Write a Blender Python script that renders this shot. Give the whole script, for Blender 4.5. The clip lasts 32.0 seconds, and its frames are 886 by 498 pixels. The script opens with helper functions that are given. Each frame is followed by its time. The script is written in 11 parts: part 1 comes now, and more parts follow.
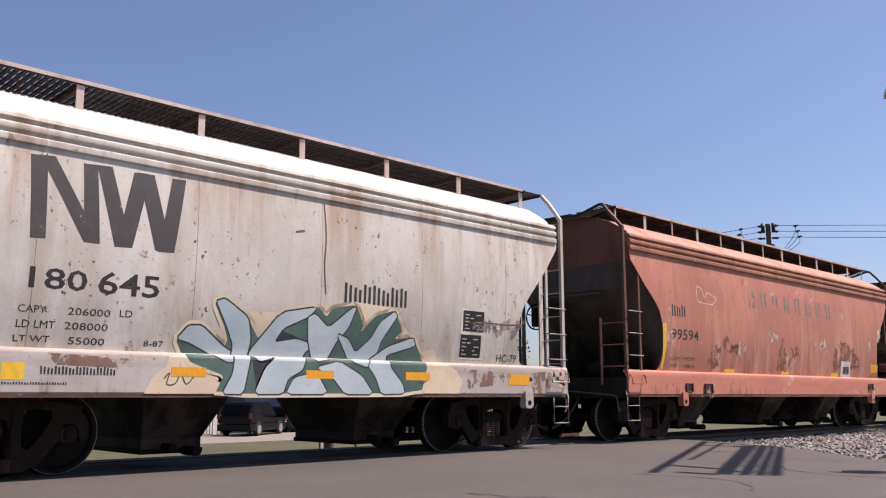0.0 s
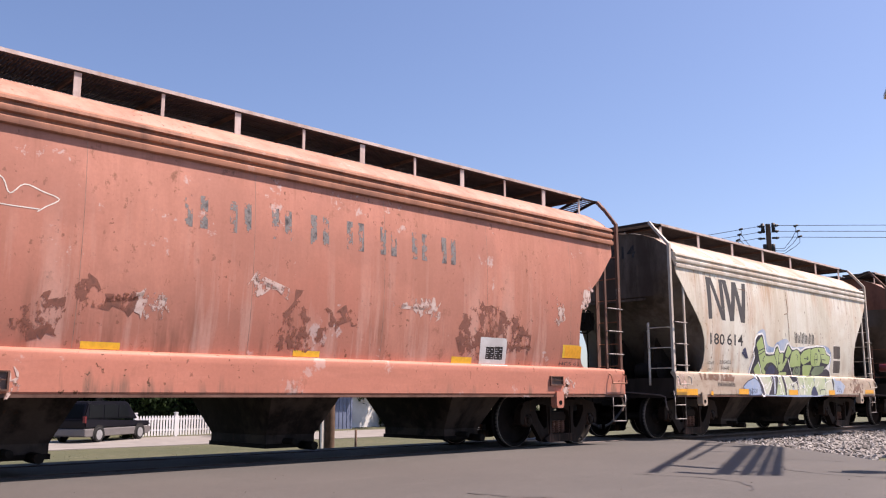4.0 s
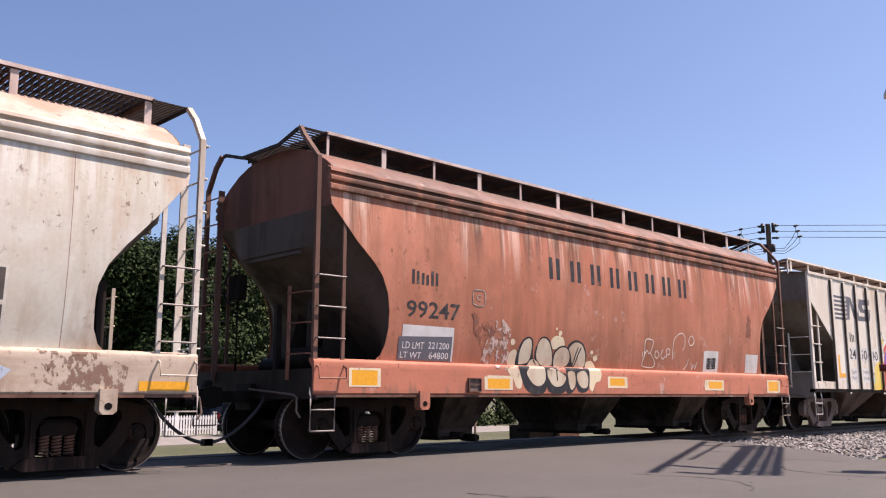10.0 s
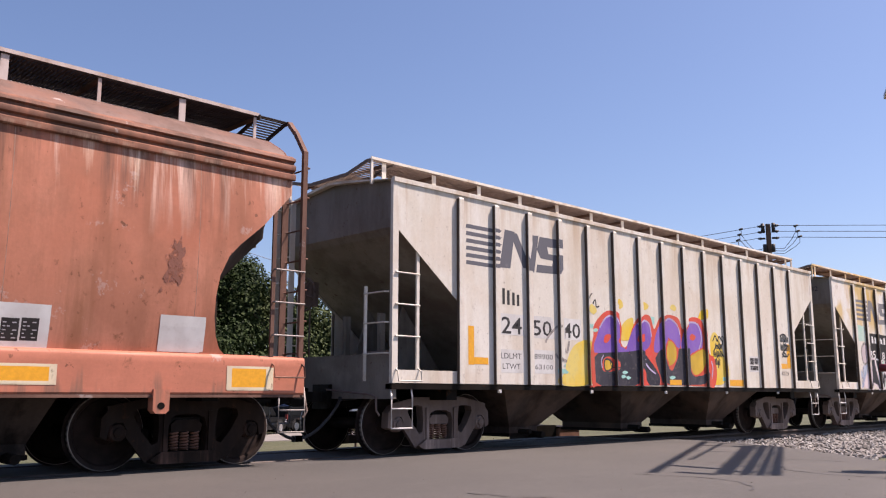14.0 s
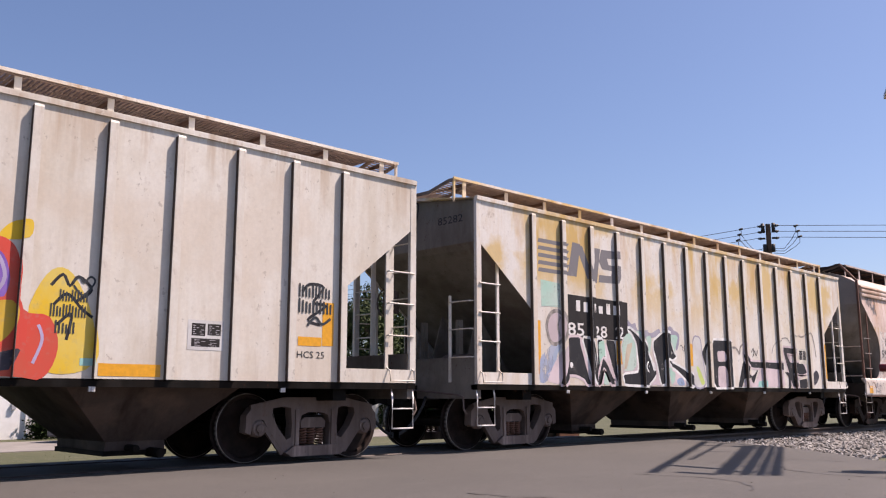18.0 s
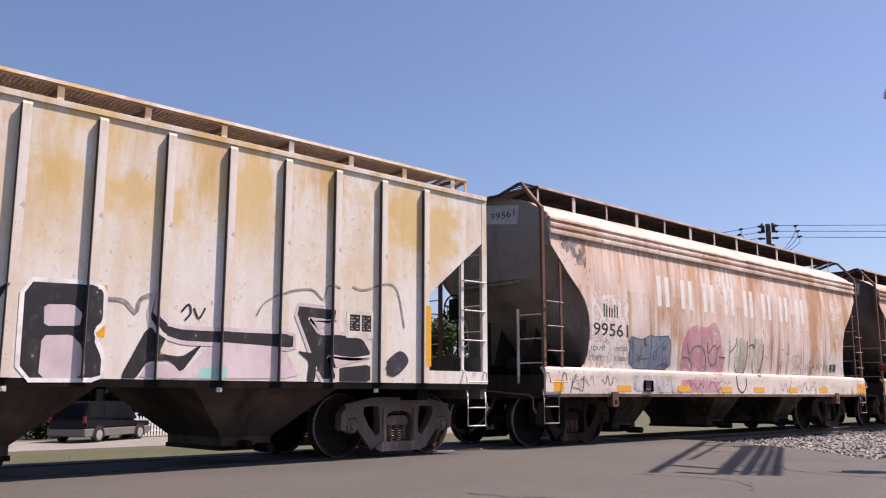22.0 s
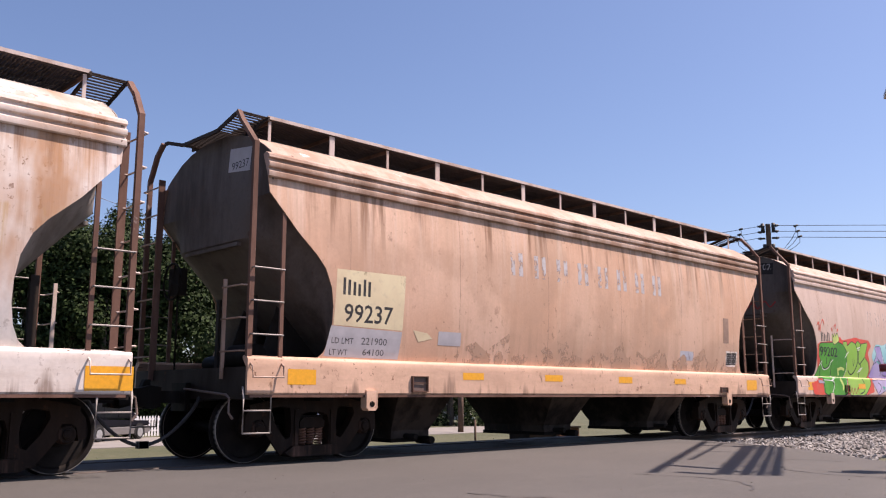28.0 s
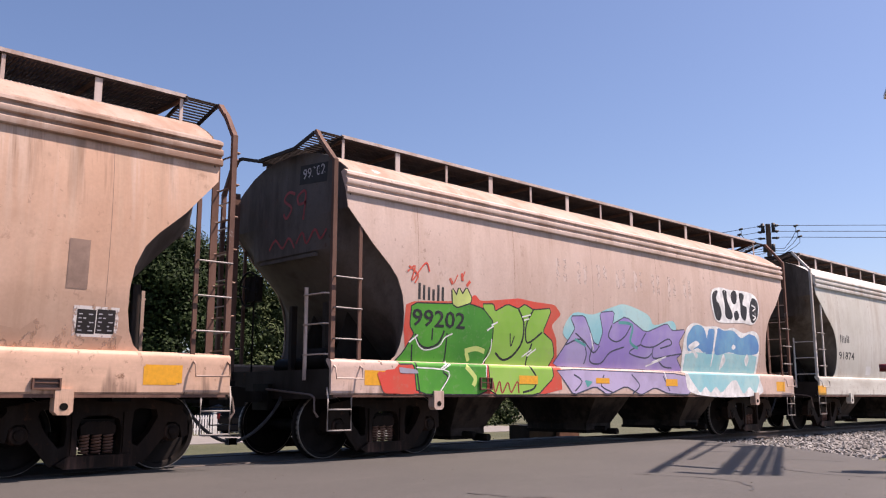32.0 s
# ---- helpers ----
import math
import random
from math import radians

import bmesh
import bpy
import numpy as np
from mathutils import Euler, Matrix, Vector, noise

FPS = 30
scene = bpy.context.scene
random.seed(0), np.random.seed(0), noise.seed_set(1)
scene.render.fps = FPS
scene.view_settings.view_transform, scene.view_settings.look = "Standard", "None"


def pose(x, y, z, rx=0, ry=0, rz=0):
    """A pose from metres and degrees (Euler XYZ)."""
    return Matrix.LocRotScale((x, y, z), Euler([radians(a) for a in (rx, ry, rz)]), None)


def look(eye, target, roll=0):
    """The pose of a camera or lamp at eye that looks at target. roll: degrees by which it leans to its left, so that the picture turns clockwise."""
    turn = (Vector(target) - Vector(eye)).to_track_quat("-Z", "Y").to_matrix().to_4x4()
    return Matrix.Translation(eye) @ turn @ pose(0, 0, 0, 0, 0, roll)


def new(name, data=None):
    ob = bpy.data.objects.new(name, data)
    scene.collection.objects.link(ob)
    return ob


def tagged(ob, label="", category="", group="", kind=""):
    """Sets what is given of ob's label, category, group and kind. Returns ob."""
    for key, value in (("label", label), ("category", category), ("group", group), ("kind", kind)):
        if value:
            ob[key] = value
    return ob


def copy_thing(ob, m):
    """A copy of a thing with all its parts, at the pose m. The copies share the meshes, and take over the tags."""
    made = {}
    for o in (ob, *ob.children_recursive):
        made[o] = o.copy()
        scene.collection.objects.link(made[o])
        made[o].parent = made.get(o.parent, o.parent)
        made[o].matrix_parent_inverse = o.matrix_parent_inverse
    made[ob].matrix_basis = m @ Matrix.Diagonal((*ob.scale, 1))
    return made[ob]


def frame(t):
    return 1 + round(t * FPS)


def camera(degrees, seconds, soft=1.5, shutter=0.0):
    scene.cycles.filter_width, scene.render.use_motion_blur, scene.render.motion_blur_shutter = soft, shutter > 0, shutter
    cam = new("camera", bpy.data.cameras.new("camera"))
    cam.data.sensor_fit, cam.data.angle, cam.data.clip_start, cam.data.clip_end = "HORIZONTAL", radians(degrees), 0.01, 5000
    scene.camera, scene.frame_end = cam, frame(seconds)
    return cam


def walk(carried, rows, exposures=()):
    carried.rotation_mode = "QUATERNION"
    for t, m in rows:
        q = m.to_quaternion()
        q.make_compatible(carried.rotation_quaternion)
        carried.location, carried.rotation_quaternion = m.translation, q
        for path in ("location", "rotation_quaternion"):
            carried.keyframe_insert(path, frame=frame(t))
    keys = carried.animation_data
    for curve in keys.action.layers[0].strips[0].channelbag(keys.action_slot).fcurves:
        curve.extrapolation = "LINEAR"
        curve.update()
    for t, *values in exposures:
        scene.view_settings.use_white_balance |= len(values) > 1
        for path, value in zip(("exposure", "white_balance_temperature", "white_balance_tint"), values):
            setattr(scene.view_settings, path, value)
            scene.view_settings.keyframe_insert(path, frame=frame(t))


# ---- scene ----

# A freight train of hopper cars rolls over a level crossing; the camera stands still.
# X runs along the track, Y across it, z = 0 is the top of the rails.
cam = camera(54.19, 32.0, soft=1.15)
walk(cam, [(0, pose(0, 0, 0.883, 99.632, 0, -43.929)), (32, pose(0, 0, 0.883, 99.632, 0, -43.929))],
     exposures=[(t, 0.28 + e, 7050, 25) for t, e in ((0, 0.12), (2, 0.4), (6, 0.45), (7, 0.4), (8, 0.15), (9, 0.33), (10, 0.4), (11.5, 0.42), (13, 0.34), (14, 0.32), (16.5, 0.04), (19, 0.3), (21, 0.17), (23, 0.25), (24, 0.22),
                                                     (24.5, 0.02), (26.5, 0.04), (27, 0.12), (28, 0.33), (30, 0.1), (32, 0.28))])

# ---- sun and sky ----
SUN = Vector((0.55, -0.34, 1.0))
world = bpy.data.worlds.new("sky")
scene.world = world
world.use_nodes = True
sky = world.node_tree.nodes.new("ShaderNodeTexSky")
sky.sky_type = "NISHITA"
sky.sun_disc = False
sky.sun_elevation = math.asin(SUN.normalized().z)
sky.sun_rotation = math.atan2(SUN.x, SUN.y)
sky.air_density, sky.dust_density, sky.ozone_density = 1.0, 1.1, 6.7
bg = world.node_tree.nodes["Background"]
bg.inputs["Strength"].default_value = 0.104
world.node_tree.links.new(sky.outputs[0], bg.inputs["Color"])
sun_data = bpy.data.lights.new("sun", "SUN")
sun_data.energy, sun_data.angle, sun_data.color = 5.4, radians(0.53), (1.0, 0.94, 0.86)
sun = new("sun", sun_data)
sun.matrix_world = look(SUN * 40, (0, 0, 0))

# ---- layout ----
SIDE = 9.6            # near side of the cars
MID = 11.2            # middle of the track
# place of the whole train along the track
RUN = [(0, 67.62), (3.5, 55.13), (5.5, 47.94), (9, 35.47), (12, 24.77), (14.5, 15.83), (16.5, 8.84), (19, 0), (22, -10.72),
       (24.5, -19.69), (26.5, -26.86), (29, -35.83), (32, -46.64)]


# ---- materials ----
class Nodes:
    """A short way to write node trees."""
    def __init__(self, name):
        self.mat = bpy.data.materials.new(name)
        self.mat.use_nodes = True
        self.t = self.mat.node_tree
        self.bsdf = self.t.nodes["Principled BSDF"]
        self.co = self.t.nodes.new("ShaderNodeTexCoord").outputs["Object"]

    def put(self, socket, v):
        if isinstance(v, bpy.types.NodeSocket):
            self.t.links.new(v, socket)
        elif isinstance(v, (tuple, list)) and len(v) == 3 and socket.type == "RGBA":
            socket.default_value = (*v, 1)
        else:
            socket.default_value = v

    def noise(self, scale, detail=4, stretch=(1, 1, 1), rough=0.55, shift=(0, 0, 0)):
        m = self.t.nodes.new("ShaderNodeMapping")
        self.put(m.inputs[0], self.co)
        m.inputs["Location"].default_value = shift
        m.inputs["Scale"].default_value = stretch
        n = self.t.nodes.new("ShaderNodeTexNoise")
        self.put(n.inputs["Vector"], m.outputs[0])
        n.inputs["Scale"].default_value, n.inputs["Detail"].default_value, n.inputs["Roughness"].default_value = scale, detail, rough
        return n.outputs["Fac"]

    def ramp(self, v, lo, hi, a=0.0, b=1.0):
        m = self.t.nodes.new("ShaderNodeMapRange")
        self.put(m.inputs["Value"], v)
        for i, x in enumerate((lo, hi, a, b)):
            m.inputs[i + 1].default_value = x
        return m.outputs[0]

    def math(self, op, a, b=0.0):
        m = self.t.nodes.new("ShaderNodeMath")
        m.operation = op
        self.put(m.inputs[0], a), self.put(m.inputs[1], b)
        return m.outputs[0]

    def mix(self, f, a, b):
        m = self.t.nodes.new("ShaderNodeMix")
        m.data_type = "RGBA"
        self.put(m.inputs[0], f), self.put(m.inputs[6], a), self.put(m.inputs[7], b)
        return m.outputs[2]

    def per_object(self):
        return self.t.nodes.new("ShaderNodeObjectInfo").outputs["Random"]

    def per_island(self):
        return self.t.nodes.new("ShaderNodeNewGeometry").outputs["Random Per Island"]

    def height(self):
        s = self.t.nodes.new("ShaderNodeSeparateXYZ")
        self.put(s.inputs[0], self.co)
        return s.outputs

    def done(self, colour, rough=0.6, metal=0.0, bump=None, strength=0.3, dist=0.01, gloss=0.5):
        self.bsdf.inputs["Specular IOR Level"].default_value = gloss
        self.put(self.bsdf.inputs["Base Color"], colour)
        self.put(self.bsdf.inputs["Roughness"], rough)
        self.put(self.bsdf.inputs["Metallic"], metal)
        if bump is not None:
            b = self.t.nodes.new("ShaderNodeBump")
            b.inputs["Strength"].default_value, b.inputs["Distance"].default_value = strength, dist
            self.put(b.inputs["Height"], bump)
            self.put(self.bsdf.inputs["Normal"], b.outputs[0])
        return self.mat


def plain(name, colour, rough=0.6, metal=0.0, vary=0.25, scale=6.0, gloss=0.5):
    """A slightly uneven surface of one colour."""
    n = Nodes(name)
    f = n.noise(scale, 5)
    dark = tuple(c * (1 - vary) for c in colour)
    light = tuple(min(1, c * (1 + vary)) for c in colour)
    return n.done(n.mix(n.ramp(f, 0.3, 0.7), dark, light), rough, metal, f, 0.15, 0.004, gloss)


def car_paint(name, base, stain, rust=(0.16, 0.065, 0.03), streak=0.5, faded=None, specks=0.4, shift=0.0, worn=0.0, blotch=None, runs=None, drips=(), gloss=0.3, lying=False):
    """Old railway paint: faded patches, rain streaks, rust specks and a chalky skin."""
    n = Nodes(name)
    at = (shift, 0, shift)
    broad = n.noise(0.45, 3, (1, 1, 1.2), shift=at)
    rain = n.noise(1.0, 6, (0.7, 1, 3.0) if lying else (1.7, 1, 0.24), 0.66, shift=at)
    thin = n.noise(1.0, 5, (1.2, 1, 9.0) if lying else (6.5, 1, 0.3), 0.68, shift=at)
    spot = n.noise(5.5, 6, (1, 1, 0.8), 0.7, shift=at)
    grain = n.noise(26, 4, shift=at)
    c = n.mix(n.ramp(broad, 0.38, 0.66), base, faded or tuple(min(1, x * 1.2) for x in base))
    c = n.mix(n.math("MULTIPLY", n.ramp(rain, 0.47, 0.64), streak), c, stain)
    c = n.mix(n.math("MULTIPLY", n.math("MULTIPLY", n.ramp(thin, 0.52, 0.7), n.ramp(broad, 0.4, 0.6)), streak * 0.3), c, stain)
    pale = n.noise(1.0, 6, (1.0, 1, 4.0) if lying else (2.6, 1, 0.26), 0.68, shift=(shift + 40, 0, 9))
    c = n.mix(n.math("MULTIPLY", n.ramp(pale, 0.52, 0.72), 0.28), c, tuple(min(0.85, x * 1.35 + 0.04) for x in (faded or base)))
    c = n.mix(n.math("MULTIPLY", n.math("MULTIPLY", n.ramp(spot, 0.6, 0.68), n.ramp(broad, 0.45, 0.6)), specks), c, rust)
    chip = n.noise(13, 5, (1, 1, 0.8), 0.62, shift=(shift + 5, 0, 1))
    where = n.noise(1.1, 3, shift=(shift + 60, 0, 4))
    c = n.mix(n.math("MULTIPLY", n.math("MULTIPLY", n.ramp(chip, 0.63, 0.66), n.ramp(where, 0.42, 0.6)), min(1.0, specks * 1.1)), c, tuple(x * 0.55 for x in rust))
    mottle = n.noise(2.3, 8, (1, 1, 0.6), 0.74, shift=(shift + 11, 0, 6))
    c = n.mix(n.math("MULTIPLY", n.ramp(mottle, 0.5, 0.63), 0.38 * streak + 0.06), c, stain)
    if blotch:
        soft = n.noise(blotch[2] if len(blotch) > 2 else 0.8, 5, (1, 1, 1.1), 0.55, shift=(shift + 20, 0, 5))
        soft = n.ramp(soft, 0.5, 0.6)
        if len(blotch) > 3:    # a leak from the roof stains the upper part alone
            soft = n.math("MULTIPLY", soft, n.ramp(n.height()[2], blotch[3], blotch[3] + 0.9))
        c = n.mix(n.math("MULTIPLY", soft, blotch[1]), c, blotch[0])
    if runs:
        for colour, much, z0, z1, width, at_x in runs:
            run = n.noise(1.0, 5, (width * 0.7, 1, 0.22), 0.66, shift=(shift + at_x, 0, 2))
            part_way = n.ramp(n.math("ADD", n.height()[2], n.ramp(n.noise(1.3, 3, (4, 1, 0.2)), 0, 1, -0.5, 0.5)), z0, z1)
            c = n.mix(n.math("MULTIPLY", n.math("MULTIPLY", n.ramp(run, 0.52, 0.62), part_way), much), c, colour)
    for colour, much, top, longest, often, seed in drips:
        # runs that hang from one height, each of its own length
        reach = n.ramp(n.noise(1.0, 7, (often, 0, 0.03), 0.72, shift=(shift + seed, 0, 0)), 0.46, 0.72, 0.0, longest)
        below = n.math("SUBTRACT", top, n.height()[2])
        tip = n.ramp(n.math("SUBTRACT", below, reach), 0.0, -0.5 * longest)
        tip = n.math("MULTIPLY", tip, n.ramp(below, -0.02, 0.02))
        fray = n.ramp(n.noise(1.0, 6, (often * 4, 1, 1.3), 0.7, shift=(seed, 0, shift)), 0.36, 0.56, 0.1, 1.0)
        c = n.mix(n.math("MULTIPLY", n.math("MULTIPLY", tip, fray), much), c, colour)
    if worn:
        flake = n.noise(1.6, 8, (1, 1, 0.9), 0.72, shift=(shift + 7, 0, 3))
        c = n.mix(n.math("MULTIPLY", n.ramp(flake, 0.62, 0.645), worn), c, (0.62, 0.56, 0.53))
    c = n.mix(n.math("MULTIPLY", n.ramp(grain, 0.3, 0.75), 0.16), c, tuple(x * 0.45 for x in base))
    return n.done(c, n.ramp(rain, 0.3, 0.7, 0.5, 0.78), 0.0, n.math("ADD", spot, n.math("MULTIPLY", grain, 0.4)), 0.12, 0.006, gloss)


def spray(name, colour, alt=None, scale=1.6, gone=0.72, cover=1.0):
    """Spray paint over old steel: it thins in spots, runs, and flakes off."""
    n = Nodes(name)
    a = n.noise(scale, 4, (1, 1, 0.7))
    b = n.noise(14, 5)
    c = n.mix(n.ramp(a, 0.4, 0.62), colour, alt or tuple(x * 0.75 for x in colour))
    c = n.mix(n.math("MULTIPLY", n.ramp(b, 0.55, 0.75), 0.25), c, (0.33, 0.28, 0.24))
    flake = n.noise(3.2, 9, (1.3, 1, 0.6), 0.72, shift=(colour[0] * 90, 0, colour[2] * 70))
    n.put(n.bsdf.inputs["Alpha"], n.ramp(flake, gone - 0.05, gone + 0.05, cover, 0.0))
    return n.done(c, 0.6, gloss=0.3)


def stencil(name, colour, under, gone=0.58, scale=7):
    """Old lettering, worn through to the paint below in flakes."""
    n = Nodes(name)
    a = n.noise(scale, 7, (1, 1, 0.7), 0.68)
    c = n.mix(n.ramp(a, gone - 0.16, gone), colour, tuple(x * 0.6 + y * 0.4 for x, y in zip(colour, under)))
    n.put(n.bsdf.inputs["Alpha"], n.ramp(a, gone - 0.03, gone + 0.03, 1.0, 0.0))
    return n.done(c, 0.65, gloss=0.3)


# Black and brown steel, darkened for the shade below the car bodies.
M_DARK = car_paint("shade_dark_grimy_steel", (0.008, 0.007, 0.006), (0.02, 0.014, 0.011), streak=0.7, specks=0.3, gloss=0.06)
M_TRUCK = car_paint("shade_dark_dusty_brown_steel", (0.015, 0.01, 0.008), (0.04, 0.024, 0.017), streak=0.7, specks=0.3, gloss=0.08, runs=[((0.15, 0.085, 0.065), 0.9, 0.34, 0.08, 3, 4)])
M_TRUCK2 = car_paint("dusty_grey_cast_steel", (0.16, 0.12, 0.104), (0.08, 0.055, 0.044), streak=0.6, specks=0.4, gloss=0.12, runs=[((0.5, 0.38, 0.33), 0.9, 0.75, -0.1, 3, 4)])
M_SPRING = plain("rusty_spring", (0.2, 0.105, 0.075), 0.75, 0.0, gloss=0.15)
M_HOSE = plain("black_rubber_hose", (0.025, 0.025, 0.027), 0.55)
M_GRATE = plain("weathered_galvanised_grating", (0.26, 0.23, 0.21), 0.65, 0.1)
M_GRATE_B = plain("rust_stained_grating", (0.2, 0.15, 0.125), 0.75, 0.0, gloss=0.2)
M_GRATE_D = plain("rusty_dark_grating", (0.045, 0.034, 0.03), 0.8, 0.0, gloss=0.15)
M_ARM = plain("rust_brown_bracket_arm", (0.1, 0.06, 0.045), 0.8, gloss=0.15)
M_GALV = plain("bare_galvanised_bar", (0.62, 0.6, 0.58), 0.5, 0.2, 0.2, 8)
M_ORANGE = plain("amber_reflective_sheet", (0.78, 0.36, 0.02), 0.35, 0.0, 0.1, 20)
M_YELLOW = plain("yellow_reflective_sheet", (0.8, 0.5, 0.04), 0.4, 0.0, 0.15, 12)
M_BLACK = stencil("worn_black_lettering", (0.035, 0.033, 0.034), (0.2, 0.19, 0.18), 0.7)
M_WHITE = stencil("worn_white_lettering", (0.74, 0.72, 0.7), (0.5, 0.36, 0.28), 0.68)
M_PLATE = plain("black_panel_paint", (0.03, 0.026, 0.025), 0.6, gloss=0.2)
M_DUSTY = plain("dust_brown_data_panel", (0.3, 0.2, 0.155), 0.7, gloss=0.2)
M_GREYD = plain("faded_black_data_panel", (0.1, 0.085, 0.075), 0.7, gloss=0.2)
M_PALE = spray("pale_repaint_patch", (0.64, 0.63, 0.61), (0.54, 0.52, 0.5), 2.5, gone=0.67)
M_CREAM = spray("cream_repaint_patch", (0.7, 0.6, 0.39), (0.64, 0.52, 0.34), 2.5, gone=0.66)
M_GREYP = plain("grey_repaint_patch", (0.42, 0.4, 0.42), 0.6, 0.0, 0.12, 5)


# ---- mesh helpers ----
def quad_box(bm, x0, x1, y0, y1, z0, z1):
    v = [bm.verts.new((x, y, z)) for x in (x0, x1) for y in (y0, y1) for z in (z0, z1)]
    for f in ((0, 1, 3, 2), (4, 6, 7, 5), (0, 4, 5, 1), (2, 3, 7, 6), (0, 2, 6, 4), (1, 5, 7, 3)):
        bm.faces.new([v[i] for i in f])
    return v


def beam(bm, p, q, w, h, up=(0, 0, 1)):
    """A bar of w by h from p to q."""
    p, q = Vector(p), Vector(q)
    d = (q - p).normalized()
    s = d.cross(Vector(up))
    s = s.normalized() if s.length > 1e-4 else d.cross(Vector((0, 1, 0))).normalized()
    u = s.cross(d).normalized()
    v = []
    for c in (p, q):
        for a, b in ((-1, -1), (1, -1), (1, 1), (-1, 1)):
            v.append(bm.verts.new(c + s * a * w / 2 + u * b * h / 2))
    for f in ((3, 2, 1, 0), (4, 5, 6, 7), (0, 1, 5, 4), (1, 2, 6, 5), (2, 3, 7, 6), (3, 0, 4, 7)):
        bm.faces.new([v[i] for i in f])


def tube(bm, pts, r, n=8, closed=False):
    """A round rod along points."""
    pts = [Vector(p) for p in pts]
    rings = []
    m = len(pts)
    for i, p in enumerate(pts):
        a = pts[i - 1] if i or closed else pts[0]
        b = pts[(i + 1) % m] if i + 1 < m or closed else pts[-1]
        d = (b - a).normalized()
        s = d.cross(Vector((0, 0, 1)))
        s = s.normalized() if s.length > 1e-3 else Vector((1, 0, 0))
        u = s.cross(d).normalized()
        rings.append([bm.verts.new(p + (s * math.cos(k * math.tau / n) + u * math.sin(k * math.tau / n)) * r) for k in range(n)])
    for i in range(m if closed else m - 1):
        A, B = rings[i], rings[(i + 1) % m]
        for k in range(n):
            f = bm.faces.new((A[k], A[(k + 1) % n], B[(k + 1) % n], B[k]))
            f.smooth = True
    if not closed:
        bm.faces.new(rings[0][::-1]), bm.faces.new(rings[-1])


def prism(bm, pts, y0, y1):
    """A plate: an outline in x and z, drawn out from y0 to y1."""
    a = [bm.verts.new((x, y0, z)) for x, z in pts]
    b = [bm.verts.new((x, y1, z)) for x, z in pts]
    n = len(pts)
    bm.faces.new(a), bm.faces.new(b[::-1])
    for i in range(n):
        bm.faces.new((a[i], b[i], b[(i + 1) % n], a[(i + 1) % n]))


def lathe(bm, prof, n=24, axis="y"):
    """A turned body: (radius, along) pairs round the y axis."""
    rings = []
    for r, y in prof:
        rings.append([bm.verts.new((r * math.cos(k * math.tau / n), y, r * math.sin(k * math.tau / n))) for k in range(n)])
    for A, B in zip(rings, rings[1:]):
        for k in range(n):
            f = bm.faces.new((A[k], B[k], B[(k + 1) % n], A[(k + 1) % n]))
            f.smooth = True
    bm.faces.new(rings[0][::-1]), bm.faces.new(rings[-1])


def finish(bm, sharp=35):
    bmesh.ops.recalc_face_normals(bm, faces=bm.faces)
    for e in bm.edges:
        if len(e.link_faces) == 2 and e.calc_face_angle(0) > radians(sharp):
            e.smooth = False
    me = bpy.data.meshes.new("mesh")
    bm.to_mesh(me)
    bm.free()
    return me


def part(name, bm, material, parent, label="", at=None):
    """ONE mesh object under a thing or a part; bm may be a bmesh or a mesh that others share."""
    me = finish(bm) if isinstance(bm, bmesh.types.BMesh) else bm
    if not me.materials:
        me.materials.append(material)
    ob = new(name, me)
    ob.parent = parent
    if at is not None:
        ob.matrix_local = at if isinstance(at, Matrix) else Matrix.Translation(at)
    ob.material_slots[0].link = "OBJECT"
    ob.material_slots[0].material = material
    if label:
        tagged(ob, label)
    return ob


def shape(fn, *a):
    """A mesh drawn once by a function, to be shared."""
    bm = bmesh.new()
    fn(bm, *a)
    return finish(bm)


# ---- car kinds: u runs along the car from its front end, y from its middle, z from the rail ----
class Kind:
    pass


CF = Kind()      # long car with curved sides
CF.long, CF.eave = 14.16, 3.76
SH = Kind()      # shorter car with curved sides
SH.long, SH.eave = 10.7, 3.58
CF.board, CF.arch, SH.board, SH.arch = 4.76, 1.0, 4.61, 1.1
FL = Kind()      # flat sides with ribs
FL.long = 14.5
for k in (CF, SH):
    k.curve = [(1.38, 1.497), (1.54, 1.523), (1.7, 1.545), (1.9, 1.566), (2.1, 1.581), (2.3, 1.591), (2.5, 1.597), (2.7, 1.6), (2.9, 1.6), (3.1, 1.596), (3.3, 1.587), (3.5, 1.573), (k.eave, 1.573 - 0.094 * (k.eave - 3.5))]
FL.curve = [(1.0, 1.6), (4.2, 1.6)]


# the rounded top of the side sill
SILL = [(1.38, 1.55), (1.374, 1.576), (1.36, 1.592), (1.335, 1.6), (1.26, 1.6)]


def sill_width(z):
    for (a, p), (b, q) in zip(SILL, SILL[1:]):
        if z >= b:
            return p + (q - p) * min(1.0, max(0.0, (a - z) / (a - b)))
    return 1.6


def half_width(kind, z):
    c = kind.curve
    if z <= c[0][0]:
        return c[0][1]
    for (a, p), (b, q) in zip(c, c[1:]):
        if z <= b:
            return p + (q - p) * (z - a) / (b - a)
    return c[-1][1]


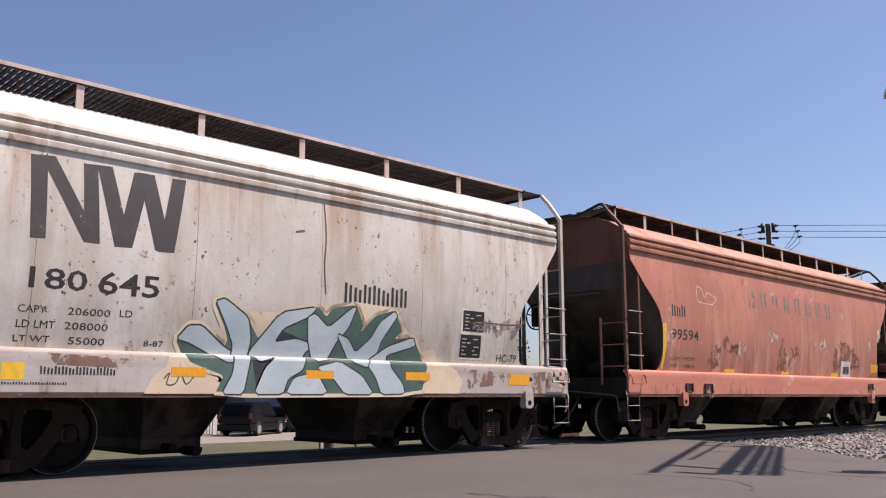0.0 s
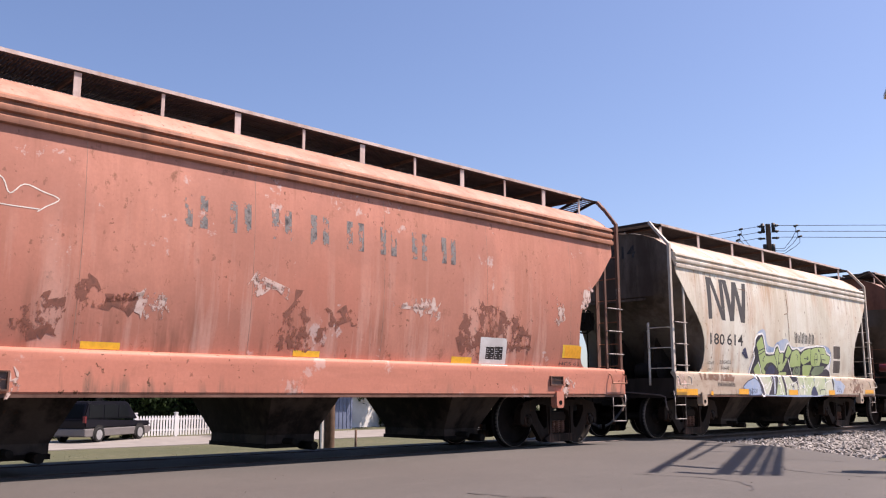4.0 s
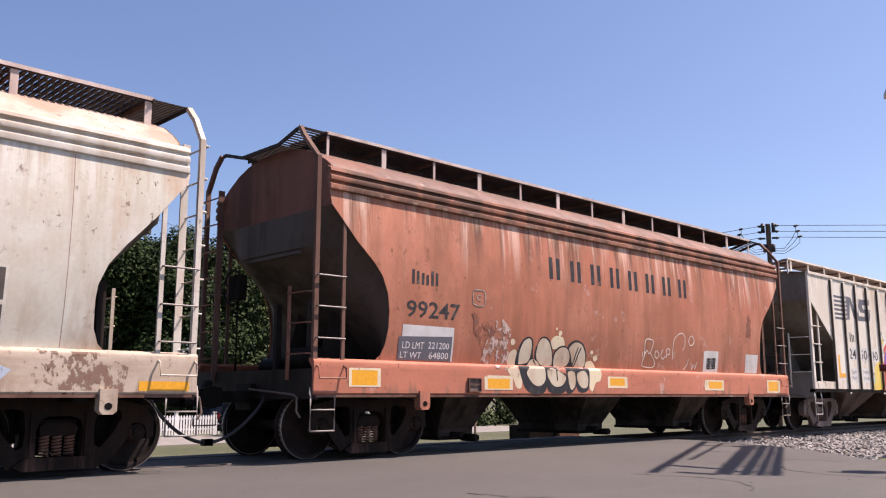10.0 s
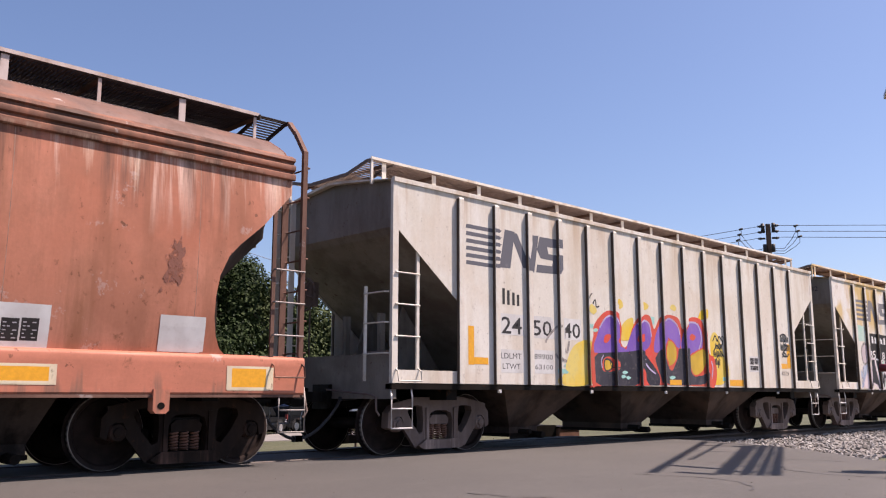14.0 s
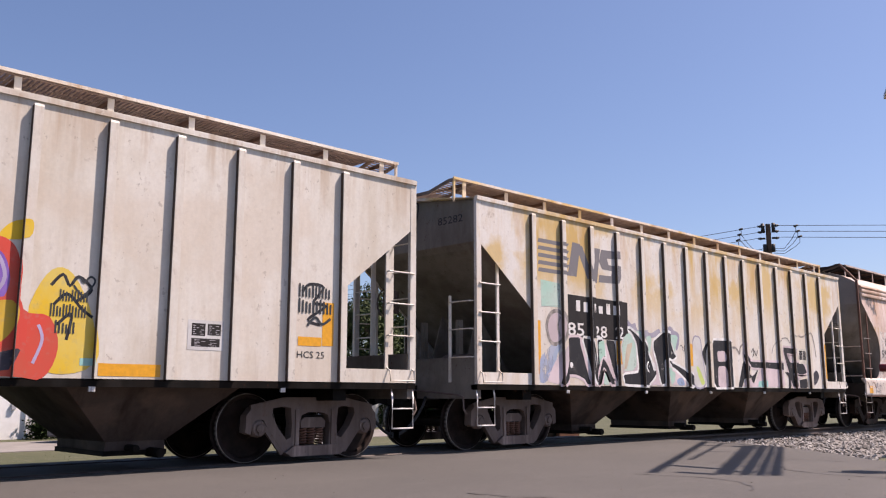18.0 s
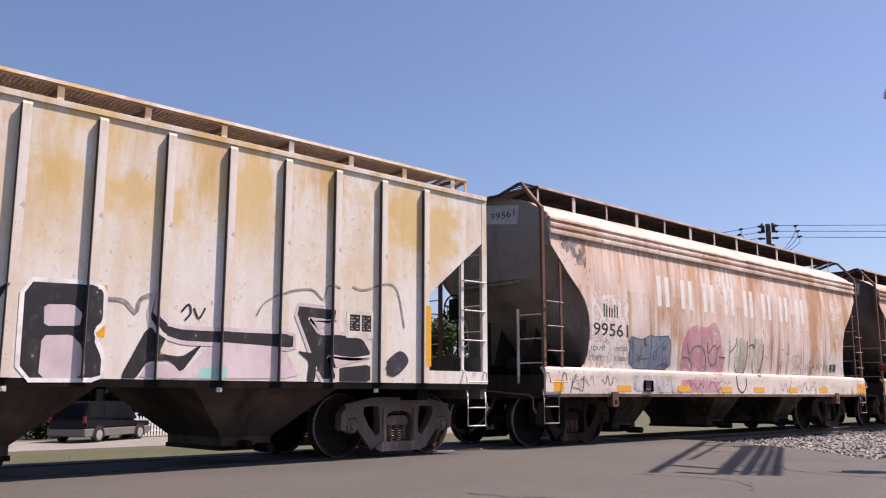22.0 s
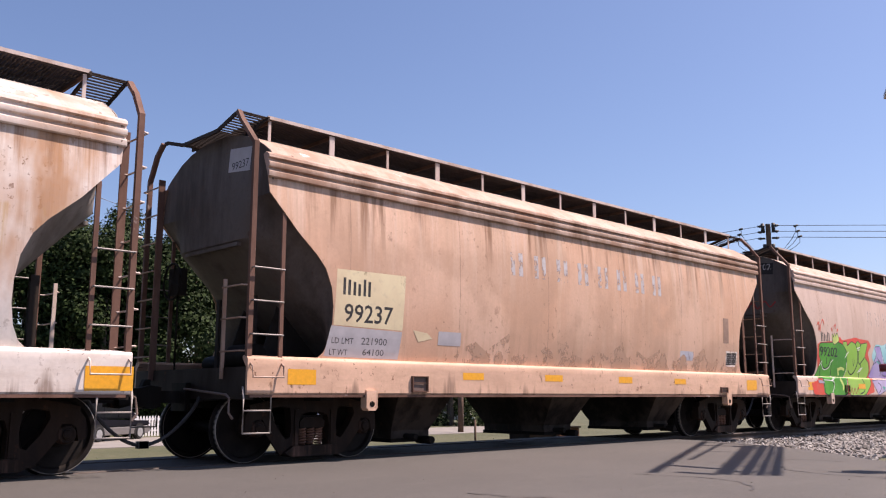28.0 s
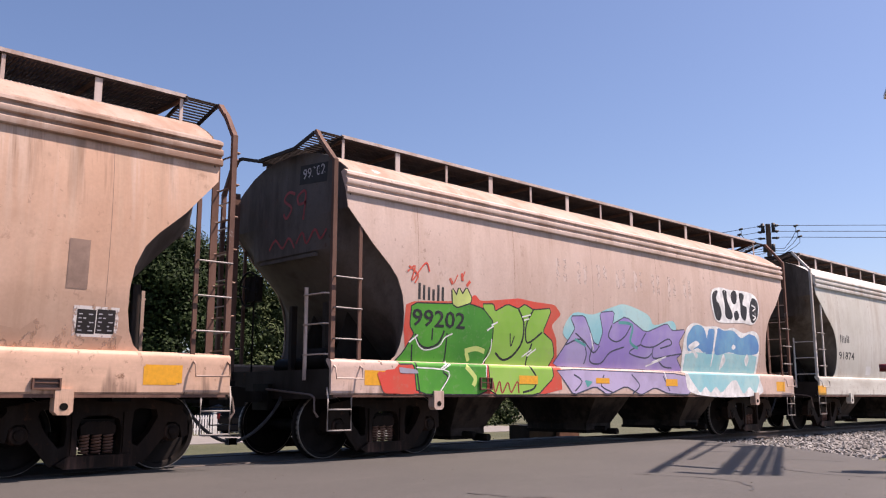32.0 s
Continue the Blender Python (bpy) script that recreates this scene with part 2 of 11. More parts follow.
def wrap(bm, kind, off=0.004, sign=-1):
    """Lays a flat drawing in x and z on the side of a car."""
    if kind is not FL:
        for z, _ in kind.curve[1:-1]:
            bmesh.ops.bisect_plane(bm, geom=bm.verts[:] + bm.edges[:] + bm.faces[:], plane_co=(0, 0, z), plane_no=(0, 0, 1))
    if kind is FL:
        for v in bm.verts:
            v.co.y = sign * (1.6 + off)
        return
    # the sill stands a little proud of the side sheet
    ledge = [e for e in bm.edges if all(abs(v.co.z - SILL[0][0]) < 1e-4 for v in e.verts)]
    if ledge:
        bmesh.ops.split_edges(bm, edges=ledge)
    for f in bm.faces:
        on_sill = sum(v.co.z for v in f.verts) / len(f.verts) < SILL[0][0]
        for v in f.verts:
            if on_sill:
                v.co.y = sign * (sill_width(v.co.z) + off)
            else:
                v.co.y = sign * (half_width(kind, v.co.z) + off)


def sheet(pts, kind, off=0.004, thick=0.0, sign=-1):
    bm = bmesh.new()
    bm.faces.new([bm.verts.new((x, 0, z)) for x, z in pts])
    bm.normal_update()
    bmesh.ops.triangulate(bm, faces=bm.faces[:])
    if kind is not FL:
        for z, _ in SILL:
            bmesh.ops.bisect_plane(bm, geom=bm.verts[:] + bm.edges[:] + bm.faces[:], plane_co=(0, 0, z), plane_no=(0, 0, 1))
    wrap(bm, kind, off, sign)
    bmesh.ops.recalc_face_normals(bm, faces=bm.faces)
    for f in bm.faces:
        f.smooth = True
    if thick:
        bmesh.ops.solidify(bm, geom=bm.faces[:], thickness=thick)
    return bm


def sweep(bm, prof, x0, x1, closed=True):
    """Draws an outline in y and z out along the car."""
    a = [bm.verts.new((x0, y, z)) for y, z in prof]
    b = [bm.verts.new((x1, y, z)) for y, z in prof]
    n = len(prof)
    for i in range(n if closed else n - 1):
        f = bm.faces.new((a[i], a[(i + 1) % n], b[(i + 1) % n], b[i]))
        f.smooth = True
    if closed:
        bm.faces.new(a[::-1]), bm.faces.new(b)


# ---- trucks ----
def plate_with_holes(bm, rim, holes, y0, y1):
    """A thick plate: an outline in x and z with windows cut through it."""
    loops = []
    for pts in [rim] + holes:
        v = [bm.verts.new((x, y0, z)) for x, z in pts]
        loops += [bm.edges.new((v[i], v[(i + 1) % len(v)])) for i in range(len(v))]
    made = bmesh.ops.triangle_fill(bm, use_beauty=True, use_dissolve=False, edges=loops)
    faces = [f for f in made["geom"] if isinstance(f, bmesh.types.BMFace)]
    more = bmesh.ops.extrude_face_region(bm, geom=faces)
    bmesh.ops.translate(bm, vec=(0, y1 - y0, 0), verts=[v for v in more["geom"] if isinstance(v, bmesh.types.BMVert)])


def draw_side_frame(bm, s):
    y0, y1 = sorted((s * 0.97, s * 1.12))
    half = [(0.5, 0.83), (0.8, 0.8), (1.0, 0.73), (1.09, 0.63), (1.1, 0.41), (1.02, 0.38), (0.99, 0.53), (0.93, 0.57), (0.83, 0.57), (0.77, 0.47), (0.6, 0.25), (0.5, 0.13), (0.42, 0.09)]
    rim = half + [(-x, z) for x, z in half[::-1]]
    tri = [(0.4, 0.72), (0.5, 0.745), (0.68, 0.72), (0.7, 0.64), (0.6, 0.46), (0.46, 0.3), (0.39, 0.33), (0.375, 0.5)]
    mid = [(-0.25, 0.21), (0.25, 0.21), (0.26, 0.5), (0.22, 0.62), (0.12, 0.66), (-0.12, 0.66), (-0.22, 0.62), (-0.26, 0.5)]
    plate_with_holes(bm, rim, [tri, [(-x, z) for x, z in tri[::-1]], mid], y0, y1)
    # flanges along the lower edge and round the spring seat
    prism(bm, [(-0.5, 0.13), (-0.36, 0.215), (0.36, 0.215), (0.5, 0.13), (0.4, 0.075), (-0.4, 0.075)], *sorted((s * 0.93, s * 1.17)))
    for e in (-1, 1):
        beam(bm, (e * 0.5, s * 1.1, 0.13), (e * 0.79, s * 1.1, 0.48), 0.1, 0.035, (0, 1, 0))
        beam(bm, (e * 0.5, s * 1.1, 0.815), (e * 1.02, s * 1.1, 0.715), 0.1, 0.035, (0, 1, 0))
        quad_box(bm, *sorted((e * 0.27, e * 0.33)), *sorted((s * 1.1, s * 1.145)), 0.22, 0.7)
    beam(bm, (-0.5, s * 1.1, 0.815), (0.5, s * 1.1, 0.815), 0.1, 0.035, (0, 1, 0))


def draw_spring(bm):
    tube(bm, [(0.05 * math.cos(a), 0.05 * math.sin(a), 0.225 + a / math.tau * 0.036) for a in np.linspace(0, 6 * math.tau, 61)], 0.012, 5)


def draw_cap(bm, s):
    prof = [(0.10, 0.98), (0.115, 1.0), (0.115, 1.1), (0.095, 1.13), (0.06, 1.13), (0.055, 1.155), (0.03, 1.16)]
    lathe(bm, [(r, s * y) for r, y in prof], 16)
    for k in range(3):
        a = k * math.tau / 3 + 0.4
        quad_box(bm, 0.075 * math.cos(a) - 0.012, 0.075 * math.cos(a) + 0.012, s * 1.13 - 0.01, s * 1.13 + 0.025, 0.075 * math.sin(a) - 0.012, 0.075 * math.sin(a) + 0.012)


def draw_wheelset(bm):
    for s in (-1, 1):
        lathe(bm, [(0.09, s * 0.60), (0.11, s * 0.66), (0.37, s * 0.71), (0.40, s * 0.665), (0.482, s * 0.67), (0.484, s * 0.69), (0.462, s * 0.705),
                   (0.457, s * 0.80), (0.435, s * 0.805), (0.40, s * 0.795), (0.38, s * 0.75), (0.15, s * 0.77), (0.12, s * 0.83), (0.085, s * 0.84), (0.08, s * 0.98)], 40)
    lathe(bm, [(0.085, -0.6), (0.085, 0.6)], 16)


def draw_bolster(bm):
    quad_box(bm, -0.2, 0.2, -1.05, 1.05, 0.44, 0.62)
    quad_box(bm, -0.24, 0.24, -0.35, 0.35, 0.6, 0.8)
    for e in (-1, 1):
        quad_box(bm, e * 0.42 - 0.04, e * 0.42 + 0.04, -0.85, 0.85, 0.36, 0.48)


def draw_bolster_end(bm, s):
    prism(bm, [(-0.2, 0.45), (0.2, 0.45), (0.21, 0.54), (0.14, 0.59), (-0.14, 0.59), (-0.21, 0.54)], *sorted((s * 1.03, s * 1.08)))


MESH = {"frame_near": shape(draw_side_frame, -1), "frame_far": shape(draw_side_frame, 1), "spring": shape(draw_spring),
        "cap_near": shape(draw_cap, -1), "cap_far": shape(draw_cap, 1), "wheelset": shape(draw_wheelset), "bolster": shape(draw_bolster),
        "end_near": shape(draw_bolster_end, -1), "end_far": shape(draw_bolster_end, 1)}
ROLLING = []      # wheelsets that turn


def wheel_material(name, plate, seed):
    """A dark oily plate with a worn bright ring at the rim."""
    n = Nodes(name)
    x, y, z = n.height()
    r = n.math("SQRT", n.math("ADD", n.math("MULTIPLY", x, x), n.math("MULTIPLY", z, z)))
    f = n.noise(3.5, 6, shift=(seed, seed, 0))
    c = n.mix(n.ramp(f, 0.35, 0.7), tuple(v * 0.55 for v in plate), tuple(v * 1.5 for v in plate))
    rim = n.math("MULTIPLY", n.ramp(r, 0.446, 0.453), n.ramp(r, 0.459, 0.456))
    c = n.mix(n.math("MULTIPLY", rim, 0.9), c, (0.45, 0.41, 0.38))
    return n.done(c, n.ramp(rim, 0, 1, 0.7, 0.4), n.math("MULTIPLY", rim, 0.7), f, 0.2, 0.004, 0.12)


M_WHEELS = [wheel_material("dark_oily_wheel", (0.014, 0.011, 0.01), 0), wheel_material("rust_brown_wheel", (0.03, 0.02, 0.017), 3)]


def add_truck(car, x, steel, wheel):
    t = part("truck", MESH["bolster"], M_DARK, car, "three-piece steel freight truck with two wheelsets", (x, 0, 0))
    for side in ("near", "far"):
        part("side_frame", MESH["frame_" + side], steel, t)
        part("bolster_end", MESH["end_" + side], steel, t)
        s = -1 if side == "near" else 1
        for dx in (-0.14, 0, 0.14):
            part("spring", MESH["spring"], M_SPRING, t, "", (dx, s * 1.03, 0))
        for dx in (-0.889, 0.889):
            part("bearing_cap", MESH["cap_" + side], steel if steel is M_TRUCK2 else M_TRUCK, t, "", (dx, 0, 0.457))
    for dx in (-0.889, 0.889):
        w = part("wheelset", MESH["wheelset"], wheel, t, "pair of steel wheels on an axle with a worn bright rim", (dx, 0, 0.457))
        ROLLING.append((w, dx))
    return t


# ---- pieces of the cars ----
def at_end(kind, right, u):
    return kind.long - u if right else u


def draw_ladder_rungs(bm, x0, x1, y, zs):
    for z in zs:
        tube(bm, [(x0, y, z), (x0, y - 0.05, z), (x1, y - 0.05, z), (x1, y, z)], 0.012, 6)


def draw_stirrup(bm, x, y):
    """The step below the corner of a car."""
    for dx in (-0.2, 0.2):
        tube(bm, [(x + dx, y + 0.03, 1.0), (x + dx, y, 0.86), (x + dx, y, 0.42)], 0.013, 6)
    for z in (0.42, 0.7):
        tube(bm, [(x - 0.2, y, z), (x + 0.2, y, z)], 0.012, 6)


def draw_coupler(bm, right, kind, reach):
    d = 1 if right else -1
    x = kind.long if right else 0.0
    side = 1 if right else -1
    quad_box(bm, *sorted((x - d * 0.2, x + d * (reach - 0.28))), -0.075, 0.075, 0.79, 0.95)
    quad_box(bm, *sorted((x + d * 0.02, x + d * 0.1)), -0.2, 0.2, 0.68, 1.06)
    x += d * (reach - 0.74)
    prism(bm, [(x + d * a, z) for a, z in ((0.42, 0.74), (0.42, 1.0), (0.58, 1.02), (0.74, 0.98), (0.74, 0.76), (0.58, 0.72))], *sorted((side * 0.17, side * 0.02)))
    prism(bm, [(x + d * a, z) for a, z in ((0.5, 0.76), (0.5, 0.98), (0.83, 0.97), (0.83, 0.77))], *sorted((-side * 0.02, -side * 0.16)))
    prism(bm, [(x + d * a, z) for a, z in ((0.52, 1.0), (0.52, 1.1), (0.6, 1.1), (0.64, 1.0))], -0.05, 0.05)


def draw_air_hose(bm, right, kind, reach):
    d = 1 if right else -1
    x = kind.long if right else 0.0
    tube(bm, [(x + d * a * (reach + 0.02), -0.4 + 0.03 * a, 0.84 - 0.58 * math.sin(a * math.pi / 2) ** 0.8) for a in np.linspace(0, 1, 12)], 0.024, 7)
    quad_box(bm, *sorted((x + d * (reach - 0.07), x + d * (reach + 0.06))), -0.42, -0.33, 0.22, 0.31)
    tube(bm, [(x - d * 0.3, -0.4, 0.86), (x + d * 0.02, -0.4, 0.84)], 0.035, 8)


def draw_uncoupling_lever(bm, right, kind):
    d = 1 if right else -1
    x = kind.long if right else 0.0
    tube(bm, [(x + d * 0.12, -0.2, 0.98), (x + d * 0.12, -1.3, 0.9), (x + d * 0.14, -1.42, 0.86), (x + d * 0.16, -1.45, 0.68), (x + d * 0.1, -1.45, 0.6)], 0.016, 6)


def draw_hopper(bm, x, wide, low, z0, zt):
    """A discharge chute that narrows to its outlet."""
    top = [(x - wide, -1.35), (x + wide, -1.35), (x + wide, 1.35), (x - wide, 1.35)]
    bot = [(x - low, -0.75), (x + low, -0.75), (x + low, 0.75), (x - low, 0.75)]
    a = [bm.verts.new((p, q, zt)) for p, q in top]
    b = [bm.verts.new((p, q, z0 + 0.12)) for p, q in bot]
    c = [bm.verts.new((p, q, z0)) for p, q in bot]
    for i in range(4):
        j = (i + 1) % 4
        bm.faces.new((a[i], a[j], b[j], b[i])), bm.faces.new((b[i], b[j], c[j], c[i]))
    bm.faces.new(a), bm.faces.new(c[::-1])


def draw_outlet(bm, x, low, z0):
    quad_box(bm, x - low - 0.02, x + low + 0.02, -0.77, 0.77, z0 - 0.03, z0 + 0.03)
    tube(bm, [(x - 0.1, -1.0, z0 + 0.06), (x - 0.1, 0.9, z0 + 0.06)], 0.045, 8)
    tube(bm, [(x + low * 0.5, -1.05, z0 + 0.0), (x + low * 0.5, -0.7, z0 + 0.0)], 0.06, 8)


def draw_board(bm, x0, x1, y0, y1, z, step, inner=3):
    """A walkway of cross bars between edge strips."""
    for y in (y0, y1):
        quad_box(bm, x0, x1, y - 0.012, y + 0.012, z - 0.05, z + 0.005)
    for y in (y0 + (y1 - y0) * k / (inner + 1) for k in range(1, inner + 1)):
        quad_box(bm, x0, x1, y - 0.006, y + 0.006, z - 0.035, z - 0.005)
    for x in np.arange(x0, x1, step):
        quad_box(bm, x, x + step * 0.5, y0 + 0.012, y1 - 0.012, z - 0.034, z)


def draw_cross_board(bm, x0, x1, z, y0=-1.1, y1=1.1, dip=0.0):
    """A grating across the end of the roof, lower in its middle."""
    def at(y):
        return z - dip * min(1.0, max(0.0, (1.0 - abs(y)) / 0.5))
    ys = [y for y in (-1.1, -1.0, -0.5, -0.3, 0.3, 0.5, 1.0, 1.1) if y0 <= y <= y1]
    for x in (x0, x1):
        for a, b in zip(ys, ys[1:]):
            beam(bm, (x, a, at(a) - 0.022), (x, b, at(b) - 0.022), 0.024, 0.055)
    for y in np.arange(y0 + 0.01, y1 - 0.05, 0.062):
        quad_box(bm, x0 + 0.012, x1 - 0.012, y, y + 0.034, at(y) - 0.012, at(y))


def draw_bracket(bm, x, y, zb, zt, w=0.04):
    """The flat upright and the brace that carry the edge of a walkway."""
    quad_box(bm, x - w, x + w, y - 0.008, y + 0.008, zb, zt)


def draw_bracket_arm(bm, x, y, zt):
    """The bar under the boards, from the upright in towards the middle of the roof."""
    beam(bm, (x, y, zt - 0.06), (x, y * 0.15, zt - 0.06), 0.03, 0.05)


# roof and ribbed top chord, with heights from the top and the foot of the chord
ROOF = [(1.5, 0.0), (1.45, 0.06), (1.32, 0.15), (1.04, 0.31), (0.75, 0.415), (0.4, 0.48), (0, 0.5)]
CHORD = [(1.57, -0.01), (1.597, 0.005), (1.6, 0.035), (1.597, 0.07), (1.56, 0.095), (1.555, 0.12), (1.594, 0.135), (1.6, 0.165), (1.594, 0.195), (1.555, 0.22), (1.55, 0.25),
         (1.59, 0.265), (1.58, 0.305), (1.5, 0.35), (1.44, 0.32)]


def roof_line(kind):
    return [(y, kind.eave + 0.34 + z * kind.arch) for y, z in ROOF]


def corner(kind, right, cut):
    return [(at_end(kind, right, u), z) for u, z in cut]


CF.cut = [(0.24, 3.76), (0.26, 3.55), (0.7, 3.07), (1.03, 2.78), (1.18, 2.61), (1.29, 2.36), (1.33, 2.1), (1.33, 1.85), (1.29, 1.62), (1.22, 1.46), (1.13, 1.385)]
SH.cut = [(0.2, 3.58), (0.22, 3.46), (0.6, 2.99), (0.96, 2.6), (1.15, 2.36), (1.25, 2.12), (1.28, 1.85), (1.25, 1.62), (1.19, 1.46), (1.11, 1.385)]
CF.rungs, SH.rungs = (1.66, 2.09, 2.52), (1.51, 1.95, 2.4)


def cut_at(kind, z):
    """How far in from the end the side sheet starts at a height."""
    for (a, p), (b, q) in zip(kind.cut, kind.cut[1:]):
        if q <= z <= p:
            return a + (b - a) * (p - z) / (p - q)
    return kind.cut[0][0] if z > kind.cut[0][1] else kind.cut[-1][0]


def draw_curved_side(kind, s):
    bm = bmesh.new()
    zs = sorted({z for _, z in kind.cut} | {z for z, _ in kind.curve} | {3.4, 3.0, kind.eave})
    zs = [z for z in zs if kind.cut[-1][1] <= z <= kind.cut[0][1]]
    L = kind.long
    layers = []
    for inner in (0.0, 0.014):
        rows = []
        for z in zs:
            c, y = cut_at(kind, z), s * (half_width(kind, z) - inner)
            xs = [c, 1.6] + list(np.linspace(1.6, L - 1.6, 6))[1:-1] + [L - 1.6, L - c]
            rows.append([bm.verts.new((x, y, z)) for x in xs])
        for A, B in zip(rows, rows[1:]):
            for i in range(len(A) - 1):
                bm.faces.new((A[i], A[i + 1], B[i + 1], B[i])).smooth = True
        layers.append(rows)
    for i in (0, -1):
        for k in range(len(zs) - 1):
            bm.faces.new((layers[0][k][i], layers[0][k + 1][i], layers[1][k + 1][i], layers[1][k][i]))
    for k in (0, -1):
        a, b = layers[0][k], layers[1][k]
        for i in range(len(a) - 1):
            bm.faces.new((a[i], a[i + 1], b[i + 1], b[i]))
    return bm


def shell(bm, rows, dx):
    """A thin sheet through rows of points, dx deep along the car."""
    two = []
    for d in (0.0, dx):
        g = [[bm.verts.new((x + d, y, z)) for x, y, z in r] for r in rows]
        for A, B in zip(g, g[1:]):
            for i in range(len(A) - 1):
                bm.faces.new((A[i], A[i + 1], B[i + 1], B[i]))
        two.append(g)
    f, b = two
    ring = [(0, i) for i in range(len(rows[0]))] + [(k, len(rows[0]) - 1) for k in range(1, len(rows))]
    ring += [(len(rows) - 1, i) for i in range(len(rows[0]) - 2, -1, -1)] + [(k, 0) for k in range(len(rows) - 2, 0, -1)]
    for (p, q), (r, t) in zip(ring, ring[1:] + ring[:1]):
        bm.faces.new((f[p][q], f[r][t], b[r][t], b[p][q]))


def end_depth(kind, y, z):
    """How deep the end of the tank lies at a place: upright in its middle, drawn in along the cut at its edges."""
    mid = 0.3 + max(0.0, 3.02 - z)
    t = min(1.0, max(0.0, (1.575 - abs(y)) / 0.7))
    t = t * t * (3 - 2 * t)
    return (cut_at(kind, z) + 0.03) * (1 - t) + mid * t


def draw_curved_end(bm, kind, right, top):
    """The upright top of the end and the curved sheet that slopes in below it."""
    X = lambda u: at_end(kind, right, u)
    thick = -0.02 if right else 0.02
    if top:
        full = [(-y, z) for y, z in roof_line(kind)[:-1]] + [(y, z) for y, z in roof_line(kind)[::-1]]
        shell(bm, [[(X(0.3), y, z) for y, z in full], [(X(0.3), y / 1.5 * 1.55, kind.eave) for y, _ in full], [(X(0.3), y / 1.5 * 1.56, 3.55) for y, _ in full]], thick)
        return
    ys = [1.55 * math.sin(math.pi / 2 * k / 9) for k in range(-9, 10)]
    zs = (3.55, 3.45, 3.3, 3.15, 3.02, 2.94, 2.8, 2.65, 2.5, 2.35, 2.2, 2.05, 1.9, 1.7, 1.5, 1.3, 1.12)
    shell(bm, [[(X(end_depth(kind, y, z)), y * (half_width(kind, z) - 0.02) / 1.55, z) for y in ys] for z in zs], thick)
    for f in bm.faces:
        f.smooth = True


def add_end_frame(car, k, kind, right, zt, paint):
    """End beam, draft sill, bolster, uprights and gussets under the slope sheet."""
    X = lambda u: at_end(kind, right, u)
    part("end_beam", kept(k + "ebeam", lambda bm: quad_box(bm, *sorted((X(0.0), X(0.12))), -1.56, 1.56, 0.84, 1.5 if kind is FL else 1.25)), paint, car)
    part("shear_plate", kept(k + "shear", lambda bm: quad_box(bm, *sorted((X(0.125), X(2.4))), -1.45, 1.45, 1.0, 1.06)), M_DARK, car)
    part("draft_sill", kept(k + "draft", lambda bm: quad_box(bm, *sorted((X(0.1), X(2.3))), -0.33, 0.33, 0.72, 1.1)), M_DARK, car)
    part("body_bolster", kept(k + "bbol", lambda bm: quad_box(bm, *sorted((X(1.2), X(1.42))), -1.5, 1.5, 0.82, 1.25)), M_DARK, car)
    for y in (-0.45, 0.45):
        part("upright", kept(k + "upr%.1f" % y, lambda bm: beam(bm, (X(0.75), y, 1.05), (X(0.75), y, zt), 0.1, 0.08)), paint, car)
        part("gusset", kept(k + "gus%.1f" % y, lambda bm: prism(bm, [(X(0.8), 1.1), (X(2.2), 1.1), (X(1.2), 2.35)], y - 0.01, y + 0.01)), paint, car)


def draw_brake_wheel(bm):
    c = Vector((0.1, 0.75, 2.55))
    tube(bm, [c + Vector((0, 0.27 * math.cos(a), 0.27 * math.sin(a))) for a in np.linspace(0, math.tau, 20, endpoint=False)], 0.017, 6, True)
    for a in (0.3, 1.87, 3.44, 5.0):
        tube(bm, [c, c + Vector((0, 0.27 * math.cos(a), 0.27 * math.sin(a)))], 0.012, 5)


def add_brake(car, key, mat):
    """Hand brake, its rod, and the brake cylinder and air tank on the end platform."""
    part("brake_wheel", kept(key + "bw", draw_brake_wheel), mat, car)
    part("brake_gear_box", kept(key + "bg", lambda bm: quad_box(bm, 0.12, 0.26, 0.6, 0.9, 2.35, 2.75)), mat, car)
    part("brake_rod", kept(key + "br", lambda bm: tube(bm, [(0.2, 0.75, 2.4), (0.2, 0.75, 1.1)], 0.016, 6)), mat, car)
    part("brake_cylinder", kept(key + "bc", lambda bm: tube(bm, [(0.55, -0.9, 1.42), (0.55, -0.35, 1.42)], 0.17, 14)), mat, car)
    part("air_tank", kept(key + "bt", lambda bm: tube(bm, [(0.9, 0.2, 1.35), (0.9, 1.0, 1.35)], 0.13, 12)), mat, car)


def draw_corner_post(bm, kind, right, s, curved):
    X = lambda u: at_end(kind, right, u)
    if curved:
        y, zb = s * 1.54, kind.board
        for p, q in (((X(0.04), y, 1.3), (X(0.04), y, zb - 0.55)), ((X(0.04), y, zb - 0.57), (X(0.0), s * 1.24, zb - 0.2)), ((X(0.0), s * 1.25, zb - 0.22), (X(0.02), s * 1.1, zb - 0.04))):
            beam(bm, p, q, 0.07, 0.055, (0, 1, 0))
    else:
        y = s * 1.57
        beam(bm, (X(0.05), s * 1.575, 1.07), (X(0.05), s * 1.575, 4.1), 0.11, 0.06, (0, 1, 0))


def draw_inner_stile(bm, kind, right, s, z0, z1, u):
    x = at_end(kind, right, u)
    beam(bm, (x, s * 1.56, z0), (x, s * 1.56, z1), 0.055, 0.03, (0, 1, 0))


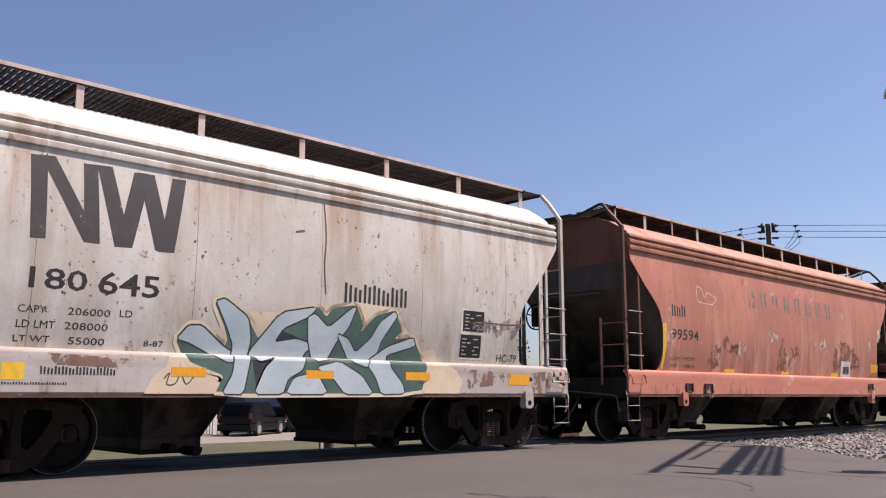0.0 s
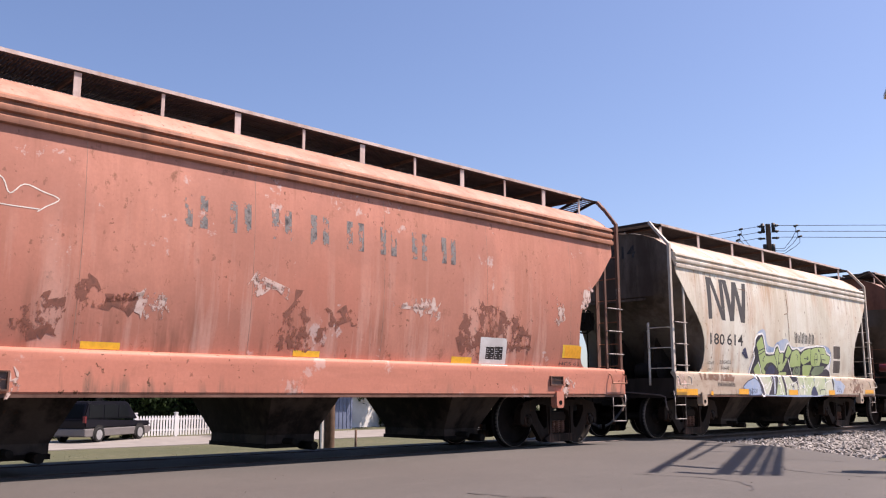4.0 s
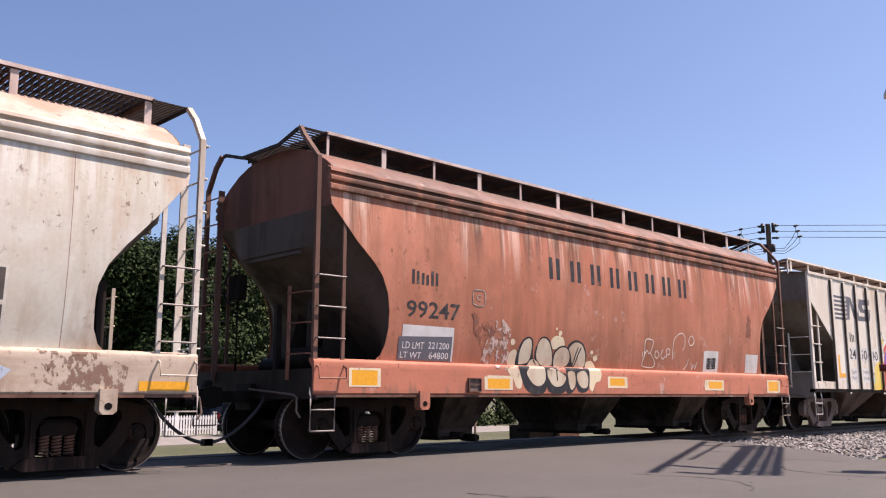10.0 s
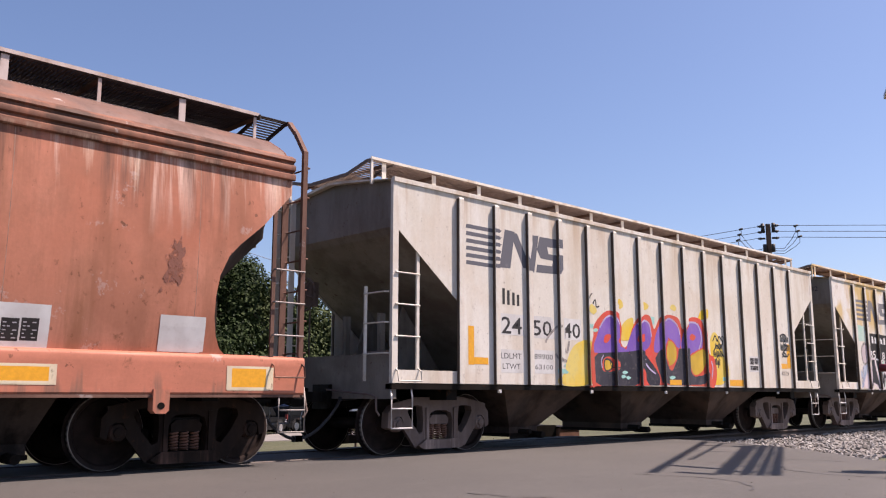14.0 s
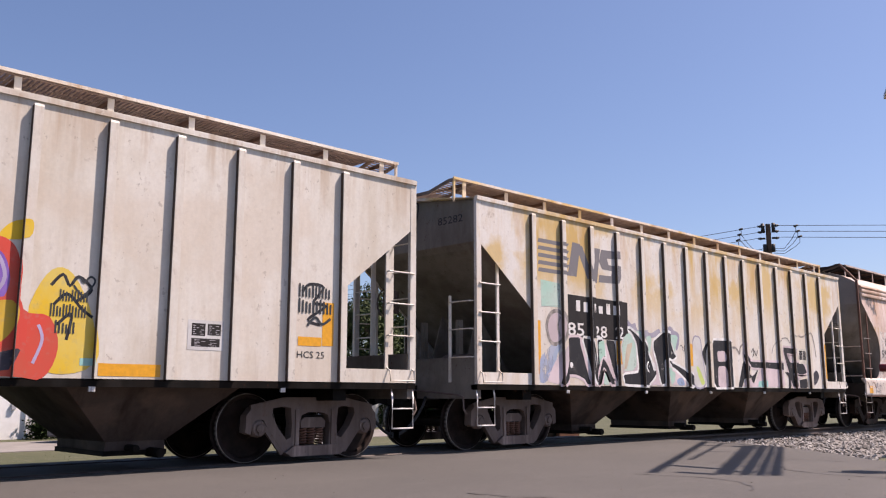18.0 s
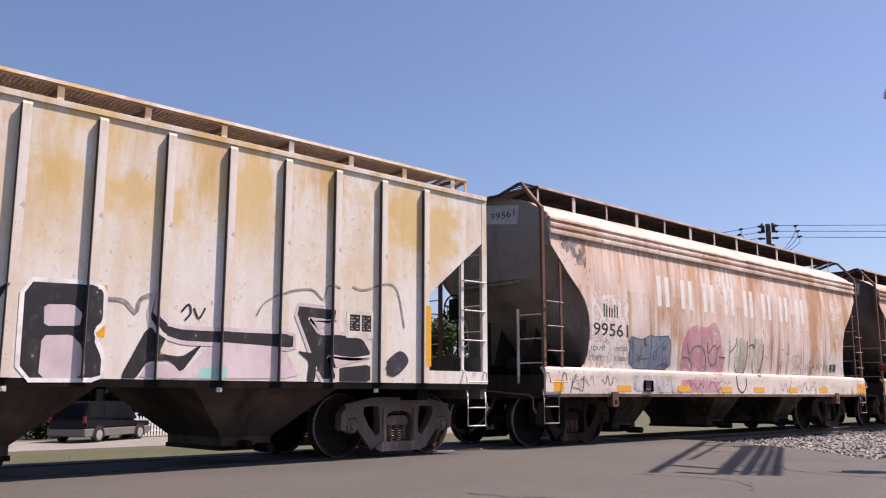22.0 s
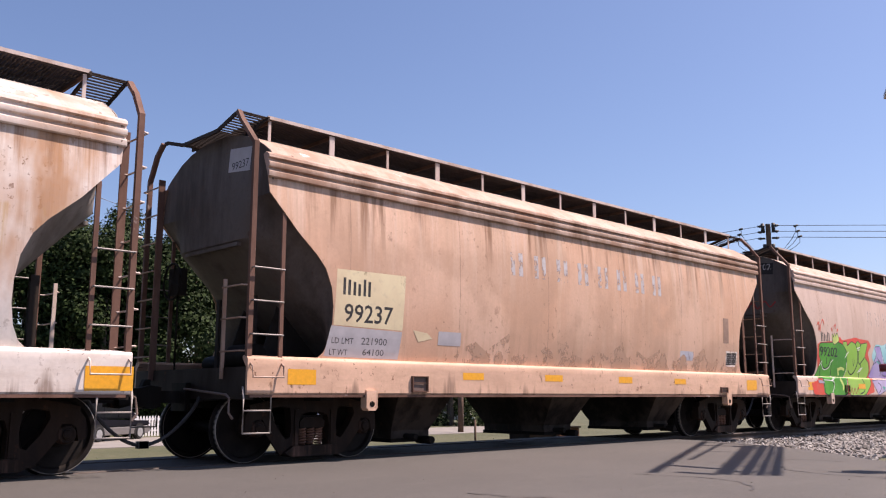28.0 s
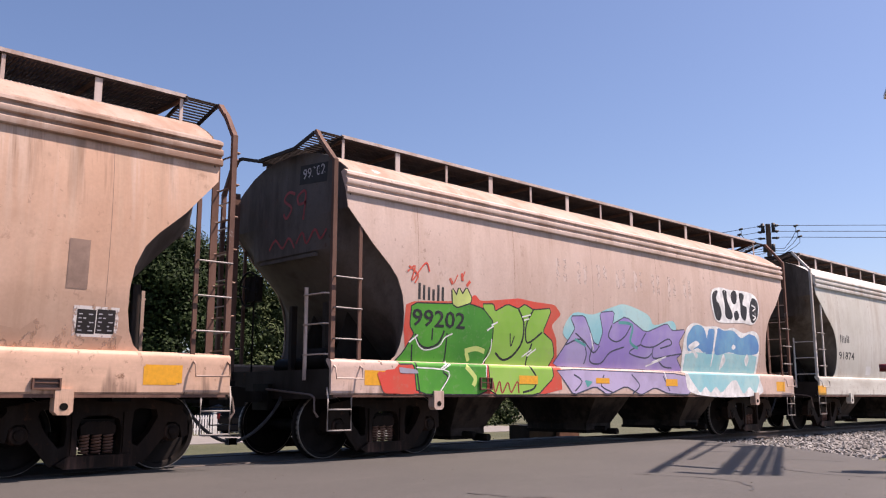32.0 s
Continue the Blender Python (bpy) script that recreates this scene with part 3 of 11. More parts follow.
def add_end_ladder(car, k, kind, right, zs, mat):
    """Grab irons across the end and their inner stile."""
    X = lambda u: at_end(kind, right, u)
    for s in (-1, 1):
        # two corners of a car carry a ladder up to the roof
        high = [zs[0] + 0.425 * i for i in range(7)] if right == (s < 0) else zs
        part("end_stile", kept(k + "es%d" % s, lambda bm: beam(bm, (X(-0.02), s * 1.0, 1.1), (X(-0.02), s * 1.0, high[-1] + 0.12), 0.1 if len(high) > 3 else 0.05, 0.025, (0, 1, 0))), T_BROWN if len(high) > 3 and kind is CF else mat, car)
        for z in high:
            part("end_grab_iron", kept(k + "eg%d%.2f" % (s, z), lambda bm: tube(bm, [(X(0.0), s * 1.52, z), (X(-0.07), s * 1.5, z), (X(-0.07), s * 1.02, z), (X(-0.02), s * 1.0, z)], 0.012, 6)), mat, car)


def draw_grab_loop(bm, x, y, z, w, h):
    tube(bm, [(x - w / 2, y + 0.05, z + h), (x - w / 2, y - 0.05, z + h * 0.7), (x - w / 2, y - 0.07, z), (x + w / 2, y - 0.07, z), (x + w / 2, y - 0.05, z + h * 0.7), (x + w / 2, y + 0.05, z + h)], 0.013, 6)


def draw_jack_pad(bm, x, s):
    y0, y1 = sorted((s * 1.5, s * 1.63))
    prism(bm, [(x - 0.1, 0.96), (x + 0.1, 0.96), (x + 0.1, 0.72), (x + 0.06, 0.68), (x - 0.06, 0.68), (x - 0.1, 0.72)], y0, y1)


# A solid dark disc on the pad stands for the shade in its hole.
def draw_hole_disc(bm, x, s, z=0.77):
    lathe_pts = [(x + 0.045 * math.cos(a), z + 0.04 * math.sin(a)) for a in np.linspace(0, math.tau, 12, endpoint=False)]
    prism(bm, lathe_pts, *sorted((s * 1.60, s * 1.634)))


CACHE = {}


def kept(key, fn, *a):
    if key not in CACHE:
        CACHE[key] = shape(fn, *a)
    return CACHE[key]


def kept_bm(key, fn, *a):
    if key not in CACHE:
        CACHE[key] = finish(fn(*a))
    return CACHE[key]


def draw_sweep(bm, prof, x0, x1):
    sweep(bm, prof, x0, x1)


def mirror_prof(prof, s):
    return [(s * y, z) for y, z in prof]


def curved_car(name, label, left, gaps, kind, paint, roof_paint, trim, hopper_mat, wheel, steel, boards, bracket_step, end_paint):
    car = tagged(new(name), label, "freight car", "cars of the train")
    car.matrix_basis = Matrix.Translation((left, MID, 0))
    L, kn = kind.long, "c%.1f" % kind.long
    post_paint = T_BROWN if end_paint in (E_PINK, E_PANEL, E_DARK) else trim
    for s in (-1, 1):
        k = kn + str(s)
        part("side_sheet", kept_bm(k + "side", draw_curved_side, kind, s), paint, car)
        part("top_chord", kept(k + "chord", draw_sweep, mirror_prof([(y, kind.eave + z) for y, z in CHORD], s), 0.22, L - 0.22), trim, car)
        part("side_sill", kept(k + "sill", draw_sweep, mirror_prof([(1.49, 1.394)] + [(w, z) for z, w in SILL] + [(1.6, 0.925), (1.58, 0.9), (1.47, 0.9), (1.47, 0.93), (1.56, 0.95), (1.56, 1.25), (1.47, 1.36)], s), 0, L), SILL_PAINT[paint], car)
        part("sill_lip", kept(k + "lip", lambda bm: quad_box(bm, 0.05, L - 0.05, *sorted((s * 1.5, s * 1.592)), 0.865, 0.899)), T_BROWN, car, "rust-brown lower lip of the side sill")
        for x in np.linspace(1.6, L - 1.6, 6 if L > 12 else 5):
            part("weld_seam", kept_bm(k + "seam", lambda: sheet([(-0.004, 1.4), (0.004, 1.4), (0.003, 2.4), (0.004, kind.eave - 0.02), (-0.003, kind.eave - 0.02), (-0.004, 2.4)], kind, 0.0005, 0, s)), M_SEAM, car, "", (x, 0, 0))
        for x in ((2.0, L - 2.0) if L > 12 else (1.07, L - 1.07)):
            part("jack_pad", kept(k + "jack%.1f" % x, draw_jack_pad, x, s), T_BROWN if paint is P_PINK else SILL_PAINT[paint], car)
            part("jack_hole", kept(k + "hole%.1f" % x, draw_hole_disc, x, s), M_DARK, car, "dark disc for the shade in a jacking pad's hole")
        xs = np.linspace(0.55, L - 0.55, max(4, round((L - 1.1) / bracket_step) + 1))
        for i, x in enumerate(xs):
            part("board_bracket", kept(k + "brk%d" % i + str(bracket_step), draw_bracket, x, s * 1.04, kind.eave + 0.61, kind.board - 0.01, 0.045 if i % 2 or L < 12 else 0.022), boards[1], car)
            part("bracket_arm", kept(k + "arm%d" % i + str(bracket_step), draw_bracket_arm, x, s * 1.04, kind.board - 0.01), M_ARM, car)
        tagged(part("running_board", kept(k + "board" + str(boards[2]), draw_board, 0.5, L - 0.5, *sorted((s * 0.1, s * 1.05)), kind.board, boards[2]), boards[0], car), kind="stuff")
        part("board_edge", kept(k + "bedge", lambda bm: quad_box(bm, 0.5, L - 0.5, *sorted((s * 1.063, s * 1.073)), kind.board - 0.035, kind.board + 0.012)), T_POST, car, "pale bent edge strip of the running board")
    full = [(-y, z) for y, z in roof_line(kind)[:-1]] + [(y, z) for y, z in roof_line(kind)[::-1]]
    part("roof", kept(kn + "roof", draw_sweep, full, 0.325, L - 0.325), roof_paint, car)
    part("hatch_trough", kept(kn + "hatch", draw_sweep, [(-0.3, 4.3), (-0.3, kind.board - 0.09), (-0.26, kind.board - 0.07), (0.26, kind.board - 0.07), (0.3, kind.board - 0.09), (0.3, 4.3)], 0.7, L - 0.7), R_WHITE, car)
    for right in (False, True):
        k = kn + str(right)
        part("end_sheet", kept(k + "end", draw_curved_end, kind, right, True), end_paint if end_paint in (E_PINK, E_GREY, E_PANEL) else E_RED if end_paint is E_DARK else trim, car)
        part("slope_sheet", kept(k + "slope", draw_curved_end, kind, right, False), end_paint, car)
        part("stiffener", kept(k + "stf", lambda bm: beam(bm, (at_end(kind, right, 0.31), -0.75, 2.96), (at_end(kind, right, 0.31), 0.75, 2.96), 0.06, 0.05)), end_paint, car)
        add_end_frame(car, k, kind, right, 2.3, E_BEAM)
        tagged(part("cross_walkway", kept(k + "cross", draw_cross_board, *sorted((at_end(kind, right, 0.04), at_end(kind, right, 0.5))), kind.board - 0.02, -1.1, 1.1, max(0.0, kind.board - 4.62)), boards[0], car), kind="stuff")
        add_end_ladder(car, k, kind, right, [1.45, 1.87, 2.29], trim)
        part("coupler", kept(k + "coupler%.2f" % gaps[right], draw_coupler, right, kind, gaps[right]), M_DARK, car)
        part("air_hose", kept(k + "hose%.2f" % gaps[right], draw_air_hose, right, kind, gaps[right]), M_HOSE, car)
        part("uncoupling_lever", kept(k + "lever", draw_uncoupling_lever, right, kind), M_TRUCK2, car)
        for s in (-1, 1):
            part("corner_post", kept(k + "post%d" % s, draw_corner_post, kind, right, s, True), post_paint, car)
            part("ladder_stile", kept(k + "stile%d" % s, draw_inner_stile, kind, right, s, 1.3, 3.3, 0.5), post_paint, car)
            x0, x1 = sorted((at_end(kind, right, 0.04), at_end(kind, right, 0.5)))
            for i, z in enumerate(kind.rungs):
                part("rung", kept(k + "rung%d%d" % (i, s), draw_ladder_rungs, x0, x1, s * 1.57 if s < 0 else 1.62, [z]), M_GRATE, car)
            part("grab_iron", kept(k + "loop%d" % s, draw_grab_loop, at_end(kind, right, 0.27), s * 1.6 if s < 0 else 1.66, 1.12, 0.46, 0.2), trim, car)
            part("stirrup", kept(k + "stir%d" % s, draw_stirrup, at_end(kind, right, 0.17), s * 1.58), M_GRATE, car)
    add_brake(car, kn, M_DARK)
    spots = (3.5, 7.2, 10.6) if L > 12 else (3.7, 7.0)
    for x in spots:
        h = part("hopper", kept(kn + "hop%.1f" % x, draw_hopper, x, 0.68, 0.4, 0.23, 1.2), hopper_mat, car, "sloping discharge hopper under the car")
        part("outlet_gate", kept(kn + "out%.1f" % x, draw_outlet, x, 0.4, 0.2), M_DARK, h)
    for x in (1.38, L - 1.38):
        add_truck(car, x, steel, wheel)
    return car


FCUT = 1.35


def draw_flat_side(s):
    L = FL.long
    return sheet([(0.0, 4.1), (0.0, 3.42), (FCUT, 2.35), (FCUT, 1.07), (L - FCUT, 1.07), (L - FCUT, 2.35), (L, 3.42), (L, 4.1)], FL, 0.0, 0.012, s)


def draw_rib(bm, x, s):
    a, b = (-1.656, -1.668) if s < 0 else (1.656, 1.668)
    v = [bm.verts.new(p) for p in ((x - 0.051, a, 1.07), (x - 0.05, b, 1.07), (x + 0.05, b, 1.07), (x + 0.051, a, 1.07),
                                   (x - 0.051, a, 4.02), (x - 0.05, b, 3.99), (x + 0.05, b, 3.99), (x + 0.051, a, 4.02))]
    for f in ((0, 1, 5, 4), (1, 2, 6, 5), (2, 3, 7, 6), (0, 3, 2, 1), (4, 5, 6, 7)):
        bm.faces.new([v[i] for i in f])


def draw_rib_web(bm, x, s):
    quad_box(bm, x - 0.052, x + 0.045, *sorted((s * 1.601, s * 1.656)), 1.07, 4.0)


def draw_flat_end(bm, right, top):
    X = lambda u: at_end(FL, right, u)
    rows = [[(X(u), y, z) for y in (-1.57, 0, 1.57)] for u, z in ((0.1, 4.08), (0.1, 3.4), (0.18, 3.3), (1.42, 2.33), (2.9, 1.1))]
    rows[0][1] = (X(0.1), 0, 4.3)
    shell(bm, rows[:2] if top else rows[1:], -0.02 if right else 0.02)


def flat_car(name, label, left, gaps, paint, trim, end_paint, under, steel, wheel):
    car = tagged(new(name), label, "freight car", "cars of the train")
    car.matrix_basis = Matrix.Translation((left, MID, 0))
    L, kind = FL.long, FL
    for s in (-1, 1):
        k = "f" + str(s)
        part("side_sheet", kept_bm(k + "side", draw_flat_side, s), paint, car)
        for i, x in enumerate(np.linspace(1.38, L - 1.38, 15)):
            part("rib", kept(k + "rib", draw_rib, 0.0, s), paint, car, "", (x, 0, 0))
            part("rib_web", kept(k + "web", draw_rib_web, 0.0, s), P_RIB, car, "", (x, 0, 0))
        part("top_rail", kept(k + "rail", lambda bm: quad_box(bm, 0, L, *sorted((s * 1.56, s * 1.625)), 4.06, 4.13)), trim, car)
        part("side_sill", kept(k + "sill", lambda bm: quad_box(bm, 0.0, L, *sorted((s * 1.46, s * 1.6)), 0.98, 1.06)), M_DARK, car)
        for x0, x1 in ((0.0, FCUT), (L - FCUT, L)):
            part("end_panel", kept(k + "pan%.1f" % x0, lambda bm: quad_box(bm, x0, x1, *sorted((s * 1.57, s * 1.604)), 1.07, 1.26)), paint, car)
        for x in np.linspace(2.3, L - 2.3, 5):
            part("pipe_clip", kept(k + "clip", lambda bm: (quad_box(bm, -0.035, 0.035, *sorted((s * 1.585, s * 1.61)), 0.93, 0.985), tube(bm, [(0.0, s * 1.6, 0.955), (0.0, s * 1.625, 0.955)], 0.014, 8))), M_GALV, car, "small bare steel clip", (x, 0, 0))
        for i, x in enumerate(np.linspace(0.25, L - 0.25, 14)):
            part("board_bracket", kept(k + "brk%d" % i, draw_bracket, x, s * 1.07, 4.12, 4.5), trim, car)
            part("bracket_arm", kept(k + "arm%d" % i, draw_bracket_arm, x, s * 1.07, 4.5), M_ARM, car)
        part("board_edge", kept(k + "edge", lambda bm: quad_box(bm, -0.05, L + 0.05, *sorted((s * 1.115, s * 1.13)), 4.49, 4.53)), trim, car)
        tagged(part("running_board", kept(k + "board", draw_board, 0.42, L - 0.42, *sorted((s * 0.43, s * 1.1)), 4.52, 0.06, 1), M_GRATE_B, car), kind="stuff")
    part("roof", kept("froof", draw_sweep, [(-1.6, 4.1), (0, 4.34), (1.6, 4.1), (0, 4.28)], 0.0, L), paint, car)
    part("hatch_trough", kept("fhatch", draw_sweep, [(-0.3, 4.3), (-0.3, 4.4), (-0.24, 4.44), (0.24, 4.44), (0.3, 4.4), (0.3, 4.3)], 0.6, L - 0.6), paint, car)
    for right in (False, True):
        k = "f" + str(right)
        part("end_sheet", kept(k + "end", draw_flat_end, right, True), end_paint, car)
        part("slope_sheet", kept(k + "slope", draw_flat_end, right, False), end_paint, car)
        add_end_frame(car, k, kind, right, 2.2, E_FLAT)
        tagged(part("cross_walkway", kept(k + "cross", draw_cross_board, *sorted((at_end(kind, right, -0.04), at_end(kind, right, 0.42))), 4.5, -1.1, 1.1, 0.12), M_GRATE_B, car), kind="stuff")
        for s in (-1, 1):
            part("end_rail_post", kept(k + "erp%d" % s, lambda bm: beam(bm, (at_end(kind, right, -0.02), s * 1.1, 4.1), (at_end(kind, right, -0.02), s * 1.1, 4.5), 0.04, 0.03)), trim, car)
        add_end_ladder(car, k, kind, right, [1.5, 1.95, 2.4], trim)
        part("coupler", kept(k + "coupler%.2f" % gaps[right], draw_coupler, right, kind, gaps[right]), M_DARK, car)
        part("air_hose", kept(k + "hose%.2f" % gaps[right], draw_air_hose, right, kind, gaps[right]), M_HOSE, car)
        part("uncoupling_lever", kept(k + "lever", draw_uncoupling_lever, right, kind), M_TRUCK2, car)
        for s in (-1, 1):
            part("corner_post", kept(k + "post%d" % s, draw_corner_post, kind, right, s, False), trim, car)
            part("ladder_stile", kept(k + "stile%d" % s, draw_inner_stile, kind, right, s, 1.25, 3.1, 0.53), trim, car)
            x0, x1 = sorted((at_end(kind, right, 0.05), at_end(kind, right, 0.53)))
            for i, z in enumerate((1.75, 2.22, 2.69)):
                part("rung", kept(k + "rung%d%d" % (i, s), draw_ladder_rungs, x0, x1, s * 1.57 if s < 0 else 1.62, [z]), trim, car)
            part("grab_iron", kept(k + "loop%d" % s, draw_grab_loop, at_end(kind, right, 0.3), s * 1.6 if s < 0 else 1.66, 1.1, 0.46, 0.2), trim, car)
            part("stirrup", kept(k + "stir%d" % s, draw_stirrup, at_end(kind, right, 0.22), s * 1.58), M_GALV, car)
    add_brake(car, "f", M_TRUCK2)
    for x in (3.85, 7.25, 10.65):
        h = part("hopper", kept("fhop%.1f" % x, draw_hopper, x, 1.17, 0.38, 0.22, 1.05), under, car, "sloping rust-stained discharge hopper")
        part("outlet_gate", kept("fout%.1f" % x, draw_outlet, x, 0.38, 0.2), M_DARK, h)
    for x in (1.44, L - 1.44):
        add_truck(car, x, steel, wheel)
    return car


# ---- the train ----
M_SEAM = plain("rusty_weld_line", (0.28, 0.17, 0.125), 0.8, 0, 0.5, 5)
# Both greys: the broad low run holds grime and the lower curve's shade.
P_NW1 = car_paint("chalky_grey_paint", (0.58, 0.56, 0.5), (0.42, 0.35, 0.26), streak=0.5, faded=(0.72, 0.7, 0.64), shift=1, specks=0.9, runs=[((0.36, 0.2, 0.11), 0.4, 2.2, 3.5, 4, 12), ((0.33, 0.28, 0.23), 0.85, 2.9, 1.2, 0.8, 29), ((0.34, 0.23, 0.15), 0.6, 2.4, 1.2, 3, 55)], drips=[((0.4, 0.25, 0.15), 0.75, 3.66, 1.9, 1.3, 3), ((0.3, 0.2, 0.13), 0.6, 3.66, 0.7, 3.0, 8)])
P_NW2 = car_paint("rain_streaked_grey_paint", (0.62, 0.595, 0.5), (0.43, 0.36, 0.26), streak=0.5, faded=(0.73, 0.71, 0.62), shift=9, specks=0.8, blotch=((0.56, 0.45, 0.33), 0.35),
                   runs=[((0.38, 0.22, 0.13), 0.5, 2.6, 3.5, 6, 2), ((0.42, 0.26, 0.17), 0.6, 2.9, 1.4, 3, 21), ((0.34, 0.24, 0.16), 0.9, 2.7, 1.3, 0.9, 73), ((0.52, 0.3, 0.17), 0.6, 0.6, 1.3, 1.2, 90), ((0.74, 0.7, 0.64), 0.7, 2.2, 3.6, 6, 44)], drips=[((0.45, 0.27, 0.14), 0.75, 3.66, 1.6, 1.5, 3), ((0.3, 0.19, 0.12), 0.5, 3.66, 0.6, 4.0, 8)])
P_RED1 = car_paint("faded_oxide_red_paint", (0.49, 0.19, 0.13), (0.41, 0.17, 0.115), streak=0.55, faded=(0.57, 0.245, 0.17), shift=4, worn=0.5, specks=0.7, blotch=((0.4, 0.17, 0.12), 0.5), runs=[((0.2, 0.09, 0.06), 0.8, 2.4, 1.3, 2.5, 7), ((0.66, 0.42, 0.34), 0.5, 3.2, 1.6, 4, 31)], drips=[((0.33, 0.13, 0.085), 0.5, 3.78, 0.8, 3.0, 5)])
P_RED2 = car_paint("stained_oxide_red_paint", (0.45, 0.155, 0.088), (0.24, 0.1, 0.055), streak=0.6, faded=(0.53, 0.215, 0.135), shift=14, worn=0.25, specks=0.7, blotch=((0.35, 0.13, 0.075), 0.55),
                   runs=[((0.74, 0.5, 0.4), 0.8, 2.8, 3.6, 5, 1), ((0.13, 0.06, 0.04), 0.9, 2.9, 3.6, 5, 33), ((0.3, 0.12, 0.06), 0.6, 3.0, 1.6, 5, 60)], drips=[((0.26, 0.1, 0.055), 0.75, 3.78, 1.8, 2.2, 3), ((0.78, 0.56, 0.42), 0.75, 3.78, 0.9, 3.2, 41), ((0.15, 0.07, 0.045), 0.6, 3.78, 0.6, 4.5, 12)])
P_FL1 = car_paint("light_grey_hopper_paint", (0.7, 0.655, 0.575), (0.5, 0.4, 0.28), streak=0.4, faded=(0.76, 0.72, 0.65), shift=2, specks=0.35, blotch=((0.62, 0.51, 0.4), 0.4), runs=[((0.42, 0.27, 0.15), 0.7, 3.3, 4.3, 3.5, 4), ((0.5, 0.4, 0.3), 0.5, 2.2, 1.0, 3, 26)], drips=[((0.5, 0.36, 0.24), 0.6, 4.1, 1.2, 2.6, 3), ((0.4, 0.26, 0.17), 0.5, 4.1, 0.4, 5, 12)])
P_FL2 = car_paint("yellowed_grey_hopper_paint", (0.72, 0.68, 0.62), (0.55, 0.38, 0.2), streak=0.4, faded=(0.78, 0.74, 0.69), shift=21, specks=0.4, blotch=((0.66, 0.47, 0.2), 0.9, 0.85, 2.2), runs=[((0.66, 0.47, 0.2), 0.9, 2.3, 3.3, 0.9, 31), ((0.62, 0.41, 0.14), 1.0, 2.5, 3.6, 1.3, 6), ((0.5, 0.27, 0.1), 0.6, 3.0, 4.2, 1.9, 47)], drips=[((0.64, 0.44, 0.17), 0.85, 4.1, 1.4, 0.8, 3), ((0.45, 0.28, 0.14), 0.5, 4.1, 0.5, 4, 9)])
# Rib sides away from the sun: their shade is put in as dark brown.
P_RIB = car_paint("shade_brown_rib_web", (0.11, 0.08, 0.062), (0.06, 0.04, 0.03), streak=0.7, shift=51, specks=0.6, gloss=0.1)
P_PINK = car_paint("pink_and_white_peeling_paint", (0.76, 0.61, 0.55), (0.56, 0.38, 0.28), streak=0.35, faded=(0.78, 0.73, 0.69), shift=6, worn=0.15, specks=0.8, blotch=((0.6, 0.4, 0.31), 0.4),
                   runs=[((0.74, 0.68, 0.65), 0.6, 3.4, 1.8, 4, 27), ((0.53, 0.53, 0.48), 0.65, 2.6, 1.5, 1.2, 63), ((0.46, 0.235, 0.115), 0.9, -9, -8, 0.75, 5), ((0.26, 0.12, 0.055), 0.75, 3.3, 2.0, 8, 9)], drips=[((0.5, 0.31, 0.13), 0.95, 2.9, 1.7, 3.2, 41), ((0.54, 0.27, 0.11), 0.9, 3.78, 2.8, 1.9, 3), ((0.42, 0.2, 0.085), 0.9, 3.78, 2.2, 4.2, 17), ((0.26, 0.12, 0.055), 0.75, 3.78, 0.9, 5.0, 29)])
P_TAN = car_paint("sun_bleached_tan_paint", (0.62, 0.37, 0.25), (0.48, 0.29, 0.195), streak=0.3, faded=(0.69, 0.455, 0.335), shift=8, specks=0.4, blotch=((0.46, 0.29, 0.2), 0.5), runs=[((0.22, 0.11, 0.06), 0.9, 2.9, 3.6, 4.5, 3), ((0.42, 0.26, 0.17), 0.5, 2.6, 1.4, 5, 8), ((0.68, 0.5, 0.4), 0.6, 2.2, 3.6, 5, 19)], drips=[((0.3, 0.16, 0.1), 0.85, 3.78, 0.8, 2.6, 3), ((0.44, 0.29, 0.2), 0.6, 3.78, 2.2, 1.6, 22)])
P_ROSE = car_paint("sun_bleached_rose_paint", (0.58, 0.42, 0.35), (0.47, 0.32, 0.25), streak=0.5, faded=(0.63, 0.48, 0.41), shift=17, specks=0.3, drips=[((0.42, 0.28, 0.21), 0.6, 3.78, 1.2, 2.4, 3)])
P_PALE = car_paint("pale_grey_green_paint", (0.52, 0.5, 0.44), (0.4, 0.34, 0.28), streak=0.6, faded=(0.6, 0.58, 0.53), shift=31, specks=0.3)
R_WHITE = car_paint("bleached_white_roof_paint", (0.64, 0.62, 0.59), (0.45, 0.34, 0.26), streak=0.3, shift=3, specks=0.6)
R_PEEL = car_paint("peeling_white_roof_paint", (0.5, 0.44, 0.4), (0.4, 0.29, 0.22), streak=0.5, shift=15, specks=0.8, blotch=((0.42, 0.3, 0.23), 0.7, 2.2), worn=0.7, drips=[((0.4, 0.22, 0.13), 0.8, 4.45, 0.6, 1.6, 3)])
R_RUST = car_paint("rusty_bleached_roof_paint", (0.52, 0.41, 0.34), (0.36, 0.2, 0.13), streak=0.7, shift=5, specks=0.8, blotch=((0.38, 0.22, 0.15), 0.7, 1.1), worn=0.5)
R_RED = car_paint("faded_red_roof_paint", (0.44, 0.22, 0.16), (0.25, 0.12, 0.08), streak=0.6, shift=7, specks=0.8, worn=0.4)
R_BROWN = car_paint("rust_brown_roof_paint", (0.17, 0.098, 0.077), (0.1, 0.055, 0.04), streak=0.6, shift=7, specks=0.6, worn=0.5, blotch=((0.26, 0.12, 0.08), 0.6, 1.3))
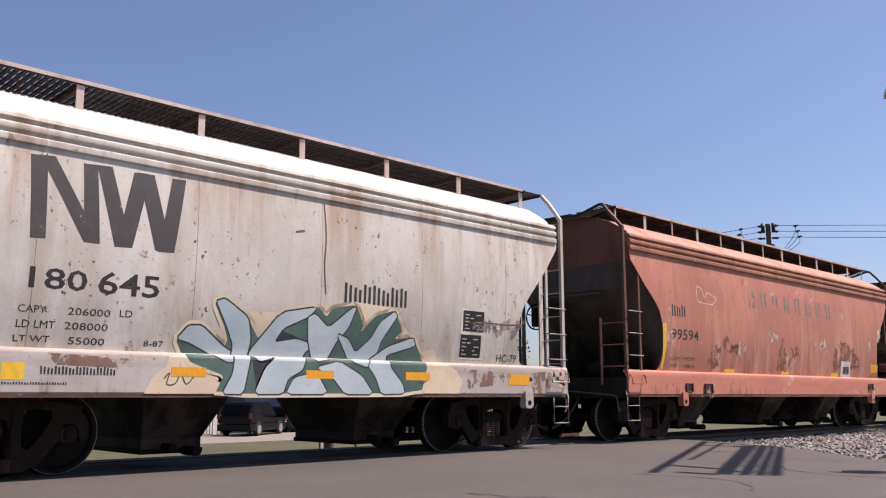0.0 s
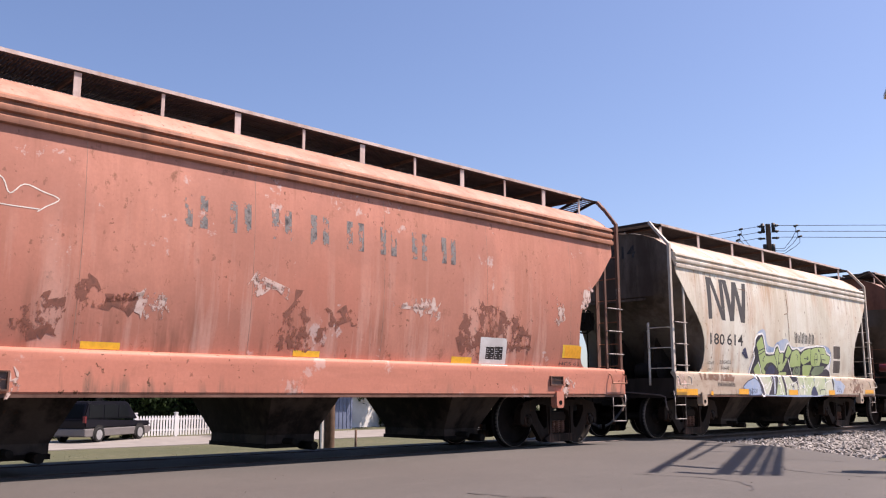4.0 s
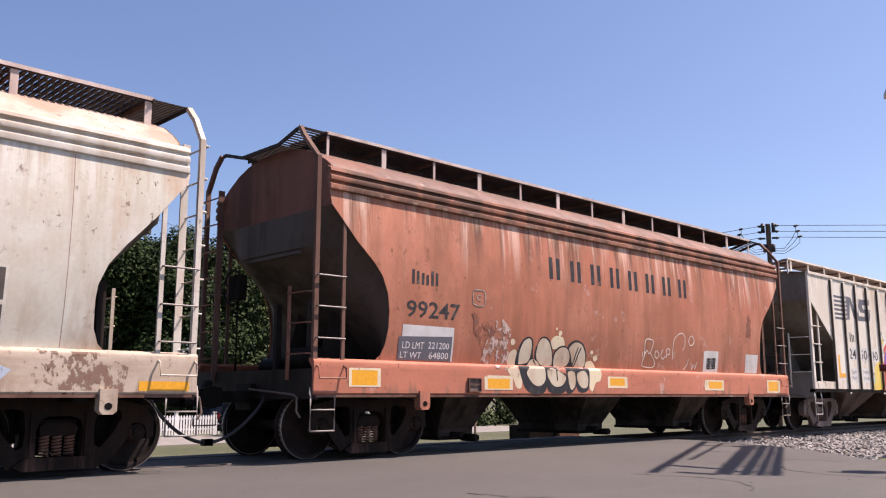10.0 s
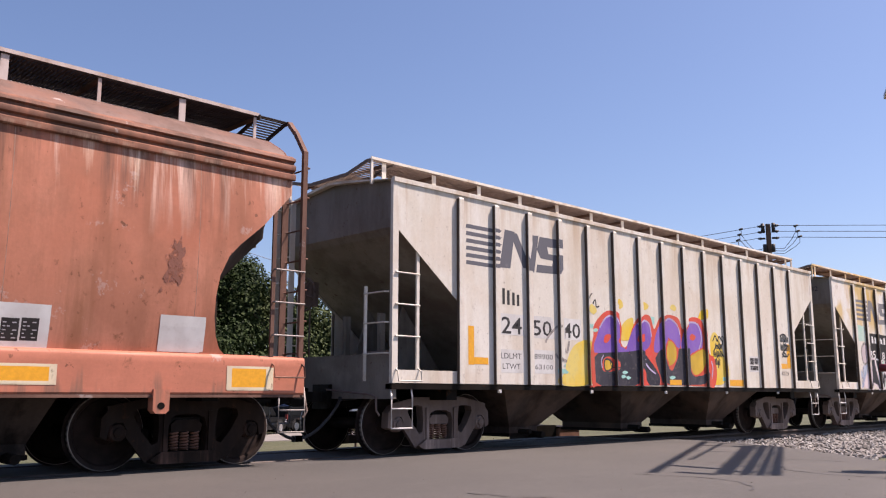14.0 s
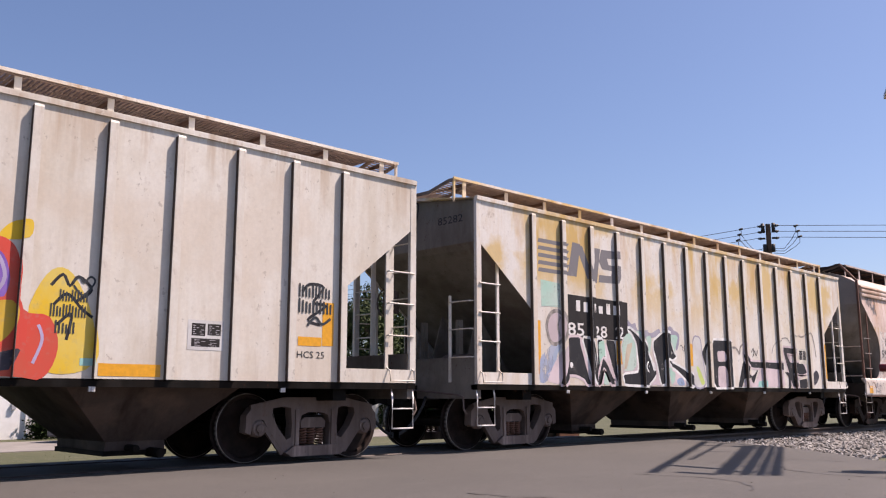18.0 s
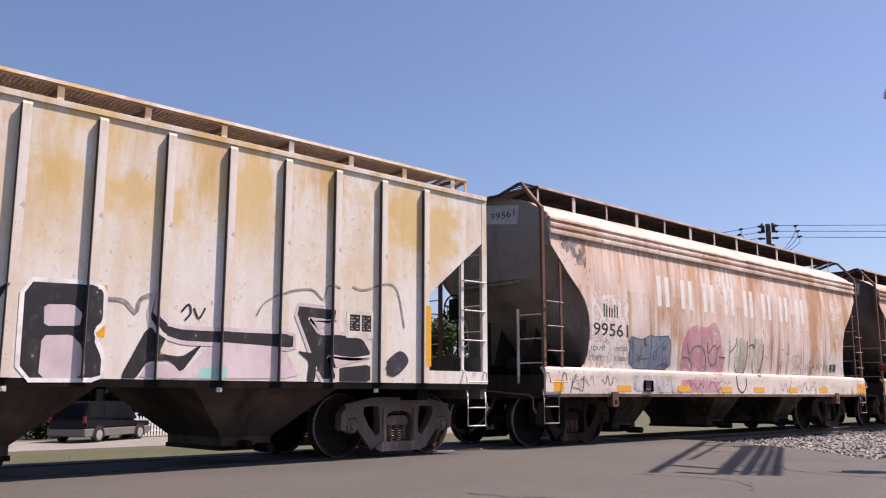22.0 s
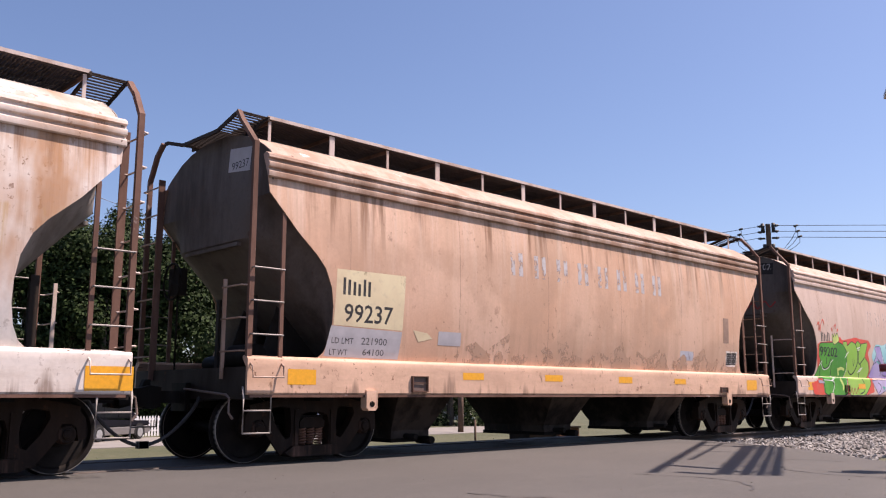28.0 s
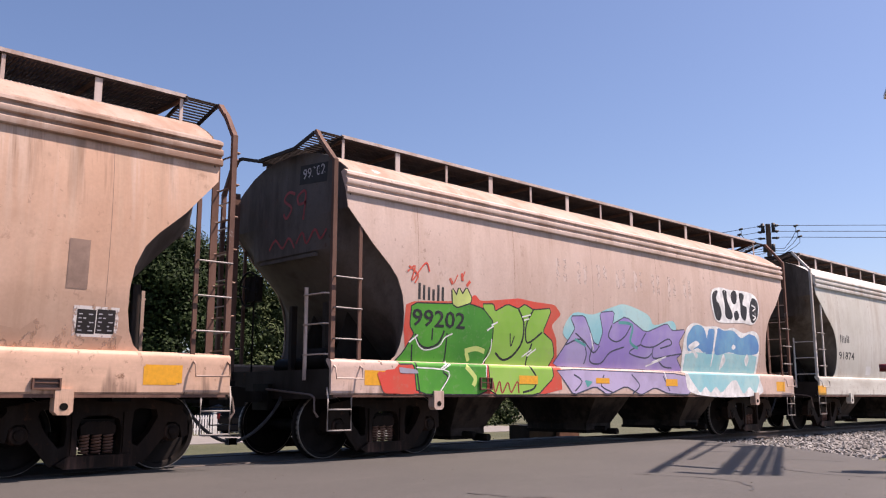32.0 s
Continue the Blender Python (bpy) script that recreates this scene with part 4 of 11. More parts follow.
T_RUSTY = car_paint("rust_eaten_red_trim", (0.27, 0.11, 0.066), (0.12, 0.06, 0.042), streak=0.95, shift=12, blotch=((0.1, 0.05, 0.033), 0.9, 1.7), worn=0.35, drips=[((0.075, 0.042, 0.03), 0.95, 4.05, 0.5, 1.6, 3), ((0.7, 0.5, 0.36), 0.5, 3.8, 0.2, 3.0, 30)])
T_RED1 = car_paint("dull_red_trim_paint", (0.37, 0.16, 0.095), (0.2, 0.09, 0.06), streak=0.7, shift=62, worn=0.2, blotch=((0.22, 0.1, 0.07), 0.7, 1.5), drips=[((0.13, 0.06, 0.042), 0.85, 4.05, 0.45, 1.4, 3)])
T_GREY = car_paint("grey_trim_paint", (0.52, 0.5, 0.47), (0.3, 0.2, 0.14), streak=0.6, shift=11)
T_NW2 = car_paint("streaky_grey_trim_paint", (0.56, 0.52, 0.46), (0.36, 0.27, 0.19), streak=0.6, shift=11, blotch=((0.46, 0.34, 0.24), 0.5, 1.2), drips=[((0.42, 0.27, 0.16), 0.75, 4.05, 0.45, 1.3, 3)])
T_BROWN = car_paint("rust_brown_post_paint", (0.17, 0.095, 0.072), (0.08, 0.042, 0.032), streak=0.8, shift=81, worn=0.3, gloss=0.1)
T_TAN = car_paint("rusty_tan_trim_paint", (0.42, 0.3, 0.24), (0.2, 0.11, 0.07), streak=0.85, shift=13, blotch=((0.3, 0.16, 0.1), 0.7, 1.4), drips=[((0.2, 0.11, 0.07), 0.85, 4.05, 0.45, 1.5, 3)])
R_TAN = car_paint("flaking_tan_roof_paint", (0.44, 0.31, 0.245), (0.32, 0.19, 0.13), streak=0.7, shift=28, specks=0.8, blotch=((0.36, 0.22, 0.15), 0.6, 1.4), worn=0.95, drips=[((0.62, 0.5, 0.43), 0.7, 4.45, 0.5, 2.2, 3)])
T_PINK = car_paint("rust_patched_white_trim", (0.64, 0.53, 0.47), (0.36, 0.19, 0.11), streak=0.6, shift=36, specks=0.8, blotch=((0.42, 0.24, 0.14), 0.5, 0.9), drips=[((0.36, 0.18, 0.09), 0.9, 4.05, 0.5, 1.1, 3)])
T_ROSE = car_paint("bleached_rose_trim_paint", (0.56, 0.43, 0.37), (0.36, 0.24, 0.18), streak=0.6, shift=66, drips=[((0.36, 0.24, 0.18), 0.6, 4.05, 0.4, 1.5, 3)])
T_POST = car_paint("bleached_bracket_paint", (0.55, 0.46, 0.42), (0.3, 0.18, 0.13), streak=0.6, shift=27)
# The end paints are darkened for the shade of ends away from the sun.
E_GREY = car_paint("shaded_dirty_grey_end_paint", (0.15, 0.126, 0.106), (0.05, 0.036, 0.029), streak=0.8, shift=18, gloss=0.1)
E_RED = car_paint("shaded_red_end_paint", (0.2, 0.085, 0.06), (0.09, 0.045, 0.035), streak=0.8, shift=71, gloss=0.1)
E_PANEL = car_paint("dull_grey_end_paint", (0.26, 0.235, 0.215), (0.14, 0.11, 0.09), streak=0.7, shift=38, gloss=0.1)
E_DARK = car_paint("shaded_dark_end_paint", (0.1, 0.08, 0.07), (0.045, 0.033, 0.027), streak=0.8, shift=19, gloss=0.1)
E_PINK = car_paint("shaded_brown_end_paint", (0.125, 0.106, 0.098), (0.06, 0.047, 0.042), streak=0.8, shift=22, gloss=0.1)
E_BEAM = car_paint("shaded_end_beam_paint", (0.035, 0.027, 0.023), (0.02, 0.015, 0.012), streak=0.8, shift=45, gloss=0.1)
E_FLAT = car_paint("shaded_stained_beige_end_paint", (0.21, 0.19, 0.166), (0.11, 0.082, 0.064), streak=0.6, shift=52, specks=0.8, blotch=((0.12, 0.09, 0.07), 0.6), drips=[((0.1, 0.13, 0.08), 0.7, 4.3, 1.2, 2, 3)])
# Dark hopper steel: the shade under the car is put into its base colour.
U_DARK = car_paint("shade_dark_hopper_steel", (0.012, 0.009, 0.008), (0.06, 0.045, 0.038), streak=0.8, shift=23, blotch=((0.1, 0.075, 0.062), 0.5, 1.6), gloss=0.1)
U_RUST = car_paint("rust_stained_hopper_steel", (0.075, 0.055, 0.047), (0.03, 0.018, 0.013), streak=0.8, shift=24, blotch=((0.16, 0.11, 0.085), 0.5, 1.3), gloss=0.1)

# the side sills: scuffed along the car, chipped, and grimy at the lower edge
SILL_PAINT = {}
for _p, _name, _base, _stain, _shift in ((P_NW1, "grey", (0.46, 0.43, 0.4), (0.3, 0.22, 0.17), 101), (P_RED1, "oxide_red", (0.52, 0.2, 0.135), (0.42, 0.17, 0.115), 104),
                                         (P_NW2, "cream_grey", (0.45, 0.37, 0.29), (0.3, 0.18, 0.11), 109), (P_RED2, "rusty_red", (0.48, 0.17, 0.105), (0.33, 0.125, 0.075), 114),
                                         (P_PINK, "white", (0.64, 0.57, 0.52), (0.46, 0.35, 0.28), 106), (P_TAN, "tan", (0.6, 0.385, 0.275), (0.43, 0.265, 0.18), 108),
                                         (P_ROSE, "rose", (0.6, 0.44, 0.37), (0.44, 0.3, 0.23), 117), (P_PALE, "pale_grey", (0.55, 0.53, 0.47), (0.4, 0.34, 0.28), 131)):
    SILL_PAINT[_p] = car_paint("scuffed_" + _name + "_sill_paint", _base, _stain, streak=0.45, shift=_shift, specks=0.9, worn=0.35 if "red" in _name else 0.0, lying=True,
                               runs=[((0.2, 0.12, 0.085), 0.75, 1.06, 0.9, 5, 3)])

CARS = []


def run(car, left, wheels):
    CARS.append((car, left, wheels))


def build_train():
    # half the gap before and behind each car
    half = [0.8, 0.94, 0.91, 0.85, 0.76, 0.665, 0.735, 0.75, 0.77, 0.76, 0.8]

    def go(maker, left, *a):
        n = len(ROLLING)
        car = maker(a[0], a[1], left, (half[len(CARS)], half[len(CARS) + 1]), *a[2:])
        run(car, left, ROLLING[n:])
        return car
    grate, dark = (M_GRATE_D, T_POST, 0.085), (M_GRATE_D, T_POST, 0.05)
    red = (M_GRATE_D, T_POST, 0.05)
    c = []
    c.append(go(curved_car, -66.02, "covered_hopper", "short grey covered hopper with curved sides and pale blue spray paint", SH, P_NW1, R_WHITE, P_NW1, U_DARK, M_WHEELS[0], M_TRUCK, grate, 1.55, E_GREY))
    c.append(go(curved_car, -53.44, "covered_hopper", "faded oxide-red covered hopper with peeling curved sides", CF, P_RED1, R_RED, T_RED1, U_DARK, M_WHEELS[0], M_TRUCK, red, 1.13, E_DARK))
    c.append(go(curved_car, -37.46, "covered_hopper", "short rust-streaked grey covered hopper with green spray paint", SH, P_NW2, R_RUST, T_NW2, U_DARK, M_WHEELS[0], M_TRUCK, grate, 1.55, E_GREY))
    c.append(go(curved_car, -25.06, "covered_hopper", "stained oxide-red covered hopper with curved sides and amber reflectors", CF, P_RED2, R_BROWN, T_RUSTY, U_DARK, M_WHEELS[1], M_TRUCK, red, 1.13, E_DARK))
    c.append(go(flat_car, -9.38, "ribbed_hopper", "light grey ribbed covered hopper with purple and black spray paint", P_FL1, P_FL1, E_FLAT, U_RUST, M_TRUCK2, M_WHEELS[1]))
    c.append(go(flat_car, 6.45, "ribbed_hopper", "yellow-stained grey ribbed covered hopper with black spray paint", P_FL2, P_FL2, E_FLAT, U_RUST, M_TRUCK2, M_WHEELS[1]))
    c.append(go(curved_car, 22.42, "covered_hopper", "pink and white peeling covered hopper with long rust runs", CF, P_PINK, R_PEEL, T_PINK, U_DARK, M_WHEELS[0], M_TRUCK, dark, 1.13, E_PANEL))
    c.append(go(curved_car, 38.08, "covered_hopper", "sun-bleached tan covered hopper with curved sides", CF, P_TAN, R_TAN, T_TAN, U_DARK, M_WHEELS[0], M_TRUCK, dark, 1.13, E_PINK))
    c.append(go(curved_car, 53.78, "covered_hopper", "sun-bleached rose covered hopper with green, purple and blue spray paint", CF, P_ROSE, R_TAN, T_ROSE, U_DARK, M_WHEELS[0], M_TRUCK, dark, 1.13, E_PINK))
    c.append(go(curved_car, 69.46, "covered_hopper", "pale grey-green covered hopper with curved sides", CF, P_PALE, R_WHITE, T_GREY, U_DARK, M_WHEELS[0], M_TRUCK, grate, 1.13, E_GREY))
    return c


TRAIN = build_train()

# ---- painted marks on the cars ----
M_INK = stencil("weathered_black_emblem", (0.07, 0.066, 0.066), (0.12, 0.11, 0.104), 0.68)
M_RUSTLINE = plain("rusted_open_seam", (0.17, 0.075, 0.036), 0.8, 0, 0.4, 9)
M_REDW = plain("thin_red_spray_line", (0.3, 0.03, 0.03), 0.6)
M_WORNW = stencil("worn_white_panel", (0.74, 0.69, 0.65), (0.66, 0.53, 0.47), 0.54)
M_INKL = plain("thin_black_spray_line", (0.03, 0.035, 0.04), 0.5)
M_INKD = stencil("black_spray_line", (0.022, 0.022, 0.026), (0.12, 0.11, 0.1), 0.68)
M_INKB = plain("blue_black_marker", (0.05, 0.055, 0.09), 0.5)
M_INKW = stencil("flaking_black_and_white_emblem", (0.06, 0.05, 0.05), (0.62, 0.58, 0.54), 0.52)
M_SILVER = stencil("flaking_silver_emblem", (0.5, 0.48, 0.5), (0.3, 0.2, 0.16), 0.55)
M_FAINT = stencil("ghost_of_a_pale_emblem", (0.62, 0.5, 0.45), (0.52, 0.38, 0.32), 0.5)
M_SLATE = stencil("slate_grey_emblem", (0.12, 0.12, 0.14), (0.3, 0.29, 0.29), 0.76)
M_SLATEF = stencil("faded_slate_emblem", (0.2, 0.19, 0.2), (0.42, 0.39, 0.37), 0.74)
M_FRAME = plain("thin_white_panel_border", (0.62, 0.58, 0.5), 0.6)
M_DARKBOX = plain("dark_recess_with_card_holder", (0.13, 0.085, 0.07), 0.7)
M_CREAMY = spray("cream_spray_paint", (0.72, 0.62, 0.43), (0.62, 0.5, 0.36), gone=0.64)
M_BONE = spray("bone_white_spray_paint", (0.58, 0.5, 0.38), (0.46, 0.34, 0.24), 2.4, gone=0.64)
M_BONEL = plain("white_outline_spray", (0.75, 0.74, 0.72), 0.5)
M_CHALK = plain("thin_white_paint_marker", (0.72, 0.66, 0.58), 0.7)
M_ICE = spray("pale_ice_blue_spray_paint", (0.36, 0.47, 0.5), (0.5, 0.58, 0.6), 0.9)
M_PINE = spray("dark_pine_spray_paint", (0.06, 0.12, 0.1), (0.09, 0.16, 0.13))
M_SKYB = spray("thin_sky_blue_spray_paint", (0.27, 0.36, 0.53), (0.42, 0.48, 0.56), 1.2, gone=0.6)
M_LIME = spray("light_green_spray_paint", (0.34, 0.45, 0.17), (0.4, 0.5, 0.23))
M_FADE = spray("fading_light_green_spray_paint", (0.42, 0.5, 0.3), (0.55, 0.56, 0.45), 2.0, gone=0.62)
M_NAVY = plain("navy_spray_paint", (0.03, 0.035, 0.09), 0.5)
M_SUN = spray("sunny_yellow_spray_paint", (0.75, 0.48, 0.03), (0.7, 0.55, 0.16))
M_GOLD = spray("gold_spray_paint", (0.66, 0.42, 0.05))
M_RED = spray("orange_red_spray_paint", (0.68, 0.075, 0.05), (0.58, 0.1, 0.06))
M_VIOLET = spray("violet_spray_paint", (0.19, 0.09, 0.4), (0.25, 0.13, 0.46))
M_COAL = spray("coal_black_spray_paint", (0.03, 0.028, 0.04), (0.06, 0.055, 0.07))
M_TURQ = spray("pale_turquoise_spray_paint", (0.35, 0.66, 0.6))
M_MINT = spray("mint_spray_paint", (0.38, 0.6, 0.5), (0.5, 0.62, 0.55), gone=0.62)
M_BLUEG = spray("grey_blue_spray_paint", (0.3, 0.36, 0.52), (0.45, 0.48, 0.55), gone=0.56)
M_PINKW = spray("pinkish_white_spray_paint", (0.7, 0.58, 0.6))
M_LAV = spray("lavender_spray_paint", (0.5, 0.42, 0.62))
M_GREYB = plain("weathered_grey_stencil", (0.28, 0.25, 0.23), 0.7, 0, 0.5, 14)
M_DENIM = spray("worn_denim_blue_spray_paint", (0.22, 0.29, 0.42), (0.34, 0.37, 0.43), 2.4, gone=0.58, cover=0.62)
M_PINK = spray("worn_pink_spray_paint", (0.62, 0.26, 0.36), (0.64, 0.36, 0.42), 2.4, gone=0.56, cover=0.6)
M_SAGE = spray("thin_sage_spray_paint", (0.48, 0.5, 0.41), (0.6, 0.53, 0.46), 2.4, gone=0.53, cover=0.6)
M_DUSK = spray("dusky_purple_grey_spray_paint", (0.3, 0.28, 0.36), (0.42, 0.4, 0.45))
M_MOSS = spray("grey_green_spray_paint", (0.2, 0.26, 0.16))
M_DENIMP = spray("pale_worn_blue_spray_paint", (0.4, 0.42, 0.5), (0.55, 0.52, 0.52), 2.0, gone=0.56)
M_SOOT = spray("sooty_paint_runs", (0.18, 0.16, 0.16), (0.4, 0.32, 0.3), 4.0, gone=0.5)
M_RUSTY = stencil("rust_eaten_patch", (0.16, 0.07, 0.05), (0.45, 0.165, 0.11), 0.495, 5)
M_SILLRUST = stencil("rust_showing_through_sill_paint", (0.19, 0.1, 0.068), (0.36, 0.25, 0.19), 0.5, 7)
M_SCUFF = stencil("brown_scuffs_on_tan_paint", (0.44, 0.275, 0.19), (0.55, 0.36, 0.26), 0.5, 3)
M_PEEL = stencil("peeled_whitish_patch", (0.62, 0.5, 0.44), (0.46, 0.18, 0.12), 0.5, 9)
M_PEELG = stencil("scuffed_whitish_patch", (0.55, 0.45, 0.4), (0.42, 0.16, 0.1), 0.49, 11)
M_GREEN = spray("leaf_green_spray_paint", (0.04, 0.24, 0.03), (0.07, 0.33, 0.035), 0.8)
M_GREENL = spray("bright_yellow_green_spray_paint", (0.22, 0.46, 0.06), (0.3, 0.52, 0.1), 0.8)
M_YELG = spray("pale_yellow_green_spray_paint", (0.55, 0.66, 0.2))
M_INDIGO = spray("light_purple_spray_paint", (0.3, 0.22, 0.52), (0.4, 0.34, 0.56), 1.2)
M_TEAL = spray("teal_spray_paint", (0.1, 0.4, 0.38))
M_BLUE2 = spray("mid_blue_spray_paint", (0.1, 0.25, 0.5), (0.16, 0.38, 0.55))
M_CYAN = spray("cyan_spray_paint", (0.25, 0.55, 0.6), (0.4, 0.62, 0.62))
RIBS = [1.38 + (FL.long - 2.76) * k / 14 for k in range(15)]
LAYER = {}


def painted(car, kind, name, bm, mat, label=""):
    """Lays a flat drawing on the car's near side, over its ribs too."""
    n = LAYER[car.name] = LAYER.get(car.name, 0) + (0.2 if name == "lettering" else 1)
    off = 0.0009 + 0.00005 * n
    bm.normal_update()
    bmesh.ops.triangulate(bm, faces=bm.faces[:], ngon_method="EAR_CLIP")
    # where an outline crosses itself, drop the turned-over pieces
    bm.normal_update()
    lean = sum(f.normal.y * f.calc_area() for f in bm.faces)
    over = [f for f in bm.faces if f.normal.y * lean < 0 and f.calc_area() > 1e-7 and name != "lettering"]
    if over and len(over) < len(bm.faces):
        bmesh.ops.delete(bm, geom=over, context="FACES")
    if kind is FL:
        over = []
        xs = [v.co.x for v in bm.verts]
        for x in RIBS:
            if min(xs) < x + 0.05 and max(xs) > x - 0.05:
                b = bm.copy()
                for c, s in ((x - 0.05, -1), (x + 0.05, 1)):
                    bmesh.ops.bisect_plane(b, geom=b.verts[:] + b.edges[:] + b.faces[:], plane_co=(c, 0, 0), plane_no=(s, 0, 0), clear_outer=True)
                over.append(b)
        for v in bm.verts:
            v.co.y = -(1.6 + off)
        for b in over:
            m = {v: bm.verts.new((v.co.x, -(1.668 + off), v.co.z)) for v in b.verts}
            for f in b.faces:
                bm.faces.new([m[v] for v in f.verts])
            b.free()
    else:
        for z, _ in SILL:
            bmesh.ops.bisect_plane(bm, geom=bm.verts[:] + bm.edges[:] + bm.faces[:], plane_co=(0, 0, z), plane_no=(0, 0, 1))
        wrap(bm, kind, off)
    bmesh.ops.recalc_face_normals(bm, faces=bm.faces)
    if sum(f.normal.y for f in bm.faces) > 0:
        bmesh.ops.reverse_faces(bm, faces=bm.faces[:])
    me = bpy.data.meshes.new("mark")
    bm.to_mesh(me)
    bm.free()
    return part(name, me, mat, car, label)


def outline_bm(*polys):
    bm = bmesh.new()
    for pts in polys:
        bm.faces.new([bm.verts.new((x, 0, z)) for x, z in pts])
    return bm


def rect(x0, z0, x1, z1):
    return [(x0, z0), (x1, z0), (x1, z1), (x0, z1)]


def patch(car, kind, mat, x0, z0, x1, z1):
    name = "reflector" if mat in (M_ORANGE, M_YELLOW) else "data_panel" if mat is M_PLATE else "card_holder" if mat is M_DARKBOX else "paint_patch"
    board = painted(car, kind, name, outline_bm(rect(x0, z0, x1, z1)), mat, mat.name.replace("_", " "))
    if mat is M_DARKBOX:
        y = 1.6 if z0 < 1.3 else half_width(kind, z0)
        bm = bmesh.new()
        for a, b, c, d in ((x0 - 0.02, x0, z0, z1), (x1, x1 + 0.02, z0, z1), (x0 - 0.02, x1 + 0.02, z0 - 0.02, z0), (x0 - 0.02, x1 + 0.02, z1, z1 + 0.012)):
            quad_box(bm, a, b, -y - 0.035, -y, c, d)
        beam(bm, (x0, -y - 0.02, z0 + (z1 - z0) * 0.6), (x1, -y - 0.02, z0 + (z1 - z0) * 0.55), 0.012, 0.012)
        part("holder_frame", bm, T_BROWN, board)
    if mat is M_PLATE and z1 - z0 < 0.8:
        h = (z1 - z0) / 6
        for k, (a, b, c, d) in enumerate(((0.1, 0.3, 0.62, 0.85), (0.1, 0.26, 0.34, 0.5), (0.1, 0.3, 0.66, 0.9), (0.1, 0.22, 0.6, 0.72), (0.1, 0.32, 0.64, 0.88))):
            z = z0 + h * (4.7 - k)
            for p, q in ((a, b), (c, d)):
                painted(car, kind, "lettering", outline_bm(rect(x0 + (x1 - x0) * p, z, x0 + (x1 - x0) * q, z + h * 0.3)), M_GREYP)


def rounded(pts, n=5):
    """A smooth closed line through a few corners."""
    out, m = [], len(pts)
    for i in range(m):
        p = [Vector((*pts[(i + k) % m], 0)) for k in (-1, 0, 1, 2)]
        for j in range(n):
            t = j / n
            v = 0.5 * (2 * p[1] + (p[2] - p[0]) * t + (2 * p[0] - 5 * p[1] + 4 * p[2] - p[3]) * t * t + (3 * p[1] - p[0] - 3 * p[2] + p[3]) * t ** 3)
            out.append((v.x, v.y))
    return out


def clipped(pts):
    """The same outline with its corners nipped off."""
    out, m = [], len(pts)
    for i in range(m):
        p, q = Vector(pts[i]), Vector(pts[(i + 1) % m])
        out += [tuple(p.lerp(q, 0.12)), tuple(p.lerp(q, 0.88))]
    return out


def grown(pts, w):
    m = len(pts)
    area = sum(pts[i][0] * pts[(i + 1) % m][1] - pts[(i + 1) % m][0] * pts[i][1] for i in range(m))
    s = 1 if area > 0 else -1
    out = []
    for i in range(m):
        (a, b), (c, d) = pts[i - 1], pts[(i + 1) % m]
        t = Vector((c - a, d - b))
        t = t.normalized() if t.length > 1e-6 else Vector((1, 0))
        out.append((pts[i][0] + s * t.y * w, pts[i][1] - s * t.x * w))
    return out


def blot(car, kind, mat, pts):
    """A plain shape: an emblem's stroke, or a stain with a ragged edge."""
    name = "emblem"
    if mat in (M_RUSTY, M_PEEL, M_PEELG, M_SOOT):
        rng = random.Random(len(pts) * 7 + int(pts[0][0] * 10))
        pts = [(x + rng.uniform(-0.06, 0.06), z + rng.uniform(-0.09, 0.09)) for x, z in rounded(pts, 6)]
        name = "stain"
    elif mat in (M_CREAMY, M_MINT, M_CREAM, M_GREYP):
        name = "paint_patch"
    painted(car, kind, name, outline_bm(pts), mat, mat.name.replace("_", " "))


def piece(car, kind, mat, line, pts):
    """One sprayed form, with its outline under it."""
    soft = rounded(pts, 4)
    if line is not None:
        painted(car, kind, "spray_outline", outline_bm(grown(soft, 0.035)), line, line.name.replace("_", " "))
    painted(car, kind, "spray_paint", outline_bm(soft), mat, mat.name.replace("_", " "))


def crisp(car, kind, mat, line, pts):
    """A sprayed form with sharp corners."""
    sharp = clipped(pts)
    if line is not None:
        painted(car, kind, "spray_outline", outline_bm(grown(sharp, 0.05 if line in (M_CREAMY, M_BONEL, M_PINKW) else 0.022)), line, line.name.replace("_", " "))
    painted(car, kind, "spray_paint", outline_bm(sharp), mat, mat.name.replace("_", " "))


def ribbon(w, pts):
    """A drawn line of one width."""
    line = []
    for i in range(len(pts) - 1):
        p = [Vector((*pts[min(max(i + k, 0), len(pts) - 1)], 0)) for k in (-1, 0, 1, 2)]
        for j in range(4):
            t = j / 4
            v = 0.5 * (2 * p[1] + (p[2] - p[0]) * t + (2 * p[0] - 5 * p[1] + 4 * p[2] - p[3]) * t * t + (3 * p[1] - p[0] - 3 * p[2] + p[3]) * t ** 3)
            line.append(v.xy)
    line.append(Vector(pts[-1]))
    bm = bmesh.new()
    last = None
    for i, p in enumerate(line):
        t = (line[min(i + 1, len(line) - 1)] - line[max(i - 1, 0)])
        t = t.normalized() if t.length > 1e-6 else Vector((1, 0))
        n = Vector((-t.y, t.x)) * w / 2
        pair = [bm.verts.new((q.x, 0, q.y)) for q in (p + n, p - n)]
        if last:
            bm.faces.new((last[0], last[1], pair[1], pair[0]))
        last = pair
    return bm


def stroke(car, kind, mat, w, pts):
    painted(car, kind, "spray_line", ribbon(w, pts), mat, mat.name.replace("_", " "))


